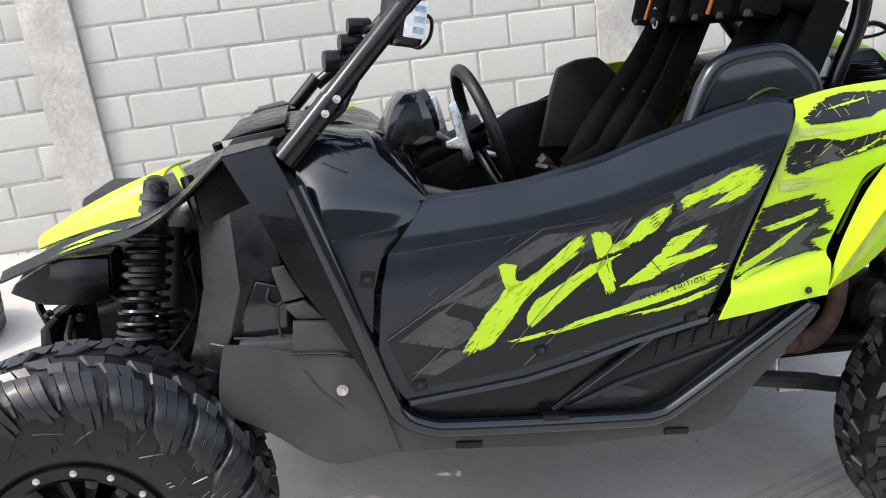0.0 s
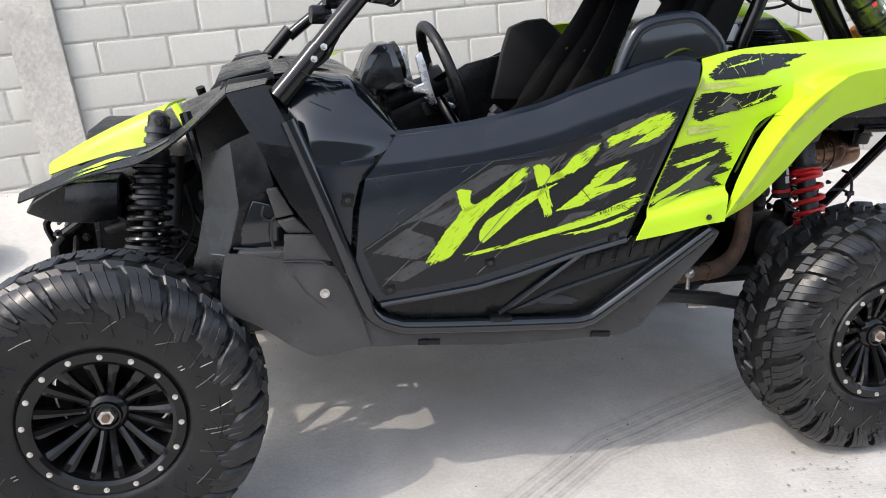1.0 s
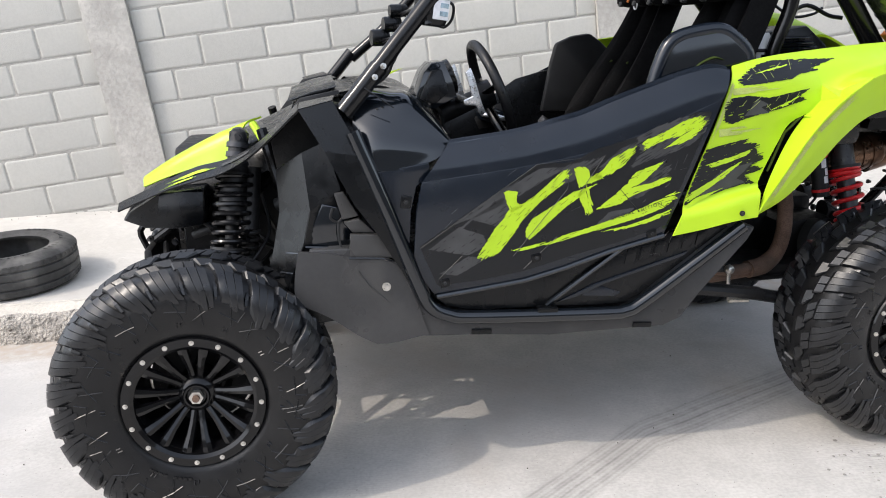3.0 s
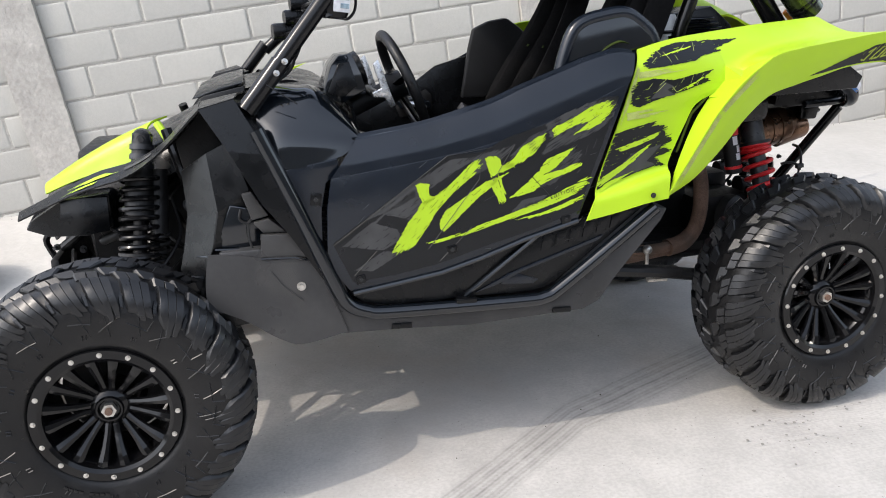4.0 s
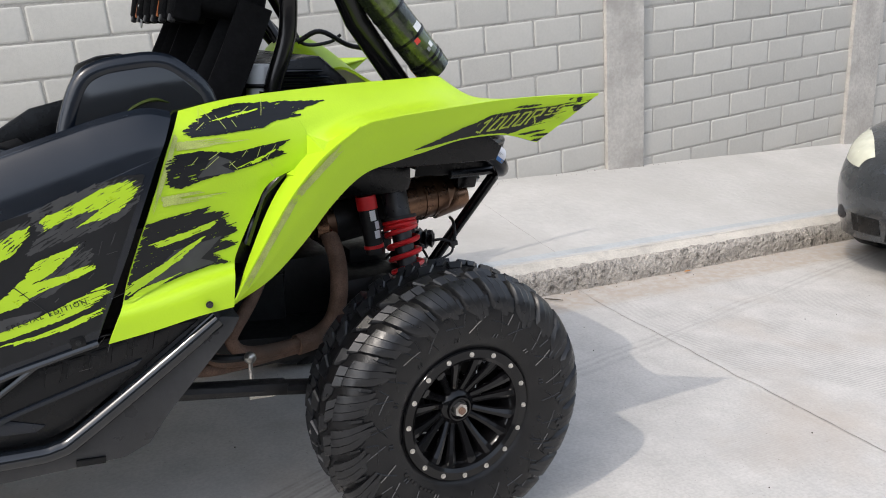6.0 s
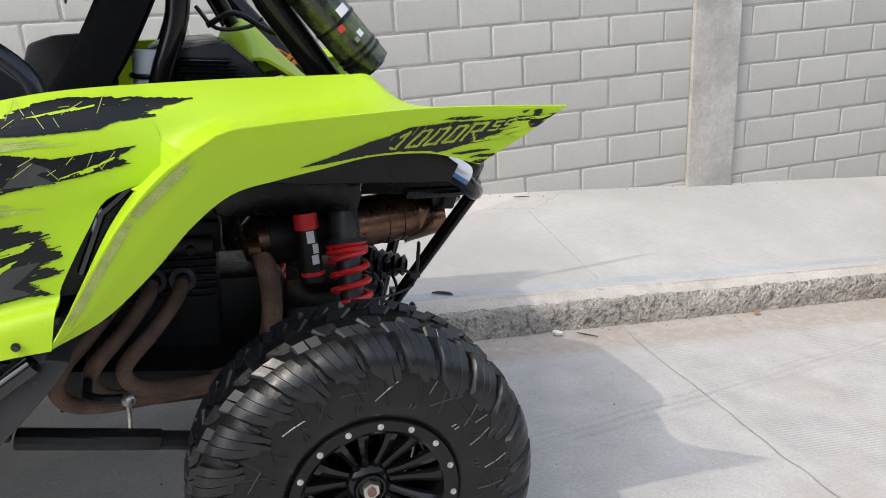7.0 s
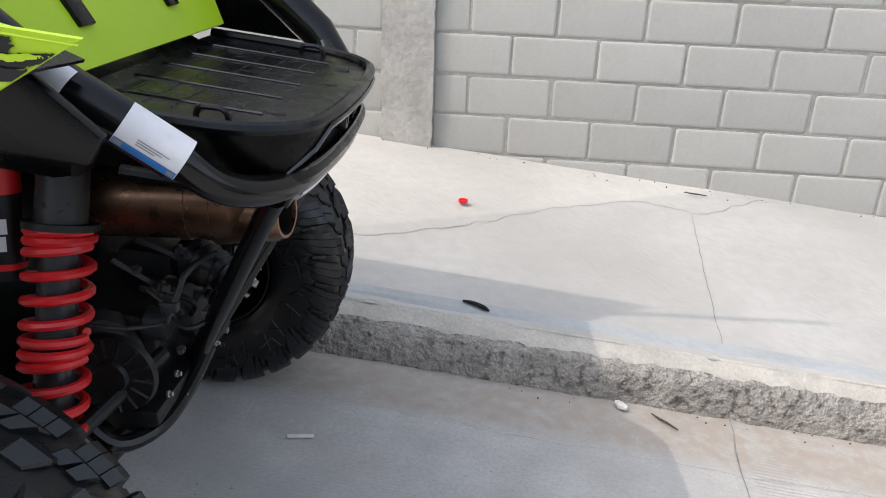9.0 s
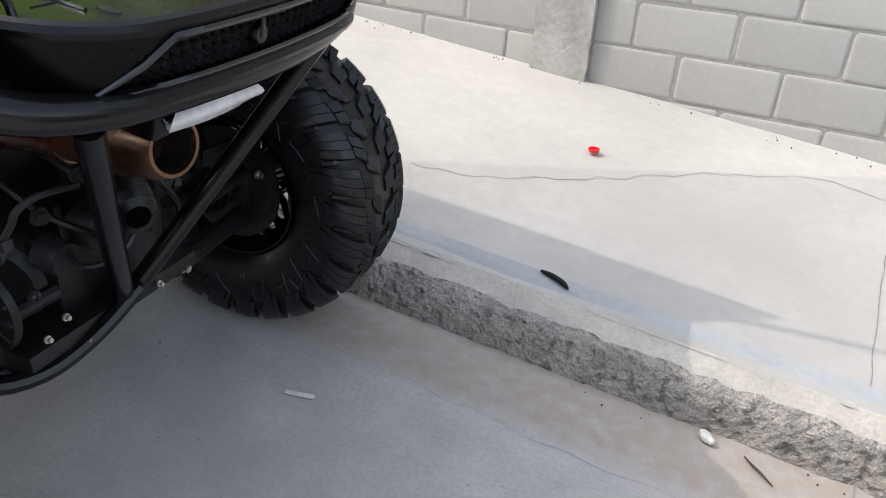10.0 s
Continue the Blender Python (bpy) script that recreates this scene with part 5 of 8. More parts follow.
def make_door(s):
    door = new("door")
    door.parent = VEHICLE
    tagged(door, "satin black door with brush-stroke graphics" if s < 0 else "")
    yl = 0.805
    top = DOOR_TOP if s < 0 else [(x, min(z, max(1.0, 1.03 + 0.45 * x))) for x, z in DOOR_TOP]
    crease = DOOR_CREASE if s < 0 else [(x, min(z, b - 0.03)) for (x, z), (a, b) in zip(DOOR_CREASE, top)]
    lower = [crease[0], (-0.497, 0.90), (-0.509, 0.775), (-0.490, 0.705)] + DOOR_LOW + [(0.322, 0.968)] + crease[::-1][:-1]
    part("lower_skin", prism(lower, s * yl, s * (yl - 0.016), 0.0025), SATIN, door)
    rows = [[(x, s * 0.8045, z) for x, z in crease], [(x * 0.55 + a * 0.45, s * 0.797, z * 0.55 + b * 0.45) for (x, z), (a, b) in zip(crease, top)],
            [(x, s * 0.765, z) for x, z in top], [(x + 0.003, s * 0.745, z + 0.003) for x, z in top], [(x + 0.004, s * 0.725, z - 0.010) for x, z in top], [(x + 0.004, s * 0.722, z - 0.25) for x, z in top]]
    part("upper_skin", Sheet(rows, (0, s, 0.2)).mesh(25, 40, 0.004), SATIN, door)
    # recessed plain panel under the graphics, split by a slanting rib
    under = [(-0.452, 0.640), (-0.420, 0.612), (-0.35, 0.592), (-0.185, 0.584), (-0.122, 0.584), (0.155, 0.772), (0.243, 0.782), (0.075, 0.745), (-0.065, 0.704), (-0.185, 0.676), (-0.319, 0.661), (-0.448, 0.650)]
    part("lower_panel", prism(under, s * 0.792, s * 0.775, 0.003), PLASTIC, door)
    tri = [(-0.108, 0.581), (0.06, 0.570), (0.130, 0.572), (0.180, 0.592), (0.350, 0.712), (0.46, 0.790), (0.26, 0.786), (0.168, 0.772)]
    part("rear_panel", prism(tri, s * 0.788, s * 0.770, 0.003), PLASTIC, door)
    part("panel_ridge", prism([(-0.085, 0.592), (0.030, 0.640), (0.330, 0.722), (0.315, 0.706), (0.07, 0.640), (-0.02, 0.605)], s * 0.795, s * 0.785, 0.002), SATIN, door)
    part("panel_pocket", prism([(-0.005, 0.606), (0.036, 0.640), (0.120, 0.606), (0.10, 0.594)], s * 0.7905, s * 0.786, 0.001), SATIN, door)
    rib = tube([(-0.116, s * 0.792, 0.586), (0.02, s * 0.797, 0.682), (0.160, s * 0.795, 0.776)], 0.0075, 8)
    part("slanting_rib", rib, GLOSS, door)
    edge = tube([(x, s * 0.803, z - 0.005) for x, z in [(-0.447, 0.651)] + DOOR_LOW[1:]], 0.0085, 8)
    part("edge_rib", edge, GLOSS, door)
    part("sill_clip", box((-0.115, s * 0.800, 0.577), (0.062, 0.03, 0.016), 0.003, (0, 4, 0)), PLASTIC, door)
    # raised maker's lettering stands as plain bars
    for k in range(6):
        x = 0.128 + 0.0450 * k
        z = 0.694 + 0.0088 * k
        part("raised_bar", prism([(x, z), (x + 0.032, z + 0.006), (x + 0.041, z + 0.050), (x + 0.009, z + 0.044)], s * 0.7915, s * 0.786, 0.0015), PLASTIC, door)
    for x, z in ((-0.423, 0.686), (-0.150, 0.741), (0.204, 0.789)):
        part("bolt_seat", box((x, s * 0.8065, z), (0.030, 0.006, 0.026), 0.003, (0, -10, 0)), PLASTIC, door)
        part("bolt", bolt((x, s * 0.8085, z), 0.0042, (0, s, 0), 0.004), ENGINE, door)
    if s > 0:
        return
    on_door = lambda d: (lambda x, z: (x, s * (yl + d), z))
    # charcoal field and paler shards under the strokes
    field = [[(-0.492, 0.800), (-0.150, 1.016), (-0.048, 1.017), (0.025, 1.050), (0.157, 1.082), (0.249, 1.115), (0.319, 1.140), (0.372, 1.140), (0.343, 1.062), (0.284, 0.916), (0.248, 0.812), (0.204, 0.798), (0.110, 0.772), (-0.039, 0.740), (-0.183, 0.704), (-0.317, 0.686), (-0.445, 0.680)]]
    dry_paint("graphic_field", field, VINYL, door, on_door(0.0010), 38, 0.001, 0.0, "", 0.003)
    shards = [[[(-0.469, 0.790), (-0.391, 0.840), (-0.250, 0.930), (-0.222, 0.879), (-0.265, 0.843), (-0.338, 0.868), (-0.367, 0.844), (-0.306, 0.821), (-0.297, 0.790), (-0.351, 0.764)]],
              [[(-0.400, 0.855), (-0.240, 0.955), (-0.140, 1.005), (-0.060, 1.005), (-0.133, 0.967), (-0.200, 0.930), (-0.300, 0.885)]],
              [[(-0.440, 0.715), (-0.350, 0.762), (-0.300, 0.750), (-0.385, 0.706)]],
              [[(0.020, 0.820), (0.070, 0.865), (0.150, 0.872), (0.100, 0.835)]]]
    for poly in shards:
        dry_paint("graphic_shard", poly, GRAPHIC, door, on_door(0.0018), 33, 0.003, 0.25, "", 0.002)
    dry_paint("graphic_smear", [[(0.142, 1.076), (0.203, 1.105), (0.280, 1.128), (0.342, 1.138), (0.369, 1.122), (0.353, 1.078), (0.308, 1.046), (0.245, 1.024), (0.183, 1.008), (0.122, 0.985), (0.160, 1.036)]], GRAPHIC, door, on_door(0.0018), 30, 0.016, 0.75, "grey dry-brush smear")
    for poly in ([(-0.150, 0.930), (-0.060, 1.010), (0.060, 1.030), (0.010, 0.990), (-0.050, 0.960)], [(0.02, 0.985), (0.10, 1.050), (0.160, 1.070), (0.09, 1.000)], [(0.120, 0.890), (0.170, 0.905), (0.262, 0.975), (0.230, 1.010), (0.190, 0.985)]):
        dry_paint("graphic_smear", [poly], GRAPHIC, door, on_door(0.0018), 35, 0.020, 0.8)
    # the broad lime strokes, each with its own slant and dryness
    strokes = [([(-0.316, 0.776), (-0.283, 0.824), (-0.250, 0.865), (-0.231, 0.892), (-0.196, 0.901), (-0.158, 0.925), (-0.118, 0.958), (-0.084, 0.987), (-0.060, 0.998), (-0.054, 0.972), (-0.088, 0.944), (-0.132, 0.914), (-0.171, 0.879), (-0.194, 0.854), (-0.226, 0.808), (-0.260, 0.767), (-0.290, 0.753), (-0.327, 0.752)], 44, 0.016, 0.22),
               ([(-0.246, 0.942), (-0.234, 0.947), (-0.206, 0.942), (-0.209, 0.926), (-0.208, 0.909), (-0.190, 0.903), (-0.224, 0.880), (-0.237, 0.907)], -58, 0.004, 0.0),
               ([(-0.184, 0.807), (-0.181, 0.833), (-0.164, 0.859), (-0.125, 0.880), (-0.081, 0.908), (-0.040, 0.931), (-0.005, 0.940), (0.035, 0.952), (-0.005, 0.930), (-0.024, 0.913), (-0.073, 0.880), (-0.118, 0.842), (-0.150, 0.814), (-0.170, 0.799)], 36, 0.005, 0.12),
               ([(-0.030, 0.925), (0.003, 0.942), (0.008, 0.921), (0.018, 0.890), (0.017, 0.865), (-0.003, 0.860), (-0.009, 0.882), (-0.018, 0.898)], -72, 0.012, 0.25),
               ([(-0.042, 0.996), (-0.032, 1.002), (-0.007, 1.001), (0.004, 0.991), (0.008, 0.972), (0.041, 0.978), (0.047, 0.966), (0.018, 0.956), (-0.026, 0.942), (-0.029, 0.957)], -60, 0.004, 0.0),
               ([(0.005, 0.969), (0.042, 0.987), (0.073, 1.022), (0.110, 1.040), (0.146, 1.054), (0.133, 1.026), (0.108, 0.997), (0.070, 0.975), (0.033, 0.962)], 37, 0.014, 0.42),
               ([(0.169, 1.040), (0.163, 1.064), (0.201, 1.078), (0.241, 1.095), (0.279, 1.115), (0.320, 1.127), (0.346, 1.126), (0.354, 1.109), (0.337, 1.085), (0.311, 1.065), (0.277, 1.052), (0.233, 1.043), (0.261, 1.061), (0.277, 1.074), (0.247, 1.071), (0.208, 1.057)], 28, 0.012, 0.26),
               ([(0.027, 0.874), (0.080, 0.911), (0.119, 0.944), (0.143, 0.975), (0.182, 0.989), (0.231, 1.004), (0.215, 0.988), (0.180, 0.956), (0.149, 0.936), (0.195, 0.942), (0.226, 0.954), (0.260, 0.960), (0.254, 0.948), (0.217, 0.932), (0.178, 0.922), (0.135, 0.907), (0.101, 0.885), (0.063, 0.878)], 22, 0.006, 0.12),
               ([(-0.144, 0.777), (-0.108, 0.789), (-0.065, 0.805), (-0.006, 0.818), (0.053, 0.834), (0.114, 0.851), (0.191, 0.878), (0.250, 0.903), (0.276, 0.913), (0.270, 0.890), (0.238, 0.866), (0.174, 0.844), (0.113, 0.829), (0.052, 0.815), (-0.008, 0.804), (-0.081, 0.785), (-0.123, 0.777)], 16, 0.022, 0.16),
               ([(-0.226, 0.771), (-0.178, 0.778), (-0.120, 0.788), (-0.151, 0.774), (-0.193, 0.766)], 14, 0.014, 0.4),
               ([(0.036, 0.806), (0.127, 0.819), (0.189, 0.836), (0.260, 0.862), (0.256, 0.846), (0.189, 0.823), (0.111, 0.809)], 15, 0.025, 0.35)]
    for outline, lean, rag, dry in strokes:
        dry_paint("brush_stroke", [outline], LIME_VINYL, door, on_door(0.0026), lean, rag * 1.5 + 0.002, dry * 1.35 + 0.10, "lime dry-brush stroke", 0.0012)
    for a, b in (((-0.491, 0.795), (-0.150, 1.016)), ((-0.150, 1.016), (-0.02, 1.027)), ((-0.220, 0.752), (-0.060, 0.940)), ((-0.060, 0.940), (-0.050, 1.000)), ((-0.44, 0.70), (-0.37, 0.765)), ((-0.19, 0.71), (-0.09, 0.80)), ((-0.02, 0.93), (0.05, 1.03)), ((0.10, 0.93), (0.16, 0.86))):
        part("pin_line", tube([(a[0], s * (yl + 0.003), a[1]), (b[0], s * (yl + 0.003), b[1])], 0.0009, 4), ENGINE, door)
    ang = math.degrees(math.atan2(0.043, 0.184))
    lettering("SPECIAL EDITION", 0.0180, VINYL, door, Matrix.Translation((0.153, s * (yl + 0.0032), 0.8610)) @ pose(0, 0, 0, 90, -ang, 0) @ Matrix.Diagonal((0.86, 0.85, 1, 1)), "lettering", 0.0, "", 0.0003, 1.35)
    for _ in range(30):
        x, z = random.uniform(-0.42, 0.36), random.uniform(0.70, 1.0)
        l, a = random.uniform(0.005, 0.035), random.gauss(0.8, 0.5)
        part("scratch", tube([(x, s * (yl + 0.0042), z), (x + l * math.cos(a), s * (yl + 0.0042), z + l * math.sin(a))], 0.0004, 3), GREY_PLASTIC, door)


sides(make_door)
pull = part("door_pull", tube([(0.002, 0.618, 0.997), (0.010, 0.600, 1.000), (0.052, 0.598, 0.993), (0.096, 0.600, 0.979), (0.104, 0.618, 0.973)], [0.008, 0.011, 0.012, 0.011, 0.008], 10, 4), ALLOY, VEHICLE, "pale grey inner door pull")
part("pull_surround", prism([(-0.02, 1.012), (0.05, 1.030), (0.130, 0.998), (0.136, 0.962), (0.06, 0.952), (-0.01, 0.975)], 0.616, 0.690, 0.006), GLOSS, pull)



# rear fenders -----------------------------------------------------------
def make_fender(s):
    fender = new("rear_fender")
    fender.parent = VEHICLE
    tagged(fender, "lime plastic rear fender with torn black graphics")
    f = lambda r: flip(r, -s)
    # side between the door and the vent
    front = Sheet([f(r) for r in (
        [(0.462, -0.735, 1.262), (0.442, -0.775, 1.225), (0.418, -0.790, 1.170), (0.398, -0.794, 1.115), (0.372, -0.798, 1.050), (0.345, -0.799, 0.985), (0.318, -0.800, 0.915), (0.302, -0.800, 0.862), (0.288, -0.822, 0.838), (0.262, -0.826, 0.782)],
        [(0.545, -0.718, 1.278), (0.530, -0.765, 1.235), (0.515, -0.782, 1.178), (0.500, -0.786, 1.120), (0.462, -0.788, 1.058), (0.430, -0.789, 0.995), (0.400, -0.790, 0.920), (0.388, -0.791, 0.878), (0.378, -0.818, 0.852), (0.362, -0.826, 0.796)],
        [(0.630, -0.702, 1.288), (0.628, -0.752, 1.240), (0.625, -0.768, 1.182), (0.612, -0.773, 1.126), (0.552, -0.776, 1.070), (0.518, -0.778, 1.010), (0.480, -0.780, 0.930), (0.468, -0.782, 0.894), (0.460, -0.814, 0.872), (0.452, -0.825, 0.812)],
        [(0.720, -0.682, 1.294), (0.732, -0.732, 1.243), (0.750, -0.752, 1.190), (0.742, -0.760, 1.134), (0.650, -0.764, 1.092), (0.612, -0.766, 1.035), (0.560, -0.772, 0.935), (0.552, -0.776, 0.905), (0.545, -0.806, 0.886), (0.535, -0.818, 0.819)])], (0, s, 0.3))
    panel = part("side", front.mesh(18, 40, 0.005), LIME, fender)
    # upper deck behind it, with the valley inside the flare's crest
    deck = Sheet([f(r) for r in (
        [(0.718, -0.682, 1.294), (0.732, -0.732, 1.243), (0.752, -0.755, 1.188), (0.790, -0.800, 1.158)],
        [(0.850, -0.660, 1.302), (0.850, -0.715, 1.262), (0.847, -0.755, 1.224), (0.846, -0.845, 1.220)],
        [(0.940, -0.640, 1.306), (0.940, -0.700, 1.268), (0.935, -0.750, 1.240), (0.930, -0.846, 1.238)],
        [(1.040, -0.620, 1.309), (1.040, -0.685, 1.272), (1.035, -0.745, 1.250), (1.030, -0.845, 1.249)],
        [(1.130, -0.602, 1.312), (1.140, -0.672, 1.278), (1.135, -0.745, 1.260), (1.130, -0.842, 1.259)],
        [(1.190, -0.600, 1.309), (1.210, -0.680, 1.272), (1.220, -0.750, 1.264), (1.230, -0.840, 1.266)],
        [(1.240, -0.622, 1.252), (1.275, -0.700, 1.254), (1.300, -0.760, 1.260), (1.330, -0.840, 1.270)],
        [(1.330, -0.680, 1.250), (1.370, -0.740, 1.256), (1.400, -0.785, 1.262), (1.430, -0.840, 1.272)],
        [(1.505, -0.810, 1.264), (1.520, -0.818, 1.267), (1.532, -0.828, 1.270), (1.545, -0.838, 1.272)])], (0, s, 0.3))
    upper = part("upper_deck", deck.mesh(42, 18, 0.005), LIME, fender)
    facets([f([(0.748, -0.752, 1.196), (0.742, -0.760, 1.134), (0.690, -0.763, 1.108)]), f([(0.800, -0.802, 1.176), (0.768, -0.836, 1.156), (0.722, -0.834, 1.106)])], (0, s, 0.3), "vent_hood", LIME, fender, 0.004)
    crest = [(0.533, -0.812, 0.820), (0.596, -0.826, 0.930), (0.672, -0.838, 1.056), (0.752, -0.846, 1.150), (0.846, -0.850, 1.219), (0.930, -0.850, 1.237), (1.030, -0.848, 1.248), (1.130, -0.846, 1.258), (1.237, -0.844, 1.267), (1.385, -0.842, 1.272), (1.548, -0.840, 1.273)]
    low = [(0.540, -0.800, 0.818), (0.630, -0.800, 0.868), (0.716, -0.803, 0.950), (0.790, -0.806, 1.036), (0.868, -0.808, 1.100), (0.955, -0.810, 1.126), (1.040, -0.812, 1.146), (1.137, -0.812, 1.168), (1.240, -0.812, 1.174), (1.300, -0.808, 1.166), (1.372, -0.804, 1.146)]
    mid = [(a[0] * 0.5 + b[0] * 0.5, a[1] * 0.5 + b[1] * 0.5 - 0.003, a[2] * 0.5 + b[2] * 0.5) for a, b in zip(crest, low)]
    turn = [(a[0] + 0.012, -0.775, a[2] + 0.004) for a in low]
    flare = Sheet([f(crest), f(mid), f(low), f(turn)], (0, s, 0.3), True)
    hull = part("flare", flare.mesh(24, 60, 0.004), LIME, fender)
    skin = Sheet([f(crest), f(mid), f(low)], (0, s, 0.3), True)
    inner = [(0.540, -0.806, 0.828), (0.592, -0.772, 0.930), (0.660, -0.758, 1.056), (0.738, -0.758, 1.146), (0.846, -0.78, 1.215)]
    part("flare_return", Sheet([f(inner), f([(a[0] - 0.002, a[1], a[2] + 0.002) for a in crest[:5]])], (0, s, 0.3)).mesh(4, 30, 0.003), LIME, fender)
    part("vent_backing", prism([(0.545, 0.90), (0.575, 0.98), (0.60, 1.05), (0.63, 1.11), (0.78, 1.17), (0.74, 1.10), (0.66, 0.98), (0.60, 0.90)], s * 0.742, s * 0.735), PLASTIC, fender)
    part("vent_blade", tube(f([(0.590, -0.752, 0.945), (0.635, -0.752, 1.06), (0.70, -0.752, 1.12)]), 0.008, 6), GLOSS, fender)
    # black liner under the flare
    lin = [[(a[0], -0.79, a[2] + 0.004) for a in low], [(a[0], -0.66, a[2] + 0.035) for a in low], [(a[0], -0.50, a[2] + 0.03) for a in low]]
    part("liner", Sheet([f(r) for r in lin], (0, s, 0.3)).mesh(12, 40, 0.004), PLASTIC, fender)
    part("fender_bolt", bolt((0.479, s * 0.824, 0.836), 0.0055, (0, s, 0), 0.006), SHOCK_GREY, fender)
    for x, z in ((0.495, 1.258),):
        part("push_rivet", lathe([(0, -0.002), (0.004, -0.0015), (0.0058, 0.002)], 12, pose(x, s * (0.735 if x < 0.6 else 0.70 - 0.16 * (x - 0.86)) , z, 25 * s, 0, 0)), PLASTIC, fender)
    if s > 0:
        fender.location = (0.028, 0.0, 0.036)
        return
    on_flare = lambda d: (lambda p: skin.at(*skin.find(p.x, p.y), d))
    on_front = lambda d: (lambda p: front.at(*front.find(p.x, p.y), d))
    torn = [([(0.462, 1.222), (0.499, 1.247), (0.545, 1.264), (0.594, 1.273), (0.659, 1.273), (0.736, 1.272), (0.814, 1.271), (0.759, 1.257), (0.727, 1.248), (0.744, 1.240), (0.674, 1.232), (0.641, 1.219), (0.575, 1.213), (0.520, 1.209), (0.476, 1.208)], 7, 0.022, 0.10),
            ([(0.416, 1.108), (0.422, 1.164), (0.445, 1.174), (0.497, 1.178), (0.568, 1.169), (0.633, 1.178), (0.708, 1.190), (0.670, 1.169), (0.690, 1.156), (0.652, 1.147), (0.605, 1.135), (0.550, 1.125), (0.496, 1.114), (0.443, 1.099)], 10, 0.022, 0.10),
            ([(0.300, 0.866), (0.312, 0.908), (0.334, 0.955), (0.352, 1.007), (0.364, 1.029), (0.425, 1.041), (0.504, 1.052), (0.492, 1.038), (0.535, 1.038), (0.540, 1.009), (0.571, 0.989), (0.522, 0.971), (0.571, 0.957), (0.503, 0.942), (0.530, 0.920), (0.549, 0.916), (0.494, 0.912), (0.439, 0.902), (0.370, 0.883), (0.320, 0.868)], 14, 0.024, 0.12)]
    for outline, lean, rag, dry in torn:
        side, top = upon(panel, s, 0.0014), upon(upper, s, 0.0014)
        dry_paint("torn_graphic", [outline], VINYL, fender, lambda x, z: side(x, z) or top(x, z), lean, rag, dry, "torn black graphic")
    for poly in ([(0.482, 1.120), (0.523, 1.168), (0.564, 1.150), (0.535, 1.143), (0.568, 1.125)], [(0.335, 0.893), (0.423, 0.963), (0.531, 0.981), (0.476, 0.934), (0.508, 0.920), (0.387, 0.893)]):
        dry_paint("graphic_shard", [poly], GRAPHIC, fender, upon(panel, s, 0.0021), 25, 0.002, 0.0, "", 0.002)
    splash = [([(0.290, 0.877), (0.328, 0.906), (0.395, 0.937), (0.445, 0.968), (0.497, 0.989), (0.466, 0.966), (0.428, 0.938), (0.377, 0.909), (0.327, 0.881)], 30, 0.020, 0.45),
              ([(0.371, 0.984), (0.429, 0.998), (0.523, 1.020), (0.505, 1.003), (0.446, 0.987), (0.387, 0.973)], 14, 0.020, 0.55),
              ([(0.300, 0.859), (0.343, 0.887), (0.427, 0.908), (0.377, 0.885), (0.323, 0.862)], 18, 0.016, 0.45),
              ([(0.500, 1.235), (0.60, 1.256), (0.66, 1.262), (0.60, 1.250)], 12, 0.016, 0.5), ([(0.56, 1.130), (0.64, 1.158), (0.68, 1.176), (0.62, 1.142)], 20, 0.014, 0.5)]
    for outline, lean, rag, dry in splash:
        dry_paint("lime_splash", [outline], LIME_VINYL, fender, upon(panel, s, 0.0028), lean, rag, dry)
    # hair-thin scratches through the film
    for _ in range(16):
        x, z, a, l = random.uniform(0.47, 0.66), random.choice((1.14, 1.24)) + random.uniform(-0.02, 0.02), random.uniform(0.5, 2.4), random.uniform(0.015, 0.05)
        dry_paint("scratch", ribbon([(x, z), (x + l * math.cos(a), z + l * math.sin(a))], 0.0011), SCUFF, fender, upon(panel, s, 0.0030), math.degrees(a), 0.001, 0.0, "", 0.0011, 0.0)
    tail = [(0.994, 1.150), (1.049, 1.169), (1.132, 1.200), (1.169, 1.212), (1.209, 1.229), (1.264, 1.235), (1.300, 1.240), (1.353, 1.242), (1.404, 1.245), (1.445, 1.251), (1.491, 1.253), (1.532, 1.259), (1.508, 1.245), (1.467, 1.234), (1.447, 1.216), (1.406, 1.205), (1.366, 1.197), (1.326, 1.190), (1.296, 1.180), (1.272, 1.174), (1.258, 1.179), (1.189, 1.178), (1.132, 1.172), (1.058, 1.159)]
    dry_paint("tail_graphic", [tail], VINYL, fender, upon(hull, s, 0.0014), 10, 0.010, 0.0, "black graphic band", 0.0011)
    for poly in ([(1.342, 1.162), (1.367, 1.170), (1.419, 1.172), (1.394, 1.164)], [(1.343, 1.152), (1.368, 1.158), (1.404, 1.158), (1.384, 1.150)], [(1.306, 1.172), (1.357, 1.181), (1.395, 1.180), (1.327, 1.169)], [(1.444, 1.260), (1.462, 1.265), (1.455, 1.256)], [(1.470, 1.251), (1.477, 1.265), (1.493, 1.267), (1.485, 1.246)], [(1.27, 1.243), (1.30, 1.250), (1.37, 1.252), (1.33, 1.244)]):
        dry_paint("tail_graphic", [poly], VINYL, fender, upon(hull, s, 0.0014), 10, 0.016, 0.35, "", 0.0010)
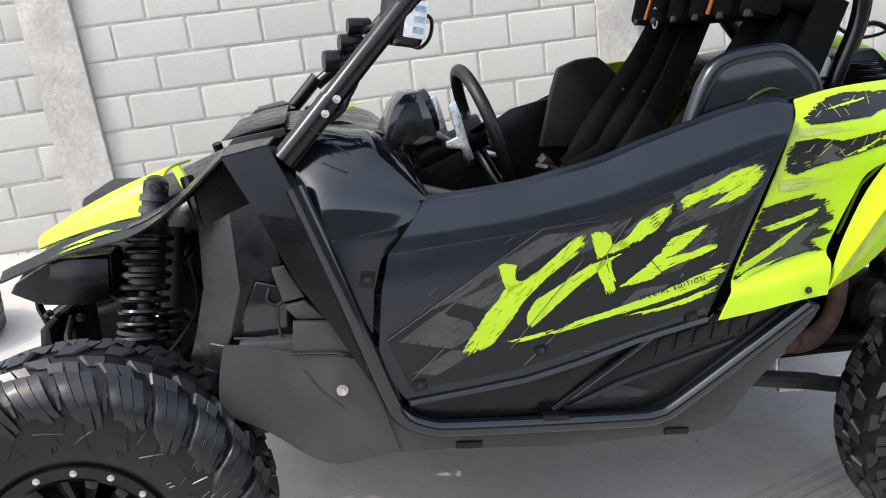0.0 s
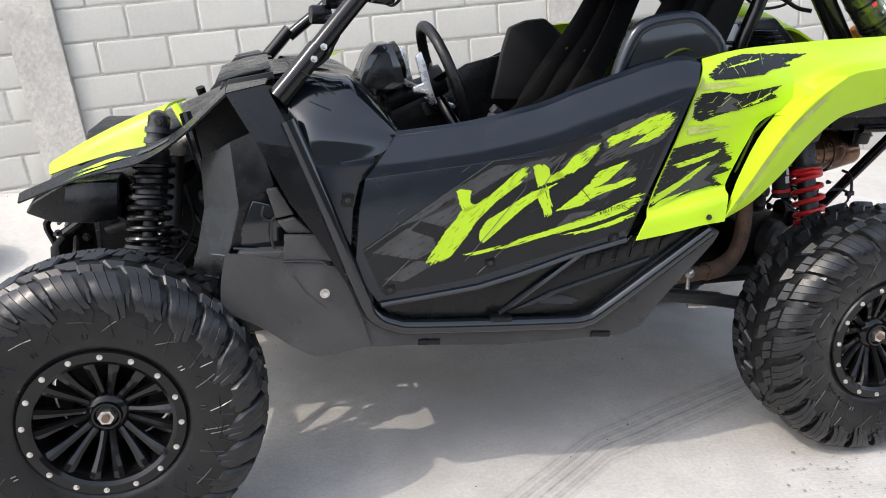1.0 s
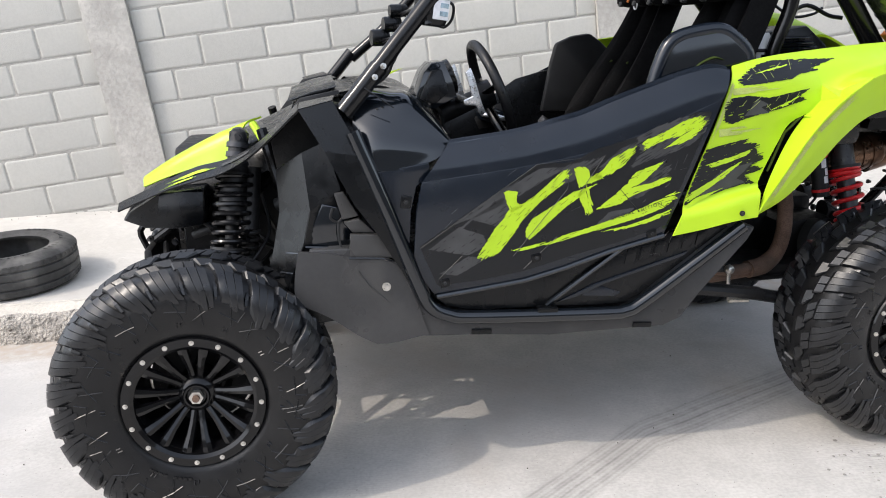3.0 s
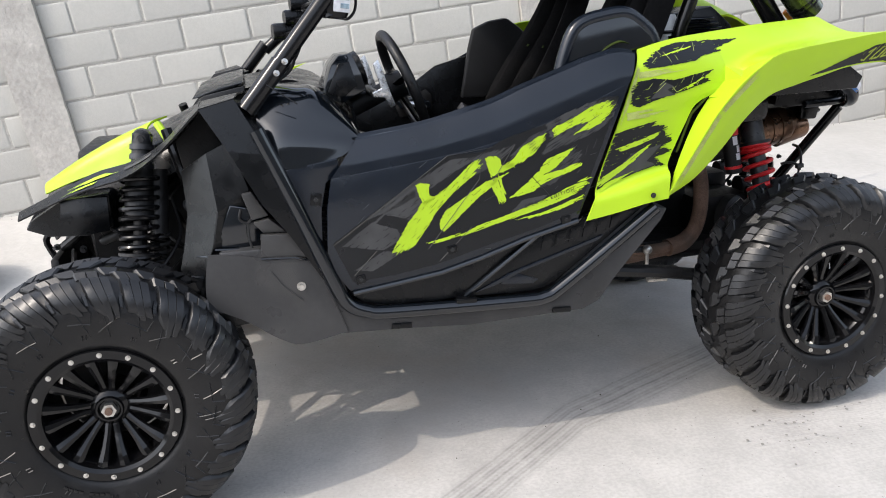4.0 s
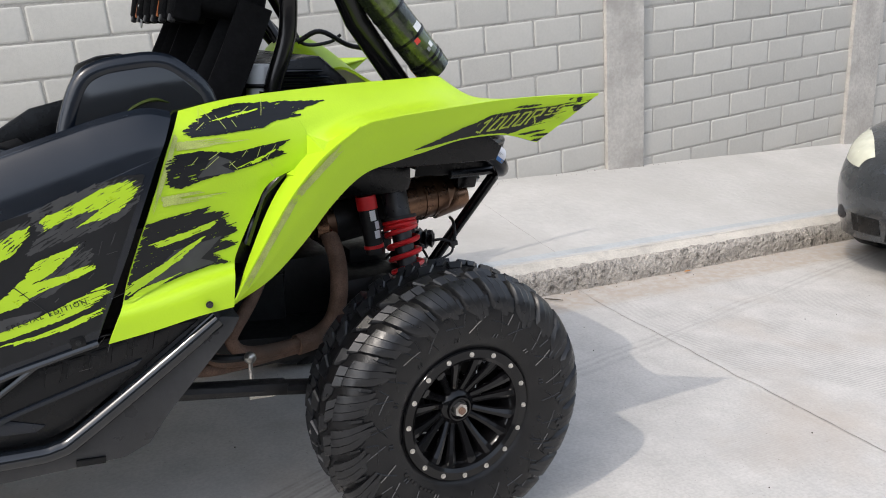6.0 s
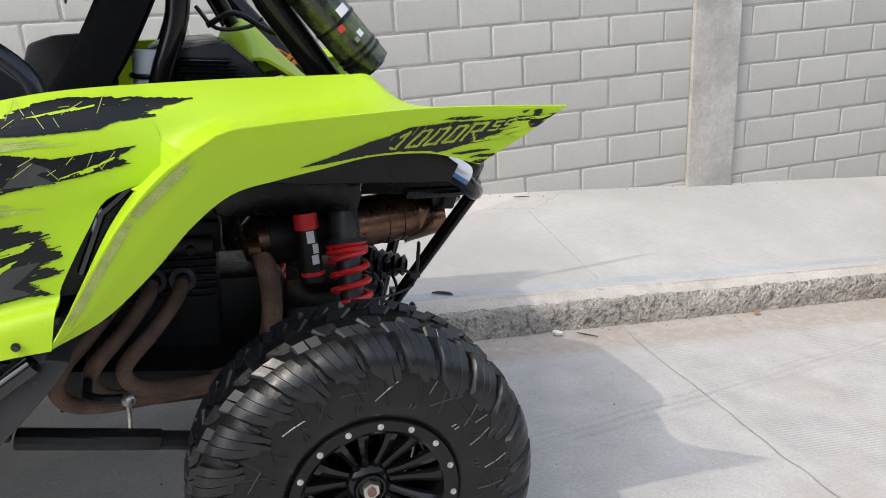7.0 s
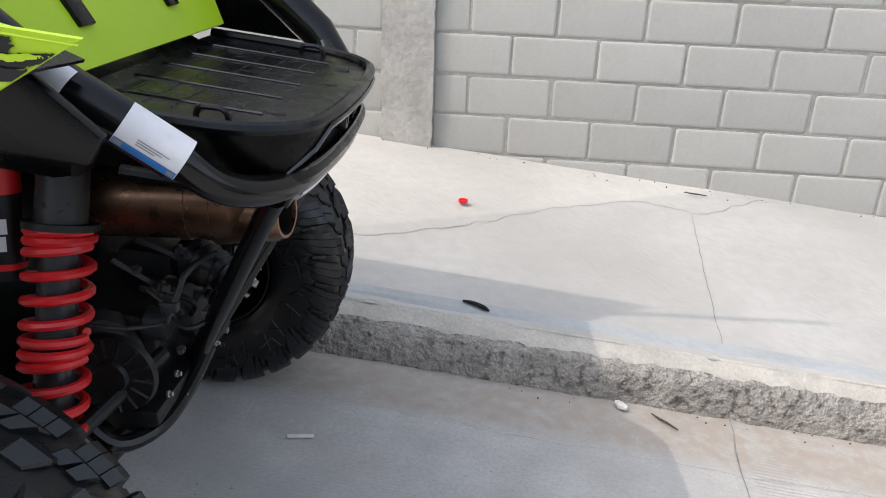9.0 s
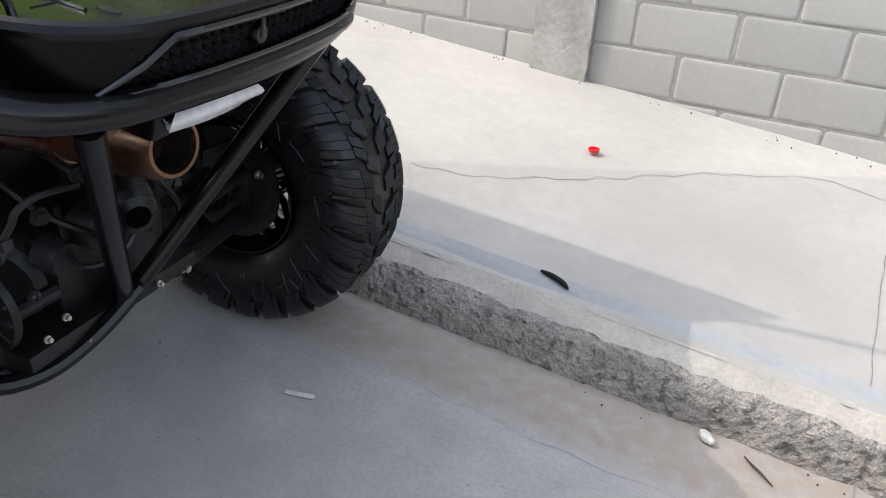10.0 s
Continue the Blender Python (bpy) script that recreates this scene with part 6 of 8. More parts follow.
    for poly in ([(1.400, 1.214), (1.430, 1.240), (1.462, 1.242), (1.480, 1.226), (1.500, 1.238), (1.490, 1.218), (1.450, 1.206)], [(1.340, 1.196), (1.390, 1.212), (1.450, 1.222), (1.420, 1.206)], [(1.420, 1.246), (1.46, 1.250), (1.530, 1.257), (1.49, 1.246)]):
        dry_paint("tail_splash", [poly], LIME_VINYL, fender, upon(hull, s, 0.0024), 12, 0.016, 0.5, "", 0.0010)
    dry_paint("tail_graphic", [[(1.464, 1.238), (1.503, 1.242), (1.497, 1.230), (1.470, 1.226)]], VINYL, fender, upon(hull, s, 0.0030), 10, 0.010, 0.3)
    # slanted number in broad pen lines
    def pen(x0, z0, lines):
        """Letter lines (along, up) on a rising, slanted base."""
        return [r for line in lines for r in ribbon([(x0 + a + 0.78 * b, z0 + 0.118 * a + b) for a, b in line], 0.0048 if z0 < 1.2 else 0.0036)]
    nil = lambda a: [(a, 0), (a + 0.024, 0.0), (a + 0.024, 0.033), (a + 0.004, 0.033), (a, 0)]
    digits = [[(-0.006, 0.003), (0.006, 0.0), (0.006, 0.034), (-0.006, 0.026)], nil(0.028), nil(0.066), nil(0.104), [(0.143, 0), (0.143, 0.034), (0.170, 0.034), (0.170, 0.018), (0.148, 0.017)], [(0.154, 0.017), (0.176, -0.004)]]
    dry_paint("lettering", pen(1.178, 1.184, digits), FADED_LIME, fender, upon(hull, s, 0.0026), 48, 0.004, 0.12, "faded lime number", 0.0009)
    ess = lambda a: [(a, 0), (a + 0.016, 0), (a + 0.016, 0.009), (a + 0.002, 0.009), (a + 0.002, 0.018), (a + 0.018, 0.018)]
    dry_paint("lettering", pen(1.378, 1.221, [ess(0), ess(0.026)]), FADED_LIME, fender, upon(hull, s, 0.0026), 48, 0.002, 0.1, "", 0.0009)
    for _ in range(26):
        x = random.uniform(1.16, 1.46)
        z, a, l = 1.205 + 0.10 * (x - 1.2) + random.uniform(-0.016, 0.030), random.uniform(0.6, 1.0), random.uniform(0.008, 0.032)
        dry_paint("scratch", ribbon([(x, z), (x + l * math.cos(a), z + l * math.sin(a))], 0.0009), FADED_LIME, fender, upon(hull, s, 0.0031), math.degrees(a), 0.0, 0.0, "", 0.0009, 0.0)
    # worn, chalky edge on the crest
    worn = [(0.560, 0.856, 0.690, 1.072, 0.018, 0.15, 0.1), (0.685, 1.065, 0.805, 1.180, 0.018, 0.10, 0.25)]
    brush("scuff", on_flare(0.0012), worn, SCUFF, fender, 8, 8, "chalky scuffed edge")
    brush("scuff", on_front(0.0012), [(0.447, 1.218, 0.375, 1.04, 0.010, 0.05, 0.3), (0.44, 1.19, 0.62, 1.20, 0.018, 0.02, 0.8), (0.40, 1.075, 0.58, 1.085, 0.022, 0.02, 0.8)], SCUFF, fender, 6, 8)


sides(make_fender)

# bonnet and nose ----------------------------------------------------------
rows = []
for x, z, w in ((-1.36, 0.865, 0.20), (-1.30, 0.910, 0.25), (-1.15, 0.990, 0.27), (-0.99, 1.050, 0.29), (-0.86, 1.105, 0.31), (-0.74, 1.155, 0.34), (-0.60, 1.195, 0.37)):
    rows.append([(x + 0.03, -w - 0.06, z - 0.10), (x + 0.01, -w - 0.02, z - 0.03), (x, -w * 0.85, z), (x - 0.01, -w * 0.4, z + 0.012), (x - 0.015, 0, z + 0.016), (x - 0.01, w * 0.4, z + 0.012), (x, w * 0.85, z), (x + 0.01, w + 0.02, z - 0.03), (x + 0.03, w + 0.06, z - 0.10)])
bonnet = Sheet(rows)
part("bonnet", bonnet.mesh(36, 32, 0.006), PLASTIC, VEHICLE, "black bonnet with lime panels")


def front_end(s):
    f = lambda r: flip(r, -s)
    sunk = 0.0 if s < 0 else -0.09
    f = lambda r: [(x, y, z + sunk) for x, y, z in flip(r, -s)]
    lime = Sheet([f(r) for r in ([(-1.335, -0.245, 0.915), (-1.24, -0.305, 0.955), (-1.12, -0.335, 0.992), (-1.02, -0.355, 1.012)],
                                 [(-1.335, -0.225, 0.942), (-1.23, -0.285, 1.000), (-1.10, -0.300, 1.066), (-0.985, -0.315, 1.112)],
                                 [(-1.325, -0.170, 0.950), (-1.22, -0.215, 1.012), (-1.08, -0.225, 1.078), (-0.935, -0.235, 1.128)])], (0, s, 0.3))
    part("bonnet_panel", lime.mesh(10, 24, 0.006), LIME, VEHICLE, "lime bonnet side panel")
    part("bonnet_panel_post", tube(f([(-0.960, -0.30, 1.112), (-0.930, -0.345, 1.066)]), 0.013, 8), LIME, VEHICLE)
    # fender arm from the flare down to the nose
    net = [f(r) for r in ([(-0.804, -0.725, 1.190), (-0.930, -0.635, 1.072), (-1.030, -0.575, 1.006), (-1.130, -0.510, 0.972), (-1.227, -0.450, 0.938), (-1.400, -0.360, 0.862)],
                          [(-0.805, -0.610, 1.198), (-0.930, -0.545, 1.084), (-1.030, -0.495, 1.032), (-1.130, -0.440, 1.004), (-1.227, -0.400, 0.962), (-1.405, -0.310, 0.878)],
                          [(-0.795, -0.500, 1.180), (-0.920, -0.485, 1.065), (-1.030, -0.445, 1.020), (-1.130, -0.390, 0.990), (-1.230, -0.345, 0.952), (-1.400, -0.270, 0.878)])]
    arm = Sheet(net, (0, s, 0.3), True)
    part("fender_arm", arm.mesh(8, 24, 0.005), PLASTIC, VEHICLE, "", 22)
    facets([f([(-0.795, -0.500, 1.178), (-0.860, -0.492, 1.115), (-0.925, -0.485, 1.060)]), f([(-0.785, -0.330, 1.180), (-0.85, -0.330, 1.130), (-0.915, -0.335, 1.090)])], (0, 0, 1), "arm_web", PLASTIC, VEHICLE, 0.004)
    # added dark panel: blacks out the shaded opening under the flare
    part("inner_fender", prism([(-0.90, 1.08), (-0.80, 1.20), (-0.68, 1.22), (-0.66, 0.80), (-0.86, 0.80)], s * 0.46, s * 0.45, 0.002), IRON, VEHICLE)
    if s < 0:
        on = lambda p: arm.at(p.x, p.y, 0.0020)
        random.seed(8)
        brush("fender_arm_stroke", on, [(0.30, 0.46, 0.22, 0.80, 0.10, 0.25, 0.35), (0.14, 0.58, 0.10, 0.84, 0.06, 0.2, 0.4)], LIME_VINYL, VEHICLE, 7, 10, "lime brush stroke on the fender arm")
        brush("fender_arm_shard", on, [(0.30, 0.24, 0.30, 0.44, 0.10, 0.1, 0.1)], GRAPHIC, VEHICLE, 6, 8)
    f = lambda r: flip(r, -s)
    # nose box and scoop
    box_out = [(-1.395, 0.820), (-1.375, 0.848), (-1.26, 0.915), (-1.12, 0.930), (-1.125, 0.822), (-1.20, 0.800), (-1.32, 0.800)]
    part("nose_side", prism(box_out, lambda x, z: s * (0.40 - 0.55 * max(0, -1.25 - x)), lambda x, z: s * 0.10, 0.006), PLASTIC, VEHICLE)
    part("nose_flap", Sheet([f([(-1.255, -0.415, 0.922), (-1.19, -0.43, 0.925), (-1.122, -0.43, 0.922)]), f([(-1.265, -0.425, 0.87), (-1.19, -0.445, 0.872), (-1.124, -0.442, 0.87)]), f([(-1.285, -0.42, 0.815), (-1.20, -0.44, 0.815), (-1.130, -0.435, 0.82)])], (0, s, 0.3)).mesh(6, 6, 0.006), PLASTIC, VEHICLE)
    # upper and lower front arms, steering rod, upright
    part("upper_arm", join(tube(f([(-1.30, -0.20, 0.66), (-1.17, -0.56, 0.55)]), 0.016, 10), tube(f([(-0.93, -0.24, 0.66), (-1.10, -0.56, 0.55)]), 0.016, 10)), IRON, VEHICLE)
    part("lower_arm", join(tube(f([(-1.33, -0.18, 0.47), (-1.17, -0.58, 0.33)]), 0.018, 10), tube(f([(-0.90, -0.20, 0.47), (-1.11, -0.58, 0.33)]), 0.018, 10)), IRON, VEHICLE)
    part("steering_rod", tube(f([(-1.30, -0.18, 0.70), (-1.28, -0.30, 0.69), (-1.20, -0.56, 0.50)]), 0.010, 8), IRON, VEHICLE)
    part("upright", prism([(-1.20, 0.28), (-1.21, 0.58), (-1.12, 0.60), (-1.09, 0.28)], s * 0.53, s * 0.59, 0.01), IRON, VEHICLE)
    part("drive_shaft", bar((-1.14, s * 0.15, 0.50), (-1.15, s * 0.56, 0.41), 0.017), IRON, VEHICLE)
    # front shock: mount eye, body, coil
    a, b = Vector((-0.998, s * 0.395, 1.085 if s < 0 else 0.98)), Vector((-1.085, s * 0.535, 0.52))
    at = lambda t: tuple(a.lerp(b, t))
    shock = part("front_shock", join(bar(at(-0.02), at(0.16), 0.030), bar(at(0.16), at(0.40), 0.047), bar(at(0.40), at(1), 0.020)), IRON, VEHICLE, "black coil-over shock")
    part("shock_eye", join(lathe([(0.0, -0.022), (0.010, -0.022), (0.027, -0.018), (0.030, 0), (0.027, 0.018), (0.010, 0.022), (0, 0.022)], 24, Matrix.Translation(a)), bolt(a + Vector((0, s * 0.024, 0)), 0.009, (0, s, 0))), SHOCK_GREY, shock)
    part("shock_collar", join(*[bar(at(0.035 + 0.05 * i), at(0.062 + 0.05 * i), 0.036) for i in range(3)]), SHOCK_GREY, shock)
    part("spring", join(coil(at(0.20), at(0.60), 0.056, 0.0085, 8.0), coil(at(0.60), at(0.98), 0.057, 0.0095, 4.6)), TUBE, shock)
    for t0, t1, r in ((0.195, 0.21, 0.064), (0.595, 0.61, 0.062), (0.97, 0.99, 0.064)):
        part("shock_cup", bar(at(t0), at(t1), r), IRON, shock)
    a2, b2 = Vector((-0.965, s * 0.42, 0.99)), Vector((-0.985, s * 0.46, 0.80))
    part("reservoir", join(bar(a2, b2, 0.028), coil(b2, b2 + Vector((-0.02, 0, -0.10)), 0.028, 0.006, 4)), IRON, shock)
    # frame tubes behind the shock
    part("frame_tube", join(tube(f([(-0.93, -0.36, 1.10), (-0.88, -0.42, 0.90), (-0.84, -0.46, 0.62)]), 0.017, 10), tube(f([(-1.02, -0.30, 1.02), (-1.16, -0.24, 0.84), (-1.33, -0.20, 0.72)]), 0.016, 10),
                             tube(f([(-0.90, -0.30, 0.96), (-1.10, -0.28, 0.72), (-1.32, -0.20, 0.48)]), 0.016, 10)), TUBE, VEHICLE)
    part("pivot_bolt", bolt((-1.335, s * 0.235, 0.735), 0.007, (-0.4, s, 0), 0.014), SHOCK_GREY, VEHICLE)
    part("pivot_bolt", bolt((-1.255, s * 0.25, 0.722), 0.008, (0, s, 0), 0.014), SHOCK_GREY, VEHICLE)
    part("pivot_bolt", bolt((-0.905, s * 0.47, 0.735), 0.008, (0, s, 0), 0.014), SHOCK_GREY, VEHICLE)
    part("brake_line", tube(f([(-0.95, -0.33, 0.88), (-0.93, -0.42, 0.78), (-0.99, -0.50, 0.70), (-1.08, -0.55, 0.62), (-1.10, -0.56, 0.50)]), 0.005, 6, 5), RUBBER, VEHICLE)


sides(front_end)
random.seed(14)
for x, y, z, r in ((-0.90, -0.40, 0.86, 0.030), (-0.88, -0.42, 0.76, 0.026), (-1.18, -0.32, 0.76, 0.022), (-0.93, -0.36, 0.66, 0.034)):
    part("fluid_fitting", join(bar((x, y, z), (x + 0.05, y - 0.02, z + 0.02), r * 0.7), bar((x + 0.05, y - 0.02, z + 0.02), (x + 0.065, y - 0.025, z + 0.026), r)), ENGINE, VEHICLE)
for k in range(4):
    x0, z0 = -1.22 + 0.09 * k, 0.80 - 0.03 * k
    part("front_hose", tube([(x0, -0.24, z0 + 0.10), (x0 + 0.05, -0.33, z0 + 0.03), (x0 + 0.12, -0.37, z0 - 0.02), (x0 + 0.20, -0.30, z0 - 0.08)], 0.006 + 0.002 * (k % 2), 6, 4), RUBBER, VEHICLE)
for y, z, r in ((-0.06, 0.62, 0.035), (0.10, 0.66, 0.03), (0.02, 0.54, 0.045), (-0.14, 0.60, 0.028)):
    part("gearbox_boss", lathe([(0, -0.025), (r, -0.025), (r * 1.15, -0.015), (r * 1.15, 0.02), (0, 0.02)], 20, pose(1.31, y, z, 0, 0, 90)), ENGINE, VEHICLE)
for k in range(3):
    part("rear_hose", tube([(1.24, -0.18 + 0.10 * k, 0.74), (1.32, -0.16 + 0.09 * k, 0.69 + 0.02 * k), (1.36, -0.09 + 0.09 * k, 0.63), (1.33, -0.02 + 0.08 * k, 0.56)], 0.006, 6, 5), ENGINE if k == 1 else RUBBER, VEHICLE)
part("cv_boot", join(*[bar((1.165, 0.36 + 0.022 * i, 0.425), (1.165, 0.372 + 0.022 * i, 0.422), 0.036 + 0.005 * i, seg=20) for i in range(5)]), RUBBER, VEHICLE, "ribbed rubber axle boot")
part("front_bulkhead", box((-1.06, 0, 0.80), (0.36, 0.34, 0.46), 0.02), IRON, VEHICLE)
part("radiator", box((-1.20, 0, 0.86), (0.05, 0.50, 0.22), 0.01, (0, -18, 0)), IRON, VEHICLE)
part("front_skid", prism([(-1.36, 0.70), (-1.38, 0.50), (-1.25, 0.42), (-0.80, 0.46), (-0.80, 0.50), (-1.22, 0.47), (-1.33, 0.52), (-1.335, 0.70)], -0.26, 0.26, 0.006), IRON, VEHICLE)
part("nose_centre", prism([(-1.42, 0.80), (-1.37, 0.875), (-1.20, 0.92), (-1.15, 0.80)], -0.24, 0.24, 0.01), PLASTIC, VEHICLE)
for y in (-0.16, 0.16):
    part("tow_bracket", tube([(-1.36, y, 0.775), (-1.385, y, 0.745), (-1.375, y, 0.70), (-1.33, y, 0.58)], 0.011, 8, 2), TUBE, VEHICLE)

# cabin -----------------------------------------------------------------
part("dash", Sheet([[(-0.62, y, 1.215 - 0.05 * abs(y) ** 2) for y in (-0.45, -0.2, 0, 0.2, 0.45)], [(-0.46, y, 1.20) for y in (-0.45, -0.2, 0, 0.2, 0.45)], [(-0.36, y, 1.14) for y in (-0.45, -0.2, 0, 0.2, 0.45)],
                    [(-0.36, y, 1.00) for y in (-0.45, -0.2, 0, 0.2, 0.45)], [(-0.42, y, 0.85) for y in (-0.45, -0.2, 0, 0.2, 0.45)]]).mesh(16, 12, 0.01), PLASTIC, VEHICLE)
part("cowl_cover", Sheet([[(-0.83, y, 1.165) for y in (-0.34, 0, 0.34)], [(-0.74, y, 1.192) for y in (-0.33, 0, 0.33)], [(-0.64, y, 1.205) for y in (-0.30, 0, 0.30)], [(-0.54, y, 1.215) for y in (-0.28, 0, 0.28)], [(-0.46, y, 1.19) for y in (-0.28, 0, 0.28)]]).mesh(16, 10, 0.012), PLASTIC, VEHICLE)
part("cowl_lip", prism([(-0.845, 1.180), (-0.76, 1.208), (-0.68, 1.222), (-0.72, 1.200)], -0.33, 0.33, 0.004), PLASTIC, VEHICLE)
part("cowl_fin", prism([(-0.600, 1.262), (-0.500, 1.285), (-0.585, 1.250)], -0.62, -0.612, 0.001), LIME_VINYL, VEHICLE, "small lime sticker on the cowl")
meter = part("instrument_pod", prism([(-0.452, 1.178), (-0.418, 1.262), (-0.392, 1.290), (-0.352, 1.294), (-0.330, 1.235), (-0.318, 1.185), (-0.395, 1.150)], lambda x, z: -0.500 + 0.35 * max(0.0, z - 1.215), lambda x, z: -0.300 - 0.35 * max(0.0, z - 1.215), 0.003), GLOSS, VEHICLE, "faceted black instrument pod")
part("instrument_facet", prism([(-0.436, 1.186), (-0.395, 1.268), (-0.362, 1.270), (-0.345, 1.200), (-0.392, 1.166)], lambda x, z: -0.508 + 0.35 * max(0.0, z - 1.215), -0.480, 0.003), PLASTIC, meter)
part("instrument_rim", lathe([(0.030, -0.024), (0.052, -0.024), (0.056, -0.018), (0.056, 0.022), (0.048, 0.026), (0.030, 0.020)], 28, Matrix.Translation((-0.338, -0.405, 1.238)) @ Euler((0, radians(-18), 0)).to_matrix().to_4x4() @ Euler((0, 0, radians(-90))).to_matrix().to_4x4(), True), PLASTIC, meter)
# steering wheel
wm = Matrix.Translation((-0.178, -0.360, 1.185)) @ Euler((0, radians(-20.5), 0)).to_matrix().to_4x4()
ring = [tuple(wm @ Vector((0, 0.165 * math.cos(a), 0.162 * math.sin(a)))) for a in np.linspace(0, 2 * math.pi, 41)[:-1]]
steer = part("steering_wheel", tube(ring, 0.0165, 12, closed=True), RUBBER, VEHICLE, "black rubber-rimmed steering wheel")
spokes = join(*[tube([tuple(wm @ Vector((-0.03, 0, 0))), tuple(wm @ Vector((-0.012, 0.09 * math.cos(a), 0.09 * math.sin(a)))), tuple(wm @ Vector((0, 0.158 * math.cos(a), 0.158 * math.sin(a))))], [0.022, 0.016, 0.014], 8, flat=0.4) for a in (0.25, 2.9, 4.71)])
part("steering_spokes", spokes, PLASTIC, steer)
part("steering_hub", bar(tuple(wm @ Vector((0.0, 0, 0))), tuple(wm @ Vector((-0.05, 0, 0))), 0.045, 0.05), PLASTIC, steer)
part("steering_column", bar(tuple(wm @ Vector((-0.04, 0, 0))), tuple(wm @ Vector((-0.20, 0, 0))), 0.028, 0.035), IRON, steer)
blade = [(-0.300, 1.262), (-0.284, 1.276), (-0.270, 1.237), (-0.256, 1.185), (-0.240, 1.138), (-0.254, 1.130), (-0.272, 1.162), (-0.306, 1.166), (-0.308, 1.180), (-0.280, 1.190)]
part("shift_paddle", prism(blade, -0.555, -0.540, 0.003), ALLOY, steer, "silver shift paddle")
part("shift_paddle", prism(blade, -0.280, -0.262, 0.003), ALLOY, steer, "silver shift paddle")
part("paddle_pivot", bar((-0.292, -0.54, 1.172), (-0.292, -0.28, 1.172), 0.012), SHOCK_GREY, steer)


def make_seat(yc, near):
    seat = new("seat")
    seat.parent = VEHICLE
    tagged(seat, "black fabric bucket seat with shoulder supports")
    rows = []
    for x, z, w in ((0.330, 0.80, 0.235), (0.380, 0.92, 0.240), (0.440, 1.04, 0.240), (0.510, 1.15, 0.230), (0.575, 1.25, 0.205), (0.628, 1.34, 0.180), (0.668, 1.42, 0.165), (0.705, 1.50, 0.155)):
        rows.append([(x + 0.05, yc - w, z - 0.02), (x - 0.030, yc - w * 0.97, z + 0.010), (x, yc - w * 0.62, z), (x + 0.012, yc, z - 0.006), (x, yc + w * 0.62, z), (x - 0.030, yc + w * 0.97, z + 0.010), (x + 0.05, yc + w, z - 0.02)])
    part("backrest", Sheet(rows, (-1, 0, 0.5)).mesh(24, 24, 0.03), CLOTH, seat)
    rows = [[(x, yc + w * k, z + (0.03 if abs(k) > 0.7 else 0)) for k in (-1, -0.8, -0.4, 0, 0.4, 0.8, 1)] for x, z, w in ((-0.08, 0.74, 0.21), (-0.04, 0.80, 0.23), (0.12, 0.795, 0.24), (0.28, 0.775, 0.24), (0.40, 0.80, 0.23))]
    part("cushion", Sheet(rows).mesh(14, 14, 0.08), CLOTH, seat)
    for k in (-1, 1):
        pts = [(0.69, yc + k * 0.08, 1.500), (0.612, yc + k * 0.08, 1.340), (0.555, yc + k * 0.09, 1.245), (0.490, yc + k * 0.10, 1.150), (0.40, yc + k * 0.08, 1.030), (0.30, yc + k * 0.03, 0.96)]
        part("shoulder_belt", tube(pts, 0.032, 8, 4, flat=0.14), BELT, seat)
        part("small_mark", box((0.538, yc + k * 0.09, 1.228), (0.004, 0.040, 0.010), 0.001, (0, 35, 0)), OLIVE, seat)
    part("lap_belt", tube([(0.36, yc - 0.22, 0.90), (0.27, yc - 0.12, 0.95), (0.22, yc - 0.02, 0.975)], 0.024, 8, 4, flat=0.16), BELT, seat)
    part("buckle", join(box((0.215, yc, 0.985), (0.045, 0.05, 0.035), 0.006, (20, 35, 10)), box((0.19, yc - 0.05, 0.975), (0.018, 0.07, 0.016), 0.004, (0, 30, 20))), SHOCK_GREY, seat, "grey metal belt buckle")


make_seat(-0.34, True)
make_seat(0.34, False)


def shoulder_guard(s):
    """A padded hoop and panel with a painted lime reflection, standing on the cabin side behind the door."""
    y = s * 0.695
    loop = [(0.228, 1.17), (0.244, 1.245), (0.276, 1.322), (0.315, 1.350), (0.380, 1.363), (0.432, 1.366), (0.472, 1.350), (0.530, 1.294), (0.545, 1.20)]
    g = part("shoulder_guard", tube([(x, y, z) for x, z in loop], 0.021, 12, 4), SATIN, VEHICLE, "moulded black shoulder guard with a rolled edge")
    part("guard_panel", prism([(0.235, 1.12), (0.25, 1.245), (0.280, 1.318), (0.32, 1.345), (0.43, 1.360), (0.468, 1.345), (0.526, 1.29), (0.545, 1.12)], y + s * 0.0175, y + s * -0.010, 0.004), GLOSS, g)
    # a lime reflection in the glossy panel, put in as colour
    part("guard_edge", tube([(x, y + s * 0.008, z) for x, z in ((0.345, 1.248), (0.375, 1.272), (0.415, 1.286), (0.450, 1.278))], [0.010, 0.018, 0.020, 0.010], 10, 4, flat=0.25), OLIVE, g, "dim lime patch painted as a reflection")


shoulder_guard(-1)
inner_guard = [(0.275, 1.00), (0.300, 1.12), (0.320, 1.22), (0.345, 1.305), (0.42, 1.335), (0.505, 1.345), (0.560, 1.305), (0.608, 1.258), (0.62, 1.00)]
part("shoulder_guard", prism(inner_guard, 0.600, 0.640, 0.012), PAD, VEHICLE, "padded black shoulder guard")
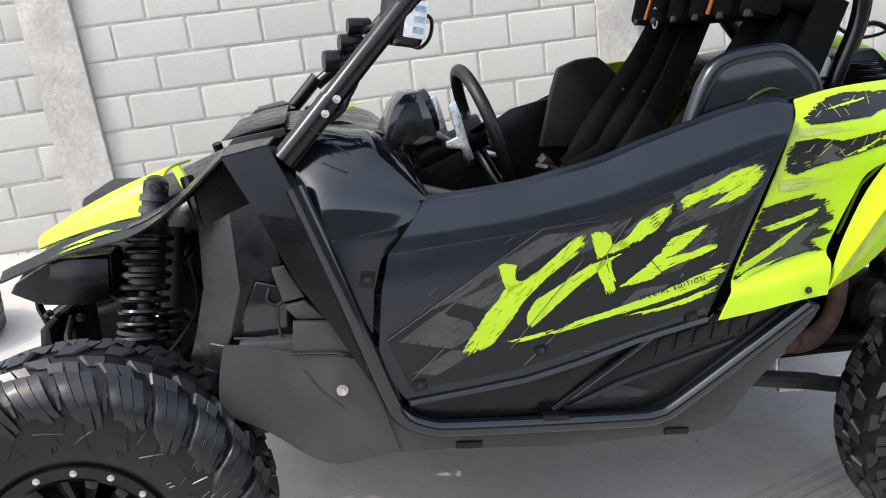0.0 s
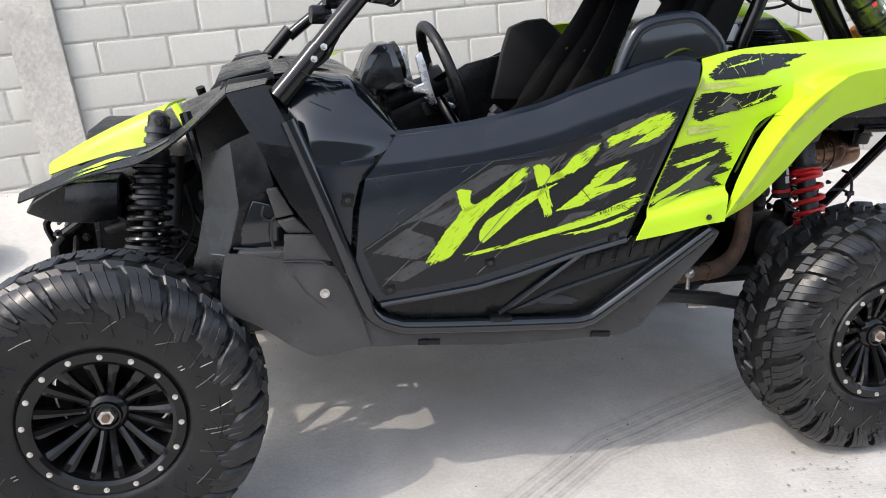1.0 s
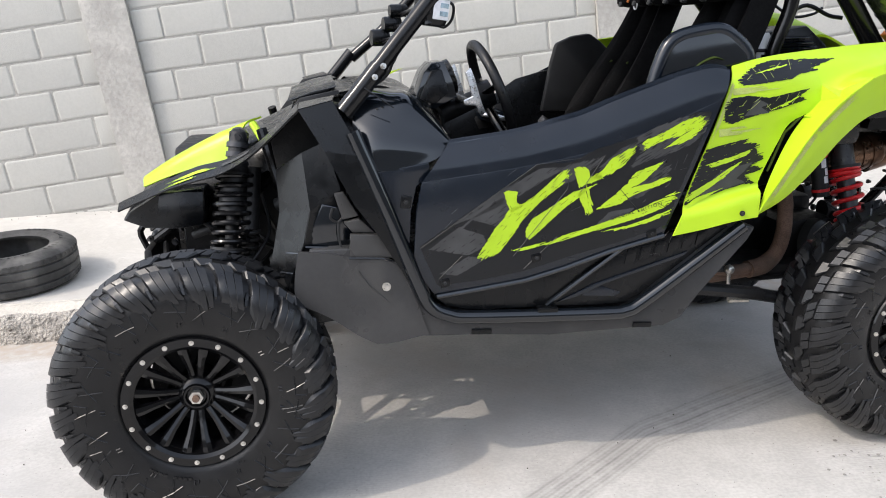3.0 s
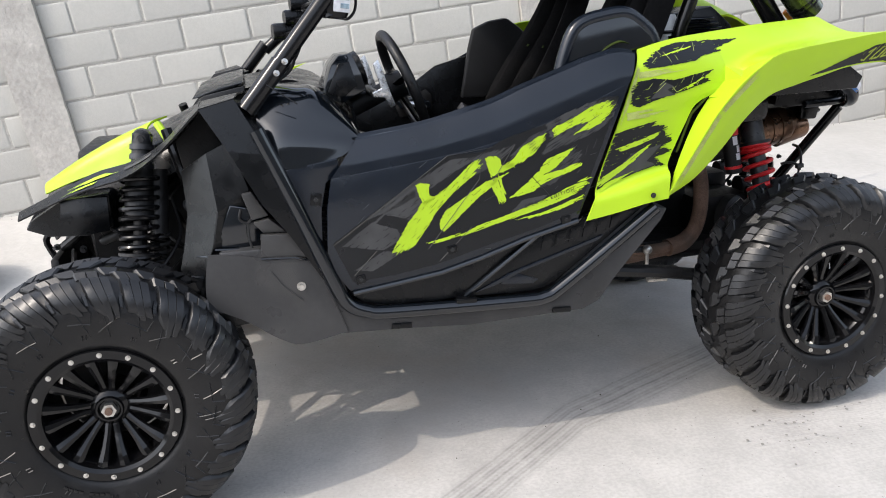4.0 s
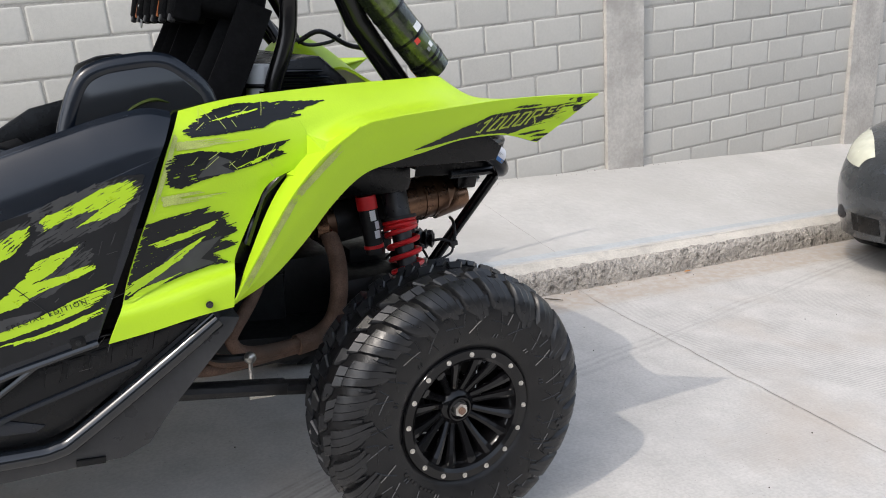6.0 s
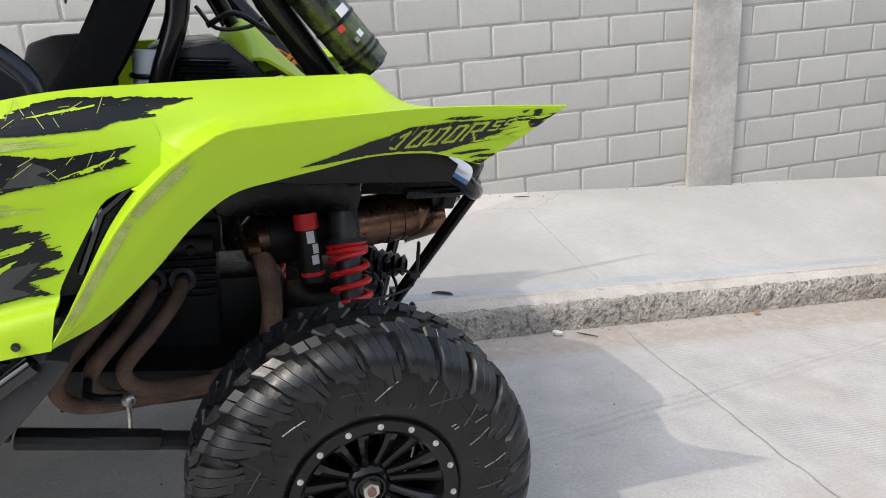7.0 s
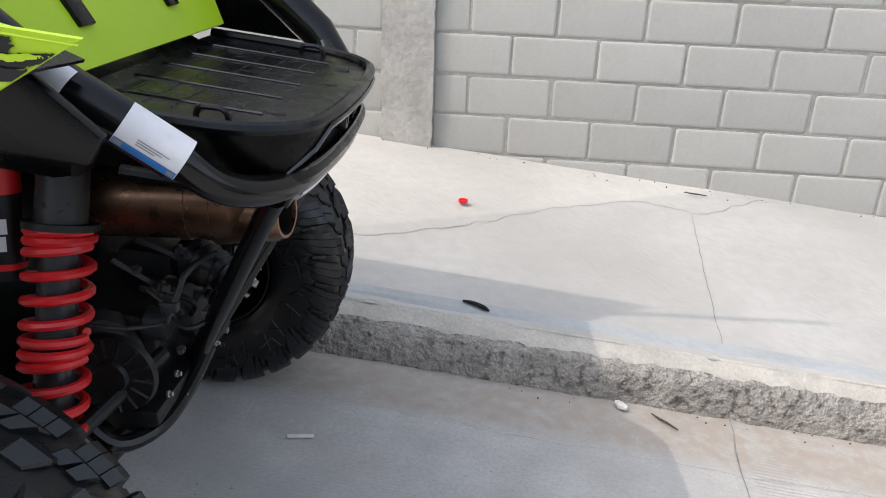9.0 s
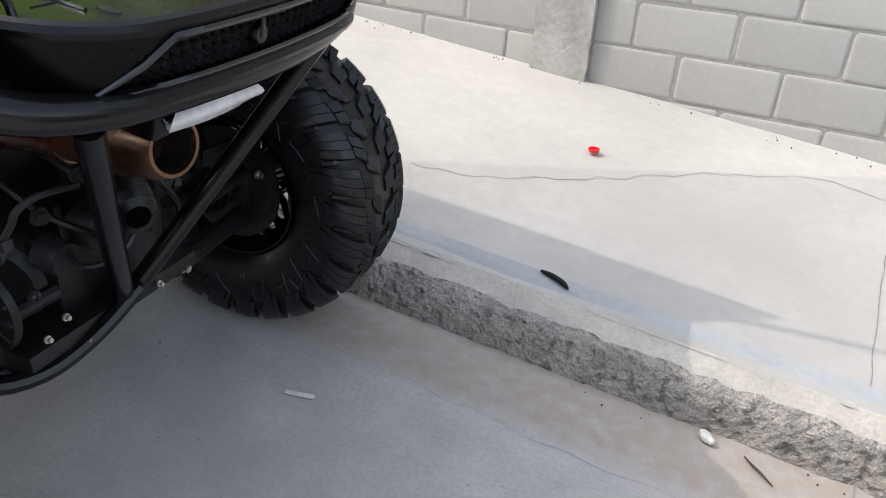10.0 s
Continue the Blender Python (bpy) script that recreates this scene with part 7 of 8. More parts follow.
# far side inner door with its release lever
part("inner_door", prism([(-0.40, 0.985), (-0.05, 1.010), (0.06, 1.07), (0.18, 1.148), (0.30, 1.178), (0.43, 1.20), (0.42, 0.70), (-0.42, 0.66)], 0.70, 0.715, 0.006), PLASTIC, VEHICLE)
part("lever_recess", prism([(-0.02, 0.975), (0.02, 1.015), (0.13, 1.045), (0.155, 1.02), (0.155, 0.94), (0.0, 0.925)], 0.694, 0.700, 0.002), IRON, VEHICLE)
part("door_lever", tube([(0.005, 0.685, 0.978), (0.10, 0.680, 0.986), (0.125, 0.690, 0.990)], [0.012, 0.014, 0.010], 10, flat=0.7), SHOCK_GREY, VEHICLE, "grey plastic door lever")
part("centre_console", prism([(-0.40, 0.62), (-0.36, 1.0), (-0.22, 0.96), (0.22, 0.86), (0.30, 0.62)], -0.085, 0.085, 0.02), PLASTIC, VEHICLE)
part("cabin_floor", box((-0.05, 0, 0.60), (0.95, 1.42, 0.03)), PLASTIC, VEHICLE)
part("firewall", box((0.665, 0, 1.02), (0.03, 1.16, 0.50), 0.01, (0, 14, 0)), PLASTIC, VEHICLE)
part("front_firewall", box((-0.66, 0, 0.85), (0.04, 1.26, 0.62), 0.01), PLASTIC, VEHICLE)

# cage -----------------------------------------------------------------


def cage(s):
    f = lambda r: flip(r, -s)
    lower = part("cage_socket", tube(f([(-0.680, -0.728, 1.178), (-0.640, -0.722, 1.222), (-0.575, -0.712, 1.296)]), 0.0265, 16), TUBE, VEHICLE)
    lag = 0.0 if s < 0 else 0.068
    part("cage_bar", tube(f([(-0.600 + 0.3 * lag, -0.716, 1.268), (-0.47 + lag, -0.695, 1.415), (-0.30 + lag, -0.660, 1.60), (-0.12, -0.62, 1.74), (0.05, -0.60, 1.79), (0.55, -0.60, 1.80), (0.74, -0.60, 1.77), (0.82, -0.595, 1.66)]), 0.0235, 16, 4), TUBE, VEHICLE, "glossy black cage tube")
    part("cage_clamp_bolt", bolt(f([(-0.590, -0.738, 1.270)])[0], 0.0055, (0.3, s, 0.3), 0.010), STEEL, lower)
    part("cage_clamp_bolt", bolt(f([(-0.565, -0.734, 1.298)])[0], 0.0055, (0.3, s, 0.3), 0.010), STEEL, lower)
    part("cage_post", tube(f([(0.745, -0.47, 1.18), (0.752, -0.47, 1.285), (0.795, -0.48, 1.42), (0.800, -0.50, 1.56), (0.80, -0.58, 1.70)]), 0.0235, 16, 4), TUBE, VEHICLE)
    part("cage_foot", join(bar(f([(0.745, -0.47, 1.20)])[0], f([(0.75, -0.47, 1.275)])[0], 0.034), bolt(f([(0.745, -0.505, 1.25)])[0], 0.009, (0, s, 0), 0.012)), TUBE, VEHICLE)
    if s < 0:
        part("rear_brace", tube([(0.84, -0.56, 1.72), (0.985, -0.49, 1.460), (1.12, -0.476, 1.285), (1.20, -0.475, 1.208), (1.275, -0.472, 1.156), (1.335, -0.470, 1.124), (1.405, -0.468, 1.092), (1.465, -0.449, 1.053)], 0.033, 20), TUBE, VEHICLE, "thick black rear brace tube")
    else:
        part("rear_brace", tube([(0.84, 0.56, 1.72), (0.985, 0.50, 1.47), (1.159, 0.475, 1.272), (1.301, 0.472, 1.200), (1.442, 0.465, 1.100), (1.500, 0.435, 1.045)], [0.033, 0.034, 0.042, 0.045, 0.043, 0.036], 20), TUBE, VEHICLE, "thick black rear brace tube")
    part("inner_brace", tube(f([(0.80, -0.20, 1.60), (0.90, -0.12, 1.47), (0.96, -0.08, 1.36), (1.00, -0.08, 1.25)]), 0.018, 12), TUBE, VEHICLE)


sides(cage)
for x, z in ((0.05, 1.79), (0.74, 1.77)):
    part("cage_cross", bar((x, -0.60, z), (x, 0.60, z), 0.022), TUBE, VEHICLE)
# out of view; added to shade the cabin and close the gap in the street shadow
part("roof_panel", Sheet([[(x, y, z - 0.03 * (y / 0.6) ** 2) for y in (-0.72, -0.3, 0, 0.3, 0.68)] for x, z in ((-0.06, 1.800), (0.2, 1.828), (0.5, 1.832), (0.78, 1.805))]).mesh(10, 10, 0.012), PLASTIC, VEHICLE, "unseen black roof panel on the cage, added for its shade")
whip = part("whip_antenna", tube([(0.83, 0.57, 1.60), (1.00, 0.575, 1.90), (1.18, 0.58, 2.16), (1.335, 0.58, 2.365)], [0.014, 0.014, 0.014, 0.013], 8, 3), TUBE, VEHICLE, "thin black whip antenna")
part("whip_base", bar((0.80, 0.57, 1.55), (0.84, 0.572, 1.62), 0.016), TUBE, whip)
part("wiring", tube([(-0.63, -0.70, 1.225), (-0.55, -0.665, 1.27), (-0.52, -0.67, 1.34), (-0.47, -0.70, 1.42), (-0.40, -0.68, 1.50)], 0.005, 6, 5), RUBBER, VEHICLE)
part("wiring", tube([(-0.60, -0.69, 1.245), (-0.535, -0.655, 1.295), (-0.500, -0.655, 1.36), (-0.47, -0.68, 1.41)], 0.004, 6, 5), RUBBER, VEHICLE)
part("wire_loop", tube([(-0.372, -0.62, 1.470), (-0.346, -0.62, 1.455), (-0.350, -0.62, 1.418), (-0.372, -0.62, 1.396), (-0.395, -0.62, 1.402)], 0.0045, 6, 5), RUBBER, VEHICLE)
part("antenna_stub", tube([(-0.62, -0.765, 1.245), (-0.545, -0.78, 1.190)], 0.0018, 5), RUBBER, VEHICLE)
# square work lamp on the bar
lm = Matrix.Translation((-0.415, -0.655, 1.452)) @ Euler((radians(4), radians(8), radians(24))).to_matrix().to_4x4()
lamp = part("work_lamp", box((0, 0, 0), (0.075, 0.085, 0.105), 0.016), PLASTIC, VEHICLE, "square black work lamp with clear lens")
lamp.matrix_basis = lm
part("lamp_lens", box((0.008, -0.041, 0.006), (0.052, 0.008, 0.078), 0.003), LENS, lamp, "clear lens")
for k in range(3):
    part("led", box((0.016, -0.0455, -0.016 + 0.022 * k), (0.026, 0.003, 0.013), 0.001), LED, lamp)
part("lamp_bracket", tube([(-0.43, -0.69, 1.405), (-0.44, -0.68, 1.46)], 0.014, 8), TUBE, VEHICLE)
for x, z, r in ((-0.556, 1.372, 0.024), (-0.520, 1.408, 0.022), (-0.500, 1.445, 0.018)):
    pod = part("small_pod_lamp", lathe([(0, -0.026), (r * 0.9, -0.026), (r, -0.020), (r, 0.006), (r * 0.8, 0.010), (r * 0.8, 0.026), (0, 0.028)], 24, pose(x, -0.58, z, 0, 0, -80)), PLASTIC, VEHICLE, "small round ribbed pod lamp")
    part("pod_fins", join(*[lathe([(r * 0.8, -0.002 + 0.007 * i), (r * 1.0, -0.002 + 0.007 * i), (r * 1.0, 0.001 + 0.007 * i), (r * 0.8, 0.001 + 0.007 * i)], 20, pose(x, -0.58, z, 0, 0, -80)) for i in range(4)]), PLASTIC, pod)
    part("pod_stem", bar((x + 0.01, -0.60, z - 0.01), (x + 0.04, -0.68, z + 0.0), 0.008), TUBE, pod)

# gear bag behind the seats ----------------------------------------------
bag = finish("gear_bag", box((0.66, -0.08, 1.545), (0.20, 0.80, 0.17), 0.035, (0, 12, 0), 3), CLOTH)
bag.matrix_world = seat_of
tagged(bag, "black gear bag with orange straps hung behind the seats", "bag")
for k in range(6):
    y = -0.43 + 0.140 * k
    part("bag_pouch", box((0.555, y, 1.515), (0.07, 0.105, 0.13), 0.018, (0, 12, 0)), CLOTH, bag)
    part("bag_clip", box((0.520, y, 1.470), (0.016, 0.032, 0.040), 0.005, (0, 20, 0)), SHOCK_GREY, bag)
for y in (0.20, -0.22):
    part("bag_strap", box((0.524, y, 1.500), (0.006, 0.018, 0.07), 0.002, (6, 14, 0)), ORANGE, bag, "orange strap")
part("bag_ring", tube([(0.518, 0.13 + 0.02 * math.cos(a), 1.470 + 0.032 * math.sin(a)) for a in np.linspace(0, 2 * math.pi, 21)[:-1]], 0.003, 6, closed=True), WHITE, bag)

# engine cover, bottle and canister -----------------------------------------
cover = part("engine_cover", prism([(0.70, 1.20), (0.715, 1.325), (0.76, 1.348), (0.905, 1.366), (0.985, 1.298), (1.00, 1.20)], -0.42, 0.30, 0.012), PLASTIC, VEHICLE, "black louvred engine cover")
for k in range(5):
    part("louvre", box((0.870 - 0.006 * k, -0.425, 1.262 + 0.016 * k), (0.20 - 0.020 * k, 0.02, 0.006), 0.002, (18, 0, 0)), GLOSS, cover)
part("centre_cover", Sheet([[(x, w * k, z - drop * k * k) for k in (-1, -0.5, 0, 0.5, 0.95)] for x, z, w, drop in ((0.90, 1.345, 0.30, 0.10), (0.93, 1.400, 0.36, 0.09), (0.979, 1.413, 0.40, 0.08), (1.05, 1.345, 0.42, 0.05), (1.116, 1.278, 0.42, 0.02), (1.19, 1.192, 0.41, 0.0), (1.255, 1.105, 0.36, 0.0))]).mesh(22, 16, 0.008), LIME, VEHICLE, "lime plastic cover with two dark slots")
for y in (-0.20, 0.14):
    part("cover_slot", prism([(1.172, 1.228), (1.186, 1.212), (1.226, 1.160), (1.205, 1.150)], y - 0.022, y + 0.022, 0.003), PLASTIC, VEHICLE)
part("overflow_bottle", lathe([(0, -0.06), (0.05, -0.06), (0.058, -0.05), (0.058, 0.05), (0.05, 0.06), (0, 0.06)], 24, pose(0.730, -0.42, 1.285, 90, 0, 0) @ Matrix.Diagonal((0.6, 1, 0.6, 1))), WHITE, VEHICLE, "white plastic overflow bottle")
part("bottle_strap", tube([(0.730 + 0.037 * math.cos(a), -0.42 + 0.037 * math.sin(a), 1.290) for a in np.linspace(0, 2 * math.pi, 25)[:-1]], 0.006, 6, closed=True), IRON, VEHICLE)
a, b = Vector((0.955, -0.530, 1.605)), Vector((1.205, -0.525, 1.326))
can = finish("fire_canister", join(bar(a, b, 0.0500, seg=28), bar(a.lerp(b, 0.988), a.lerp(b, 1.02), 0.046, 0.038, 28)), CAMO)
can.matrix_world = seat_of
tagged(can, "camouflage-printed canister strapped to the rear brace", "canister")
for t in (0.42, 0.66, 0.86, 0.90):
    part("canister_band", bar(a.lerp(b, t), a.lerp(b, t + 0.018), 0.0520, seg=28), TUBE, can)
d = (b - a).normalized()
out = Vector((0.25, -0.95, 0.2))
out = (out - d * out.dot(d)).normalized()
sidew = d.cross(out)


def on_can(t0, t1, a0, a1, name, mat, r=0.0507):
    bm = bmesh.new()
    n = 8
    rows = [[bm.verts.new(a.lerp(b, t) + (out * math.cos(w) + sidew * math.sin(w)) * r) for w in np.linspace(a0, a1, n)] for t in (t0, t1)]
    for i in range(n - 1):
        bm.faces.new((rows[0][i], rows[0][i + 1], rows[1][i + 1], rows[1][i]))
    part(name, bm, mat, can)


on_can(0.68, 0.72, 0.25, 0.55, "print_patch", REDPRINT)
on_can(0.60, 0.655, -0.5, 0.1, "print_patch", LABEL)
on_can(0.77, 0.81, -0.30, -0.02, "print_patch", LABEL)
on_can(0.79, 0.82, 0.05, 0.25, "print_patch", PRINT)
part("canister_tail", box((1.20, -0.44, 1.318), (0.05, 0.03, 0.03), 0.006, (0, 45, 0)), ORANGE, can, "orange strap end")
part("hose", tube([(0.86, -0.36, 1.40), (0.92, -0.38, 1.43), (0.99, -0.40, 1.395), (1.03, -0.42, 1.385)], 0.007, 8, 5), RUBBER, VEHICLE)
part("hose", tube([(0.84, -0.30, 1.44), (0.88, -0.36, 1.395), (0.95, -0.37, 1.40), (0.985, -0.37, 1.42)], 0.005, 8, 5), RUBBER, VEHICLE)

wrap = part("orange_wrap", join(*[tube([(1.150 + 0.02 * i + 0.046 * math.cos(a) * 0.72, 0.475 + 0.050 * math.sin(a), 1.284 - 0.012 * i + 0.046 * math.cos(a) * 0.72 + 0.006 * math.sin(2 * a + i)) for a in np.linspace(0, 2 * math.pi, 21)[:-1]], 0.009, 8, closed=True, flat=0.5) for i in range(2)]), ORANGE, VEHICLE, "orange strap wrapped round the brace")
part("strap_end", tube([(1.150, 0.430, 1.300), (1.110, 0.400, 1.318), (1.095, 0.375, 1.290)], [0.012, 0.014, 0.010], 8, 4, flat=0.4), ORANGE, wrap)

# cargo deck and tail ----------------------------------------------------
HW, ZD = 0.365, 1.072
deck_out = [(1.22, -HW), (1.44, -HW), (1.53, -HW + 0.02), (1.59, -HW + 0.075), (1.615, -HW + 0.16), (1.625, 0), (1.615, HW - 0.16), (1.59, HW - 0.075), (1.53, HW - 0.02), (1.44, HW), (1.22, HW)]


def flat_ring(outline, z0, z1, grow=0.0, top=True):
    bm = bmesh.new()
    lo = [bm.verts.new((x - grow, y * (1 - grow), z0)) for x, y in outline]
    hi = [bm.verts.new((x, y, z1)) for x, y in outline]
    n = len(outline)
    for i in range(n):
        bm.faces.new((lo[i], lo[(i + 1) % n], hi[(i + 1) % n], hi[i]))
    if top:
        bm.faces.new(hi)
    bm.faces.new(lo[::-1])
    bmesh.ops.recalc_face_normals(bm, faces=bm.faces)
    return bm


deck = part("cargo_deck", flat_ring(deck_out, ZD - 0.02, ZD), PLASTIC, VEHICLE, "black ribbed plastic cargo deck")
part("deck_lip", tube([(x, y, ZD + 0.004) for x, y in deck_out], 0.011, 8, 6), PLASTIC, deck)
for y in (-0.24, -0.12, 0.0, 0.12, 0.24):
    part("deck_rib", bar((1.26, y, ZD + 0.001), (1.52, y, ZD + 0.001), 0.0026, seg=6), GLOSS, deck)
for x in steps(1.30, 1.48, 4):
    part("deck_groove", bar((x, -0.28, ZD + 0.0005), (x, 0.28, ZD + 0.0003), 0.0010, seg=4), PLASTIC, deck)
for _ in range(26):
    x, y, l, a = random.uniform(1.27, 1.56), random.uniform(-0.30, 0.28), random.uniform(0.008, 0.030), random.gauss(0.2, 0.4)
    part("deck_scratch", bar((x, y, ZD + 0.0002), (x + l * math.cos(a), y + l * math.sin(a), ZD + 0.0002), 0.0006, seg=3), GREY_PLASTIC, deck)
for x, y in ((1.33, -0.22), (1.42, -0.05), (1.535, -0.22), (1.56, -0.30), (1.56, 0.05), (1.555, 0.20), (1.33, 0.20)):
    part("deck_slot", lathe([(0, 0.001), (0.013, 0.001), (0.015, -0.003)], 16, pose(x, y, ZD + 0.001, 90, 0, 0) @ Matrix.Diagonal((1.3, 1, 0.6, 1))), IRON, deck)
for y in (-HW + 0.05, HW - 0.05):
    part("tie_hoop", tube([(1.440, y, ZD - 0.005), (1.444, y, ZD + 0.014), (1.458, y, ZD + 0.019), (1.484, y, ZD + 0.017), (1.494, y, ZD - 0.005)], 0.0050, 8, 4), TUBE, deck, "small black tie-down hoop")
# skirt under the lip, open at the back for the mesh
rim_line = catmull([(x, y, 0) for x, y in deck_out], 10)
levels = steps(0, 1, 10)
skirt_z = lambda t: ZD + 0.006 - 0.090 * t
opening = lambda t: 0.19 + 0.12 * t
skirt = bmesh.new()
cols = []
for p in rim_line:
    cols.append([skirt.verts.new((p.x + 0.008 - 0.024 * t ** 1.4 * (p.x - 1.2) / 0.4, p.y * (1.012 - 0.045 * t ** 1.4), skirt_z(t))) for t in levels])
for a, b in zip(cols, cols[1:]):
    for k in range(10):
        y, t = 0.5 * (a[k].co.y + b[k].co.y), levels[k] + 0.05
        if not (a[k].co.x > 1.5 and 0.16 < t < 0.90 and abs(y) < opening(t)):
            skirt.faces.new((a[k], b[k], b[k + 1], a[k + 1]))
bmesh.ops.solidify(skirt, geom=list(skirt.faces), thickness=0.005)
part("deck_skirt", skirt, PLASTIC, deck, "deep black plastic skirt open at the back")
back = lambda y, t: (float(np.interp(abs(y), [abs(q.y) for q in rim_line[len(rim_line) // 2:]], [q.x for q in rim_line[len(rim_line) // 2:]])) + 0.010 - 0.024 * t ** 1.4, y * (1.012 - 0.045 * t ** 1.4), skirt_z(t))
part("opening_trim", tube([back(y, t) for y, t in [(-opening(0.9), 0.9), (-opening(0.5), 0.5), (-opening(0.16), 0.16)] + [(y, 0.16) for y in steps(-0.16, 0.16, 8)] + [(opening(0.16), 0.16), (opening(0.5), 0.5), (opening(0.9), 0.9)] + [(y, 0.9) for y in steps(0.26, -0.26, 12)]], 0.0055, 8, closed=True), GLOSS, deck)
# honeycomb mesh set back in the opening
mesh_bm = bmesh.new()
cell = 0.0108
for i in range(-19, 20):
    for j in range(0, 5):
        y = i * cell * 1.732 + (cell * 0.866 if j % 2 else 0)
        z = ZD - 0.074 + j * cell * 1.5
        t = (ZD + 0.006 - z) / 0.090
        if abs(y) > opening(t) + 0.01:
            continue
        x = back(y, t)[0] - 0.022
        rings = [[mesh_bm.verts.new((x + d, y + cell * q * math.cos(math.pi / 6 + k * math.pi / 3), z + cell * q * math.sin(math.pi / 6 + k * math.pi / 3))) for k in range(6)] for q, d in ((1.0, 0.0), (0.90, 0.004), (0.80, 0.0), (0.80, -0.008))]
        for a, b in zip(rings, rings[1:]):
            for k in range(6):
                mesh_bm.faces.new((a[k], a[(k + 1) % 6], b[(k + 1) % 6], b[k]))
part("tail_mesh", mesh_bm, SHOCK_GREY, VEHICLE, "black honeycomb grille", 0)
part("grille_boss", join(lathe([(0, -0.006), (0.013, -0.005), (0.016, 0.0), (0.016, 0.012), (0, 0.012)], 20, pose(back(-0.03, 0.5)[0] - 0.012, -0.03, ZD - 0.045, 0, 0, 90)), box((back(-0.03, 0.5)[0] - 0.008, -0.03, ZD - 0.030), (0.006, 0.010, 0.04), 0.002)), PLASTIC, VEHICLE)
part("tail_box", prism([(1.30, ZD - 0.022), (1.50, ZD - 0.022), (1.48, ZD - 0.10), (1.32, ZD - 0.10)], -0.30, 0.30, 0.004), IRON, VEHICLE)
# ledge under the skirt, then the fat tube that hugs it
hug = [(p.x - 0.012, p.y * 0.985, ZD - 0.086) for p in rim_line[6:-6:4]]
part("skirt_ledge", tube(hug, 0.013, 10), PLASTIC, VEHICLE)
part("rear_bumper", tube([(1.405, -0.468, 1.092), (1.462, -0.449, 1.053), (1.510, -0.412, 1.008), (1.550, -0.345, 0.984), (1.578, -0.25, 0.975), (1.592, -0.12, 0.972), (1.596, 0.0, 0.971), (1.592, 0.12, 0.973), (1.574, 0.25, 0.982), (1.542, 0.335, 1.004), (1.50, 0.385, 1.042), (1.470, 0.43, 1.075)], 0.0245, 16, 5), TUBE, VEHICLE, "thick black rear bumper tube")



def rear_label(p0, p1, r, a0, a1, name, mat, lift=0.0):
    """A film wrapped round the brace tube between p0 and p1."""
    p0, p1 = Vector(p0), Vector(p1)
    d = (p1 - p0).normalized()
    o = Vector((0.70, -0.70, 0.35))
    o = (o - d * o.dot(d)).normalized()
    w = d.cross(o)
    bm = bmesh.new()
    rows = [[bm.verts.new(p0.lerp(p1, t) + (o * math.cos(q) + w * math.sin(q)) * (r + lift)) for q in np.linspace(a0, a1, 12)] for t in np.linspace(0, 1, 6)]
    for i in range(5):
        for j in range(11):
            bm.faces.new((rows[i][j], rows[i][j + 1], rows[i + 1][j + 1], rows[i + 1][j]))
    return part(name, bm, mat, VEHICLE)


la, lb = (1.400, -0.4680, 1.094), (1.474, -0.4460, 1.047)
lc = lambda t: tuple(Vector(la).lerp(Vector(lb), t))
tagged(rear_label(la, lb, 0.0345, -0.95, 1.15, "brace_label", LABEL), "white label with a blue edge wrapped on the brace")
rear_label(lc(0.01), lc(0.99), 0.0345, 0.80, 1.15, "label_stripe", BLUE, 0.0006)
rear_label(lc(0.02), lc(0.16), 0.0345, 0.84, 1.08, "label_roundel", PRINT, 0.0012)
rear_label(lc(0.86), lc(0.97), 0.0345, 0.86, 1.06, "label_roundel", PRINT, 0.0012)
for k in range(3):
    rear_label(lc(0.30), lc(0.80 - 0.1 * k), 0.0345, 0.42 + 0.10 * k, 0.46 + 0.10 * k, "label_line", PRINT, 0.0008)
tagged(rear_label((1.275, -0.472, 1.156), (1.335, -0.470, 1.124), 0.0345, -0.6, 1.2, "brace_label", LABEL), "torn white label on the brace")

# tail lamp and its bracket
part("tail_lamp", Sheet([[(1.565, -0.135, 0.945), (1.576, -0.09, 0.955), (1.580, -0.04, 0.955), (1.576, 0.000, 0.945)], [(1.578, -0.168, 0.926), (1.590, -0.10, 0.930), (1.594, -0.03, 0.930), (1.590, 0.024, 0.922)], [(1.565, -0.158, 0.905), (1.576, -0.10, 0.906), (1.580, -0.04, 0.908), (1.576, 0.000, 0.908)]]).mesh(8, 14, 0.02), LENS, VEHICLE, "clear white tail lamp lens")
part("lamp_housing", prism([(1.48, 0.895), (1.555, 0.892), (1.570, 0.958), (1.48, 0.965)], -0.18, 0.045, 0.008), PLASTIC, VEHICLE)

# rear running gear ------------------------------------------------------
muffler_a, muffler_b = Vector((0.97, -0.165, 0.822)), Vector((1.44, -0.105, 0.868))
muf = part("muffler", join(bar(muffler_a, muffler_b, 0.074, seg=32), bar(muffler_a.lerp(muffler_b, -0.06), muffler_a, 0.05, 0.074, 32), bar(muffler_b, muffler_b.lerp(muffler_a, -0.10), 0.074, 0.058, 32)), BRONZE, VEHICLE, "heat-tinted bronze muffler")
spout = pose(1.485, -0.112, 0.855, -8, 0, 82)
part("tail_pipe", lathe([(0.038, -0.052), (0.0395, -0.058), (0.045, -0.058), (0.051, -0.046), (0.061, 0.02), (0.068, 0.07), (0.040, 0.07), (0.038, 0.02)], 36, spout, True), BRONZE, muf, "")
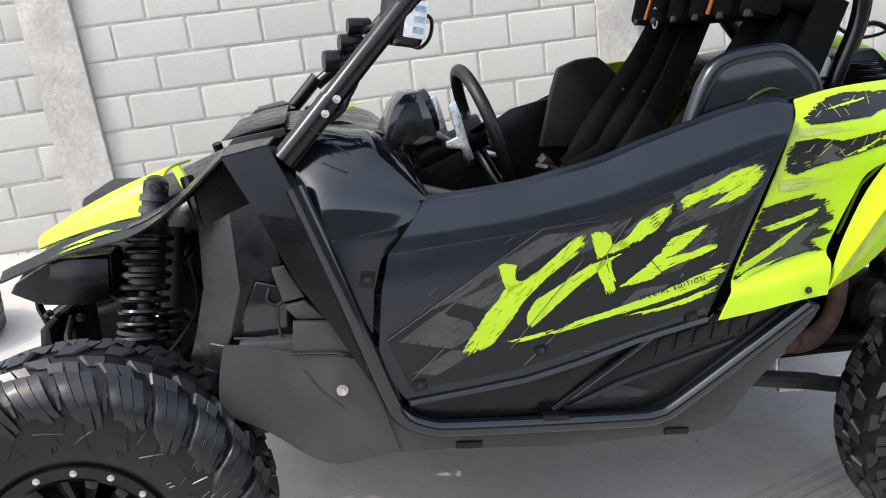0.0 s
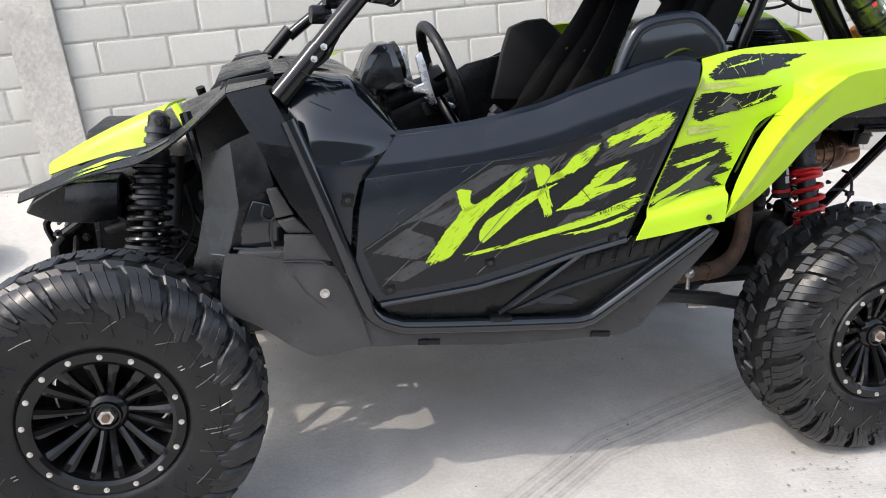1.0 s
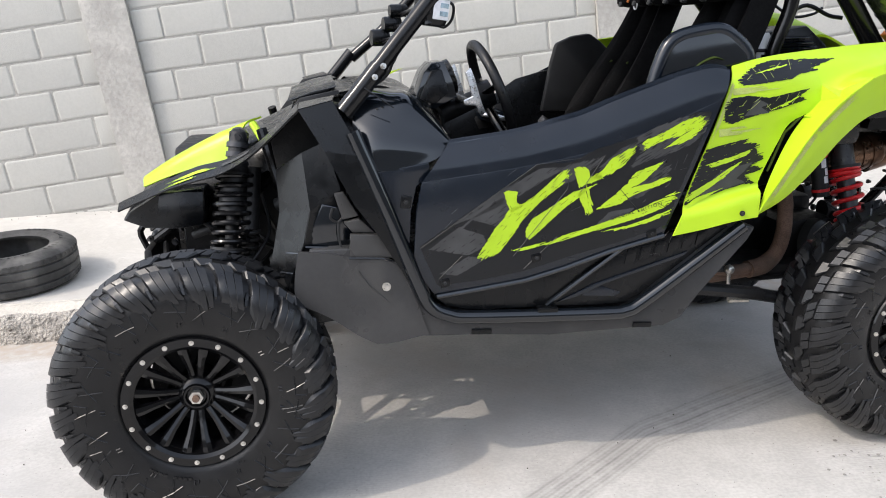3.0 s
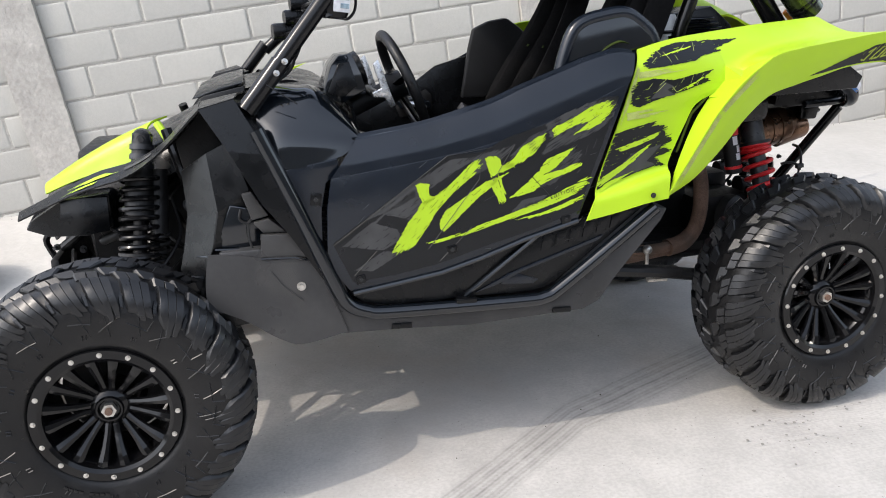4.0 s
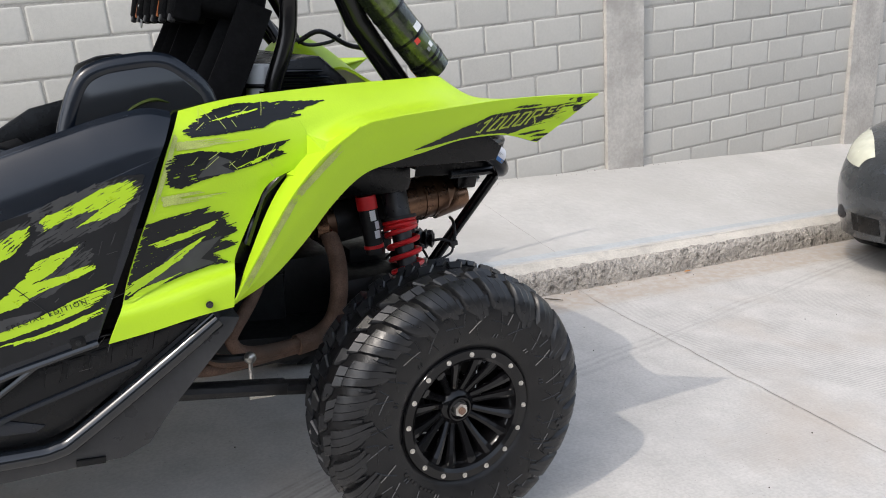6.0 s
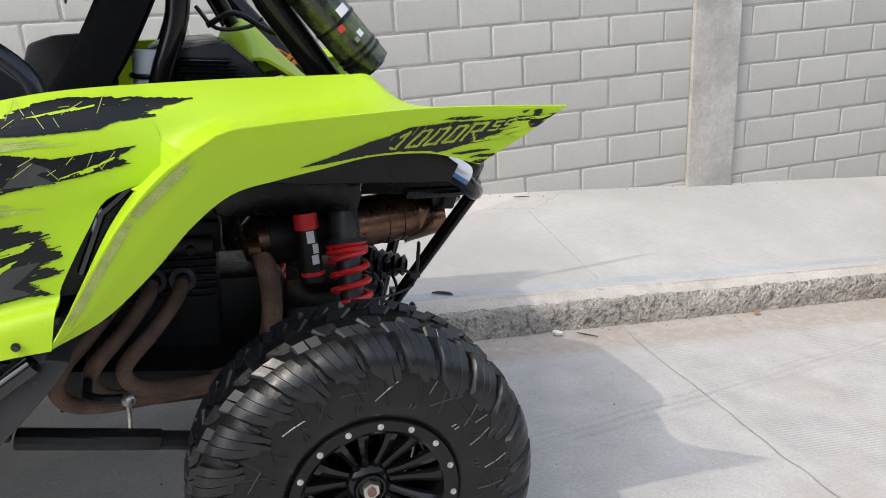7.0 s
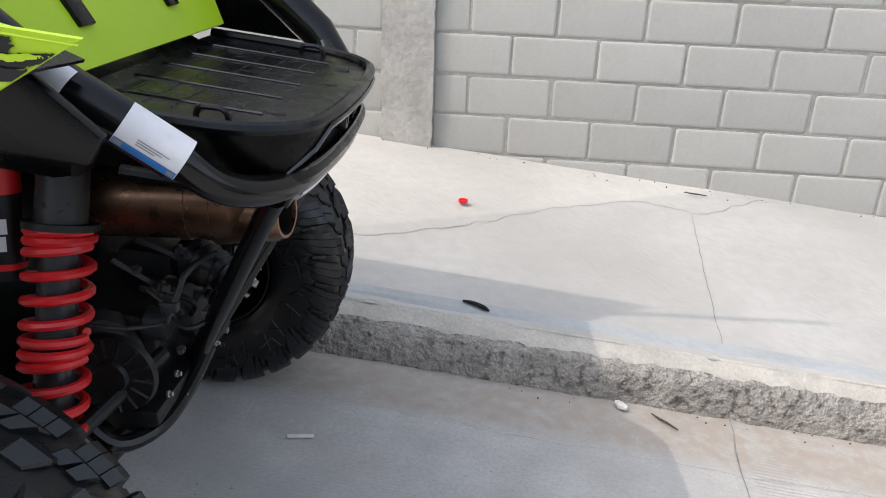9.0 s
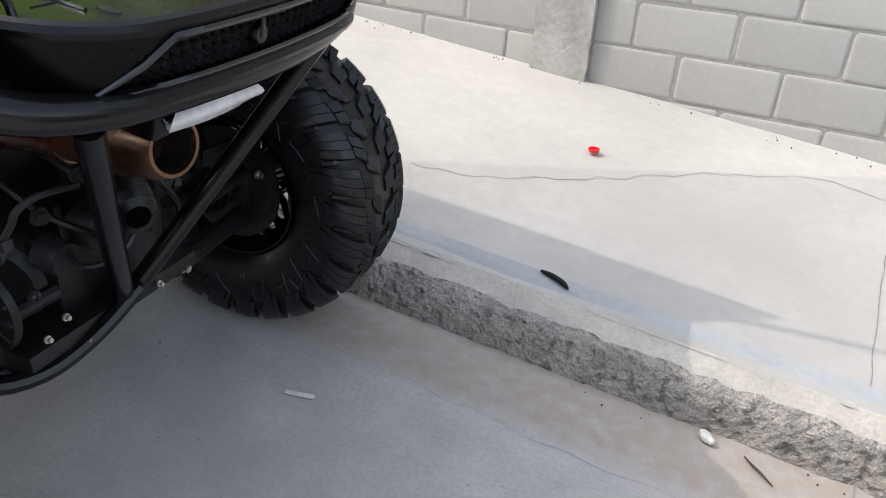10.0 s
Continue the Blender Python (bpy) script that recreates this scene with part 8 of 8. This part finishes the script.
part("outlet", lathe([(0.0, 0.03), (0.039, 0.03), (0.039, -0.05), (0.0375, -0.05), (0.0375, 0.025), (0.0, 0.025)], 28, spout), IRON, muf)
# no real part: this sleeve is added to keep the bronze dark behind the shock
part("muffler_sleeve", bar(muffler_a.lerp(muffler_b, 0.06), muffler_a.lerp(muffler_b, 0.44), 0.0765, seg=32), IRON, muf, "added black sleeve that darkens the muffler's front part")
part("muffler_band", join(bar(muffler_a.lerp(muffler_b, 0.80), muffler_a.lerp(muffler_b, 0.84), 0.077, seg=32), bar(muffler_a.lerp(muffler_b, 0.90), muffler_a.lerp(muffler_b, 0.93), 0.077, seg=32)), BRONZE, muf)
for k in range(3):
    x, drop, y = 0.773 - 0.077 * k, -0.008 * k, -0.35 - 0.012 * k
    part("exhaust_pipe", tube([(x, -0.17, 0.715), (x - 0.015, -0.215, 0.690), (x - 0.075, -0.29, 0.632), (x - 0.135, y, 0.585), (x - 0.152, y, 0.548 + drop), (x - 0.130, y, 0.508 + drop), (x - 0.075, y + 0.01, 0.488 + drop), (x + 0.02, y + 0.04, 0.476 + drop), (0.88, -0.27, 0.468 + drop)], 0.0205, 12, 5), RUST, VEHICLE, "rusty exhaust header pipe")
    part("exhaust_flange", lathe([(0.022, -0.01), (0.036, -0.01), (0.036, 0.006), (0.022, 0.006)], 20, pose(x + 0.002, -0.165, 0.719, -35, 0, 0), True), SHOCK_GREY, VEHICLE)
part("collector_pipe", tube([(0.84, -0.285, 0.464), (0.915, -0.265, 0.470), (0.972, -0.255, 0.512), (0.998, -0.25, 0.585), (1.006, -0.24, 0.66), (1.000, -0.235, 0.73), (0.985, -0.21, 0.80)], [0.034, 0.034, 0.030, 0.029, 0.029, 0.029, 0.029], 14, 5), RUST, VEHICLE, "rusty exhaust pipe rising to the muffler")
part("brake_line", tube([(1.20, -0.30, 0.672), (1.261, -0.30, 0.674), (1.312, -0.30, 0.677), (1.369, -0.30, 0.692), (1.393, -0.30, 0.706), (1.398, -0.30, 0.726)], 0.0042, 8, 4), SHOCK_GREY, VEHICLE, "thin grey steel brake line")
part("line_fitting", join(box((1.398, -0.30, 0.736), (0.030, 0.018, 0.018), 0.003, (0, -8, 0)), bar((1.398, -0.30, 0.720), (1.398, -0.30, 0.730), 0.007, seg=6)), ENGINE, VEHICLE, "cast grey line fitting")
part("brake_hose", tube([(1.404, -0.30, 0.745), (1.410, -0.29, 0.765), (1.413, -0.28, 0.785), (1.424, -0.25, 0.800), (1.44, -0.20, 0.80)], 0.0055, 8, 4), IRON, VEHICLE)
part("brake_hose", tube([(1.388, -0.30, 0.742), (1.360, -0.29, 0.752), (1.335, -0.27, 0.745)], 0.0050, 8, 4), IRON, VEHICLE)
part("cv_boot", lathe([(0.020, -0.070), (0.034, -0.062), (0.026, -0.050), (0.038, -0.040), (0.029, -0.028), (0.042, -0.016), (0.032, -0.004), (0.046, 0.010), (0.036, 0.022), (0.050, 0.036), (0.050, 0.060)], 28, pose(1.378, -0.05, 0.694, 0, 0, 60)), PLASTIC, VEHICLE, "ribbed black rubber axle boot")
fan = part("clutch_fan", lathe([(0, -0.012), (0.030, -0.012), (0.034, -0.004), (0.078, 0.0), (0.082, 0.012), (0, 0.012)], 36, pose(1.280, -0.270, 0.556)), IRON, VEHICLE, "dusty finned clutch disc")
for k in range(14):
    a = 2 * math.pi * k / 14
    part("fin", bar((1.280 + 0.040 * math.cos(a), -0.272, 0.556 + 0.040 * math.sin(a)), (1.280 + 0.076 * math.cos(a), -0.272, 0.556 + 0.076 * math.sin(a)), 0.0035, seg=5), IRON, fan)
for x, z in ((1.325, 0.775), (1.404, 0.633), (1.345, 0.560)):
    part("carrier_bolt", bolt((x, -0.262, z), 0.0055, (0.3, -1, 0), 0.010), SHOCK_GREY, VEHICLE)
part("engine_block", box((0.68, 0.10, 0.60), (0.40, 0.34, 0.40), 0.03), ENGINE, VEHICLE, "dark cast engine block")
part("cylinder_head", box((0.72, 0.05, 0.82), (0.34, 0.30, 0.10), 0.02), IRON, VEHICLE)
part("clutch_housing", box((0.95, 0.12, 0.56), (0.26, 0.30, 0.24), 0.04), IRON, VEHICLE)
for k in range(6):
    part("cylinder_fin", box((0.70, -0.075, 0.64 + 0.022 * k), (0.34, 0.03, 0.008), 0.002), ENGINE, VEHICLE)
part("engine_rail", bar((0.58, -0.10, 0.80), (0.86, -0.10, 0.80), 0.030), ENGINE, VEHICLE)
for x in (0.64, 0.72, 0.80):
    part("injector", bar((x, -0.115, 0.80), (x, -0.145, 0.795), 0.012), IRON, VEHICLE)
part("gearbox_cover", lathe([(0, -0.03), (0.07, -0.03), (0.085, -0.015), (0.09, 0.02), (0, 0.02)], 32, pose(1.20, -0.16, 0.52, 0, 0, 25)), ENGINE, VEHICLE)
part("gearbox", join(box((1.18, 0.0, 0.50), (0.26, 0.28, 0.22), 0.04), box((1.22, 0.10, 0.62), (0.16, 0.16, 0.10), 0.03)), IRON, VEHICLE)


def rear_gear(s):
    f = lambda r: flip(r, -s)
    # shock with red coil and a remote reservoir
    a, b = (Vector((1.195, -0.235, 0.985)), Vector((1.232, -0.400, 0.430))) if s < 0 else (Vector((1.05, 0.235, 0.985)), Vector((1.07, 0.36, 0.430)))
    at = lambda t: tuple(a.lerp(b, t))
    shock = part("rear_shock", join(bar(at(0), at(0.26), 0.042, seg=20), bar(at(0.26), at(0.86), 0.033, seg=20), bar(at(0.86), at(1), 0.022)), SHOCK_GREY, VEHICLE, "grey shock with a red coil spring")
    part("spring", join(coil(at(0.265), at(0.310), 0.050, 0.0088, 1.6), coil(at(0.310), at(0.58), 0.050, 0.0088, 3.9), coil(at(0.58), at(0.64), 0.050, 0.0090, 1.6), coil(at(0.64), at(0.95), 0.050, 0.0090, 4.2)), RED, shock, "red coil spring")
    part("spring_cup", bar(at(0.25), at(0.270), 0.060, seg=24), IRON, shock)
    part("spring_cup", bar(at(0.950), at(0.970), 0.058, seg=24), IRON, shock)
    r0, r1 = Vector((1.095, s * 0.265, 0.915)), Vector((1.115, s * 0.29, 0.735))
    rt = lambda t: tuple(r0.lerp(r1, t))
    res = part("reservoir", bar(rt(0), rt(1), 0.030, seg=20), IRON, shock, "black remote reservoir with red caps")
    part("reservoir_cap", bar(rt(-0.04), rt(0.20), 0.0330, seg=20), RED, res)
    part("reservoir_cap", bar(rt(0.84), rt(0.90), 0.0325, seg=20), RED, res)
    out = Vector((0.25, s, 0.1)).normalized()
    mark = bmesh.new()
    for t0, t1, w0, w1 in ((0.22, 0.40, -0.2, 0.5), (0.42, 0.56, -0.5, 0.1), (0.58, 0.72, -0.4, 0.3)):
        d = (r1 - r0).normalized()
        o = (out - d * out.dot(d)).normalized()
        q = d.cross(o)
        rows = [[mark.verts.new(Vector(rt(t)) + (o * math.cos(v) + q * math.sin(v)) * 0.0306) for v in np.linspace(w0, w1, 5)] for t in (t0, t1)]
        for i in range(4):
            mark.faces.new((rows[0][i], rows[0][i + 1], rows[1][i + 1], rows[1][i]))
    part("reservoir_mark", mark, LABEL, res, "", 0)
    # trailing arm and links
    arm = part("trailing_arm", tube(f([(0.42, -0.60, 0.535), (0.62, -0.60, 0.50), (0.85, -0.56, 0.44), (1.05, -0.53, 0.40), (1.15, -0.53, 0.40)]), [0.026, 0.026, 0.028, 0.034, 0.04], 10, 3, flat=0.8), IRON, VEHICLE)
    part("arm_box", box((0.56, s * 0.60, 0.510), (0.30, 0.045, 0.036), 0.006, (0, 9, 0)), IRON, arm)
    part("link_rod", join(bar((0.637, s * 0.505, 0.455), (0.637, s * 0.503, 0.545), 0.0065), tube([(0.62, s * 0.54, 0.452), (0.69, s * 0.55, 0.450)], [0.014, 0.012], 8)), STEEL, VEHICLE, "zinc-plated stabiliser link")
    ball = bmesh.new()
    bmesh.ops.create_uvsphere(ball, u_segments=16, v_segments=10, radius=0.0175)
    bmesh.ops.translate(ball, vec=(0.637, s * 0.505, 0.548), verts=ball.verts)
    part("link_ball", ball, STEEL, VEHICLE)
    part("stabiliser_bar", tube(f([(0.637, -0.49, 0.545), (0.56, -0.48, 0.55), (0.54, -0.40, 0.55), (0.54, 0.0, 0.55)]), 0.012, 8, 4), IRON, VEHICLE)
    part("upper_link", tube(f([(1.33, -0.16, 0.55), (1.22, -0.53, 0.46)]), 0.015, 10), IRON, VEHICLE)
    part("lower_link", tube(f([(1.33, -0.12, 0.44), (1.20, -0.54, 0.33)]), [0.020, 0.026], 10), IRON, VEHICLE)
    part("rear_drive_shaft", join(bar((1.18, s * 0.12, 0.50), (1.155, s * 0.52, 0.41), 0.016), *[bar((1.160 + 0.003 * i, s * (0.50 - 0.024 * i), 0.415 + 0.005 * i), (1.162 + 0.003 * i, s * (0.488 - 0.024 * i), 0.418 + 0.005 * i), 0.050 - 0.004 * i, seg=20) for i in range(5)]), RUBBER, VEHICLE)
    part("rear_upright", join(prism([(1.10, 0.30), (1.09, 0.48), (1.16, 0.53), (1.23, 0.48), (1.22, 0.30)], s * 0.515, s * 0.565, 0.01), lathe([(0.0, -0.005), (0.115, -0.005), (0.115, 0.004), (0.0, 0.004)], 40, pose(1.151, s * 0.585, 0.40))), IRON, VEHICLE)
    part("caliper", box((1.235, s * 0.58, 0.46), (0.05, 0.045, 0.10), 0.012, (0, 30, 0)), ENGINE, VEHICLE)
    for x, y, z in ((1.20, 0.545, 0.335), (1.245, 0.53, 0.462), (1.345, 0.13, 0.445)):
        part("link_bolt", bolt((x, s * y, z), 0.008, (1, 0, 0), 0.012), STEEL, VEHICLE)
    # tail frame tubes
    if s < 0:
        part("tail_strut", tube([(1.560, -0.290, 0.955), (1.46, -0.170, 0.725), (1.365, -0.055, 0.505), (1.34, -0.03, 0.46)], 0.0195, 12), TUBE, VEHICLE)
    else:
        part("tail_strut", tube([(1.556, 0.245, 0.950), (1.46, 0.125, 0.725), (1.365, 0.0, 0.505), (1.34, -0.03, 0.46)], 0.0185, 12), TUBE, VEHICLE)
    part("bracket_plate", box((1.12, s * 0.26, 1.02), (0.16, 0.05, 0.10), 0.006, (0, 4, 0)), IRON, VEHICLE)


sides(rear_gear)
part("rear_skid", prism([(1.23, 0.462), (1.355, 0.475), (1.360, 0.445), (1.27, 0.405), (0.60, 0.395), (0.60, 0.415), (1.27, 0.425)], -0.25, 0.16, 0.006), IRON, VEHICLE)
part("skid_tube", tube([(1.24, -0.31, 0.48), (1.30, -0.30, 0.43), (1.345, -0.22, 0.420), (1.362, -0.12, 0.445), (1.368, -0.02, 0.49)], 0.017, 10, 4), TUBE, VEHICLE)
for y, z in ((-0.14, 0.445), (-0.05, 0.458), (0.04, 0.462), (-0.22, 0.50), (-0.18, 0.52)):
    part("skid_bolt", bolt((1.362, y, z), 0.0045, (1, 0, 0.2), 0.008), STEEL, VEHICLE)
part("under_tray", prism([(0.45, 0.52), (0.45, 0.40), (1.28, 0.395), (1.28, 0.43)], -0.24, 0.24, 0.004), IRON, VEHICLE)
part("brake_hose", tube([(1.28, -0.10, 0.66), (1.36, -0.14, 0.60), (1.41, -0.08, 0.63), (1.36, 0.02, 0.72), (1.28, 0.05, 0.70)], 0.005, 6, 6), SHOCK_GREY, VEHICLE)
part("hose_clip", box((1.395, -0.10, 0.615), (0.02, 0.035, 0.028), 0.004), STEEL, VEHICLE)
for y, z in ((-0.10, 0.74), (0.02, 0.76), (0.12, 0.70), (-0.18, 0.70), (0.06, 0.60)):
    part("tail_bolt", bolt((1.33, y, z), 0.010, (1, 0, 0), 0.012), ENGINE, VEHICLE)
part("rear_tank", box((1.05, 0.0, 1.00), (0.40, 0.62, 0.16), 0.04), PLASTIC, VEHICLE)
part("side_cover", prism([(0.78, 1.20), (1.25, 1.22), (1.42, 1.10), (1.40, 1.06), (1.05, 1.06), (0.84, 1.08)], -0.56, -0.54, 0.004), PLASTIC, VEHICLE)
part("side_cover", prism([(0.78, 1.20), (1.25, 1.22), (1.42, 1.10), (1.40, 1.06), (1.05, 1.06), (0.84, 1.08)], 0.54, 0.56, 0.004), PLASTIC, VEHICLE)

# ---- loose things, then the wall's many blocks ----
random.seed(3)
build_loose_tyre()
build_car()
build_litter()
lay_blocks(*WALL)
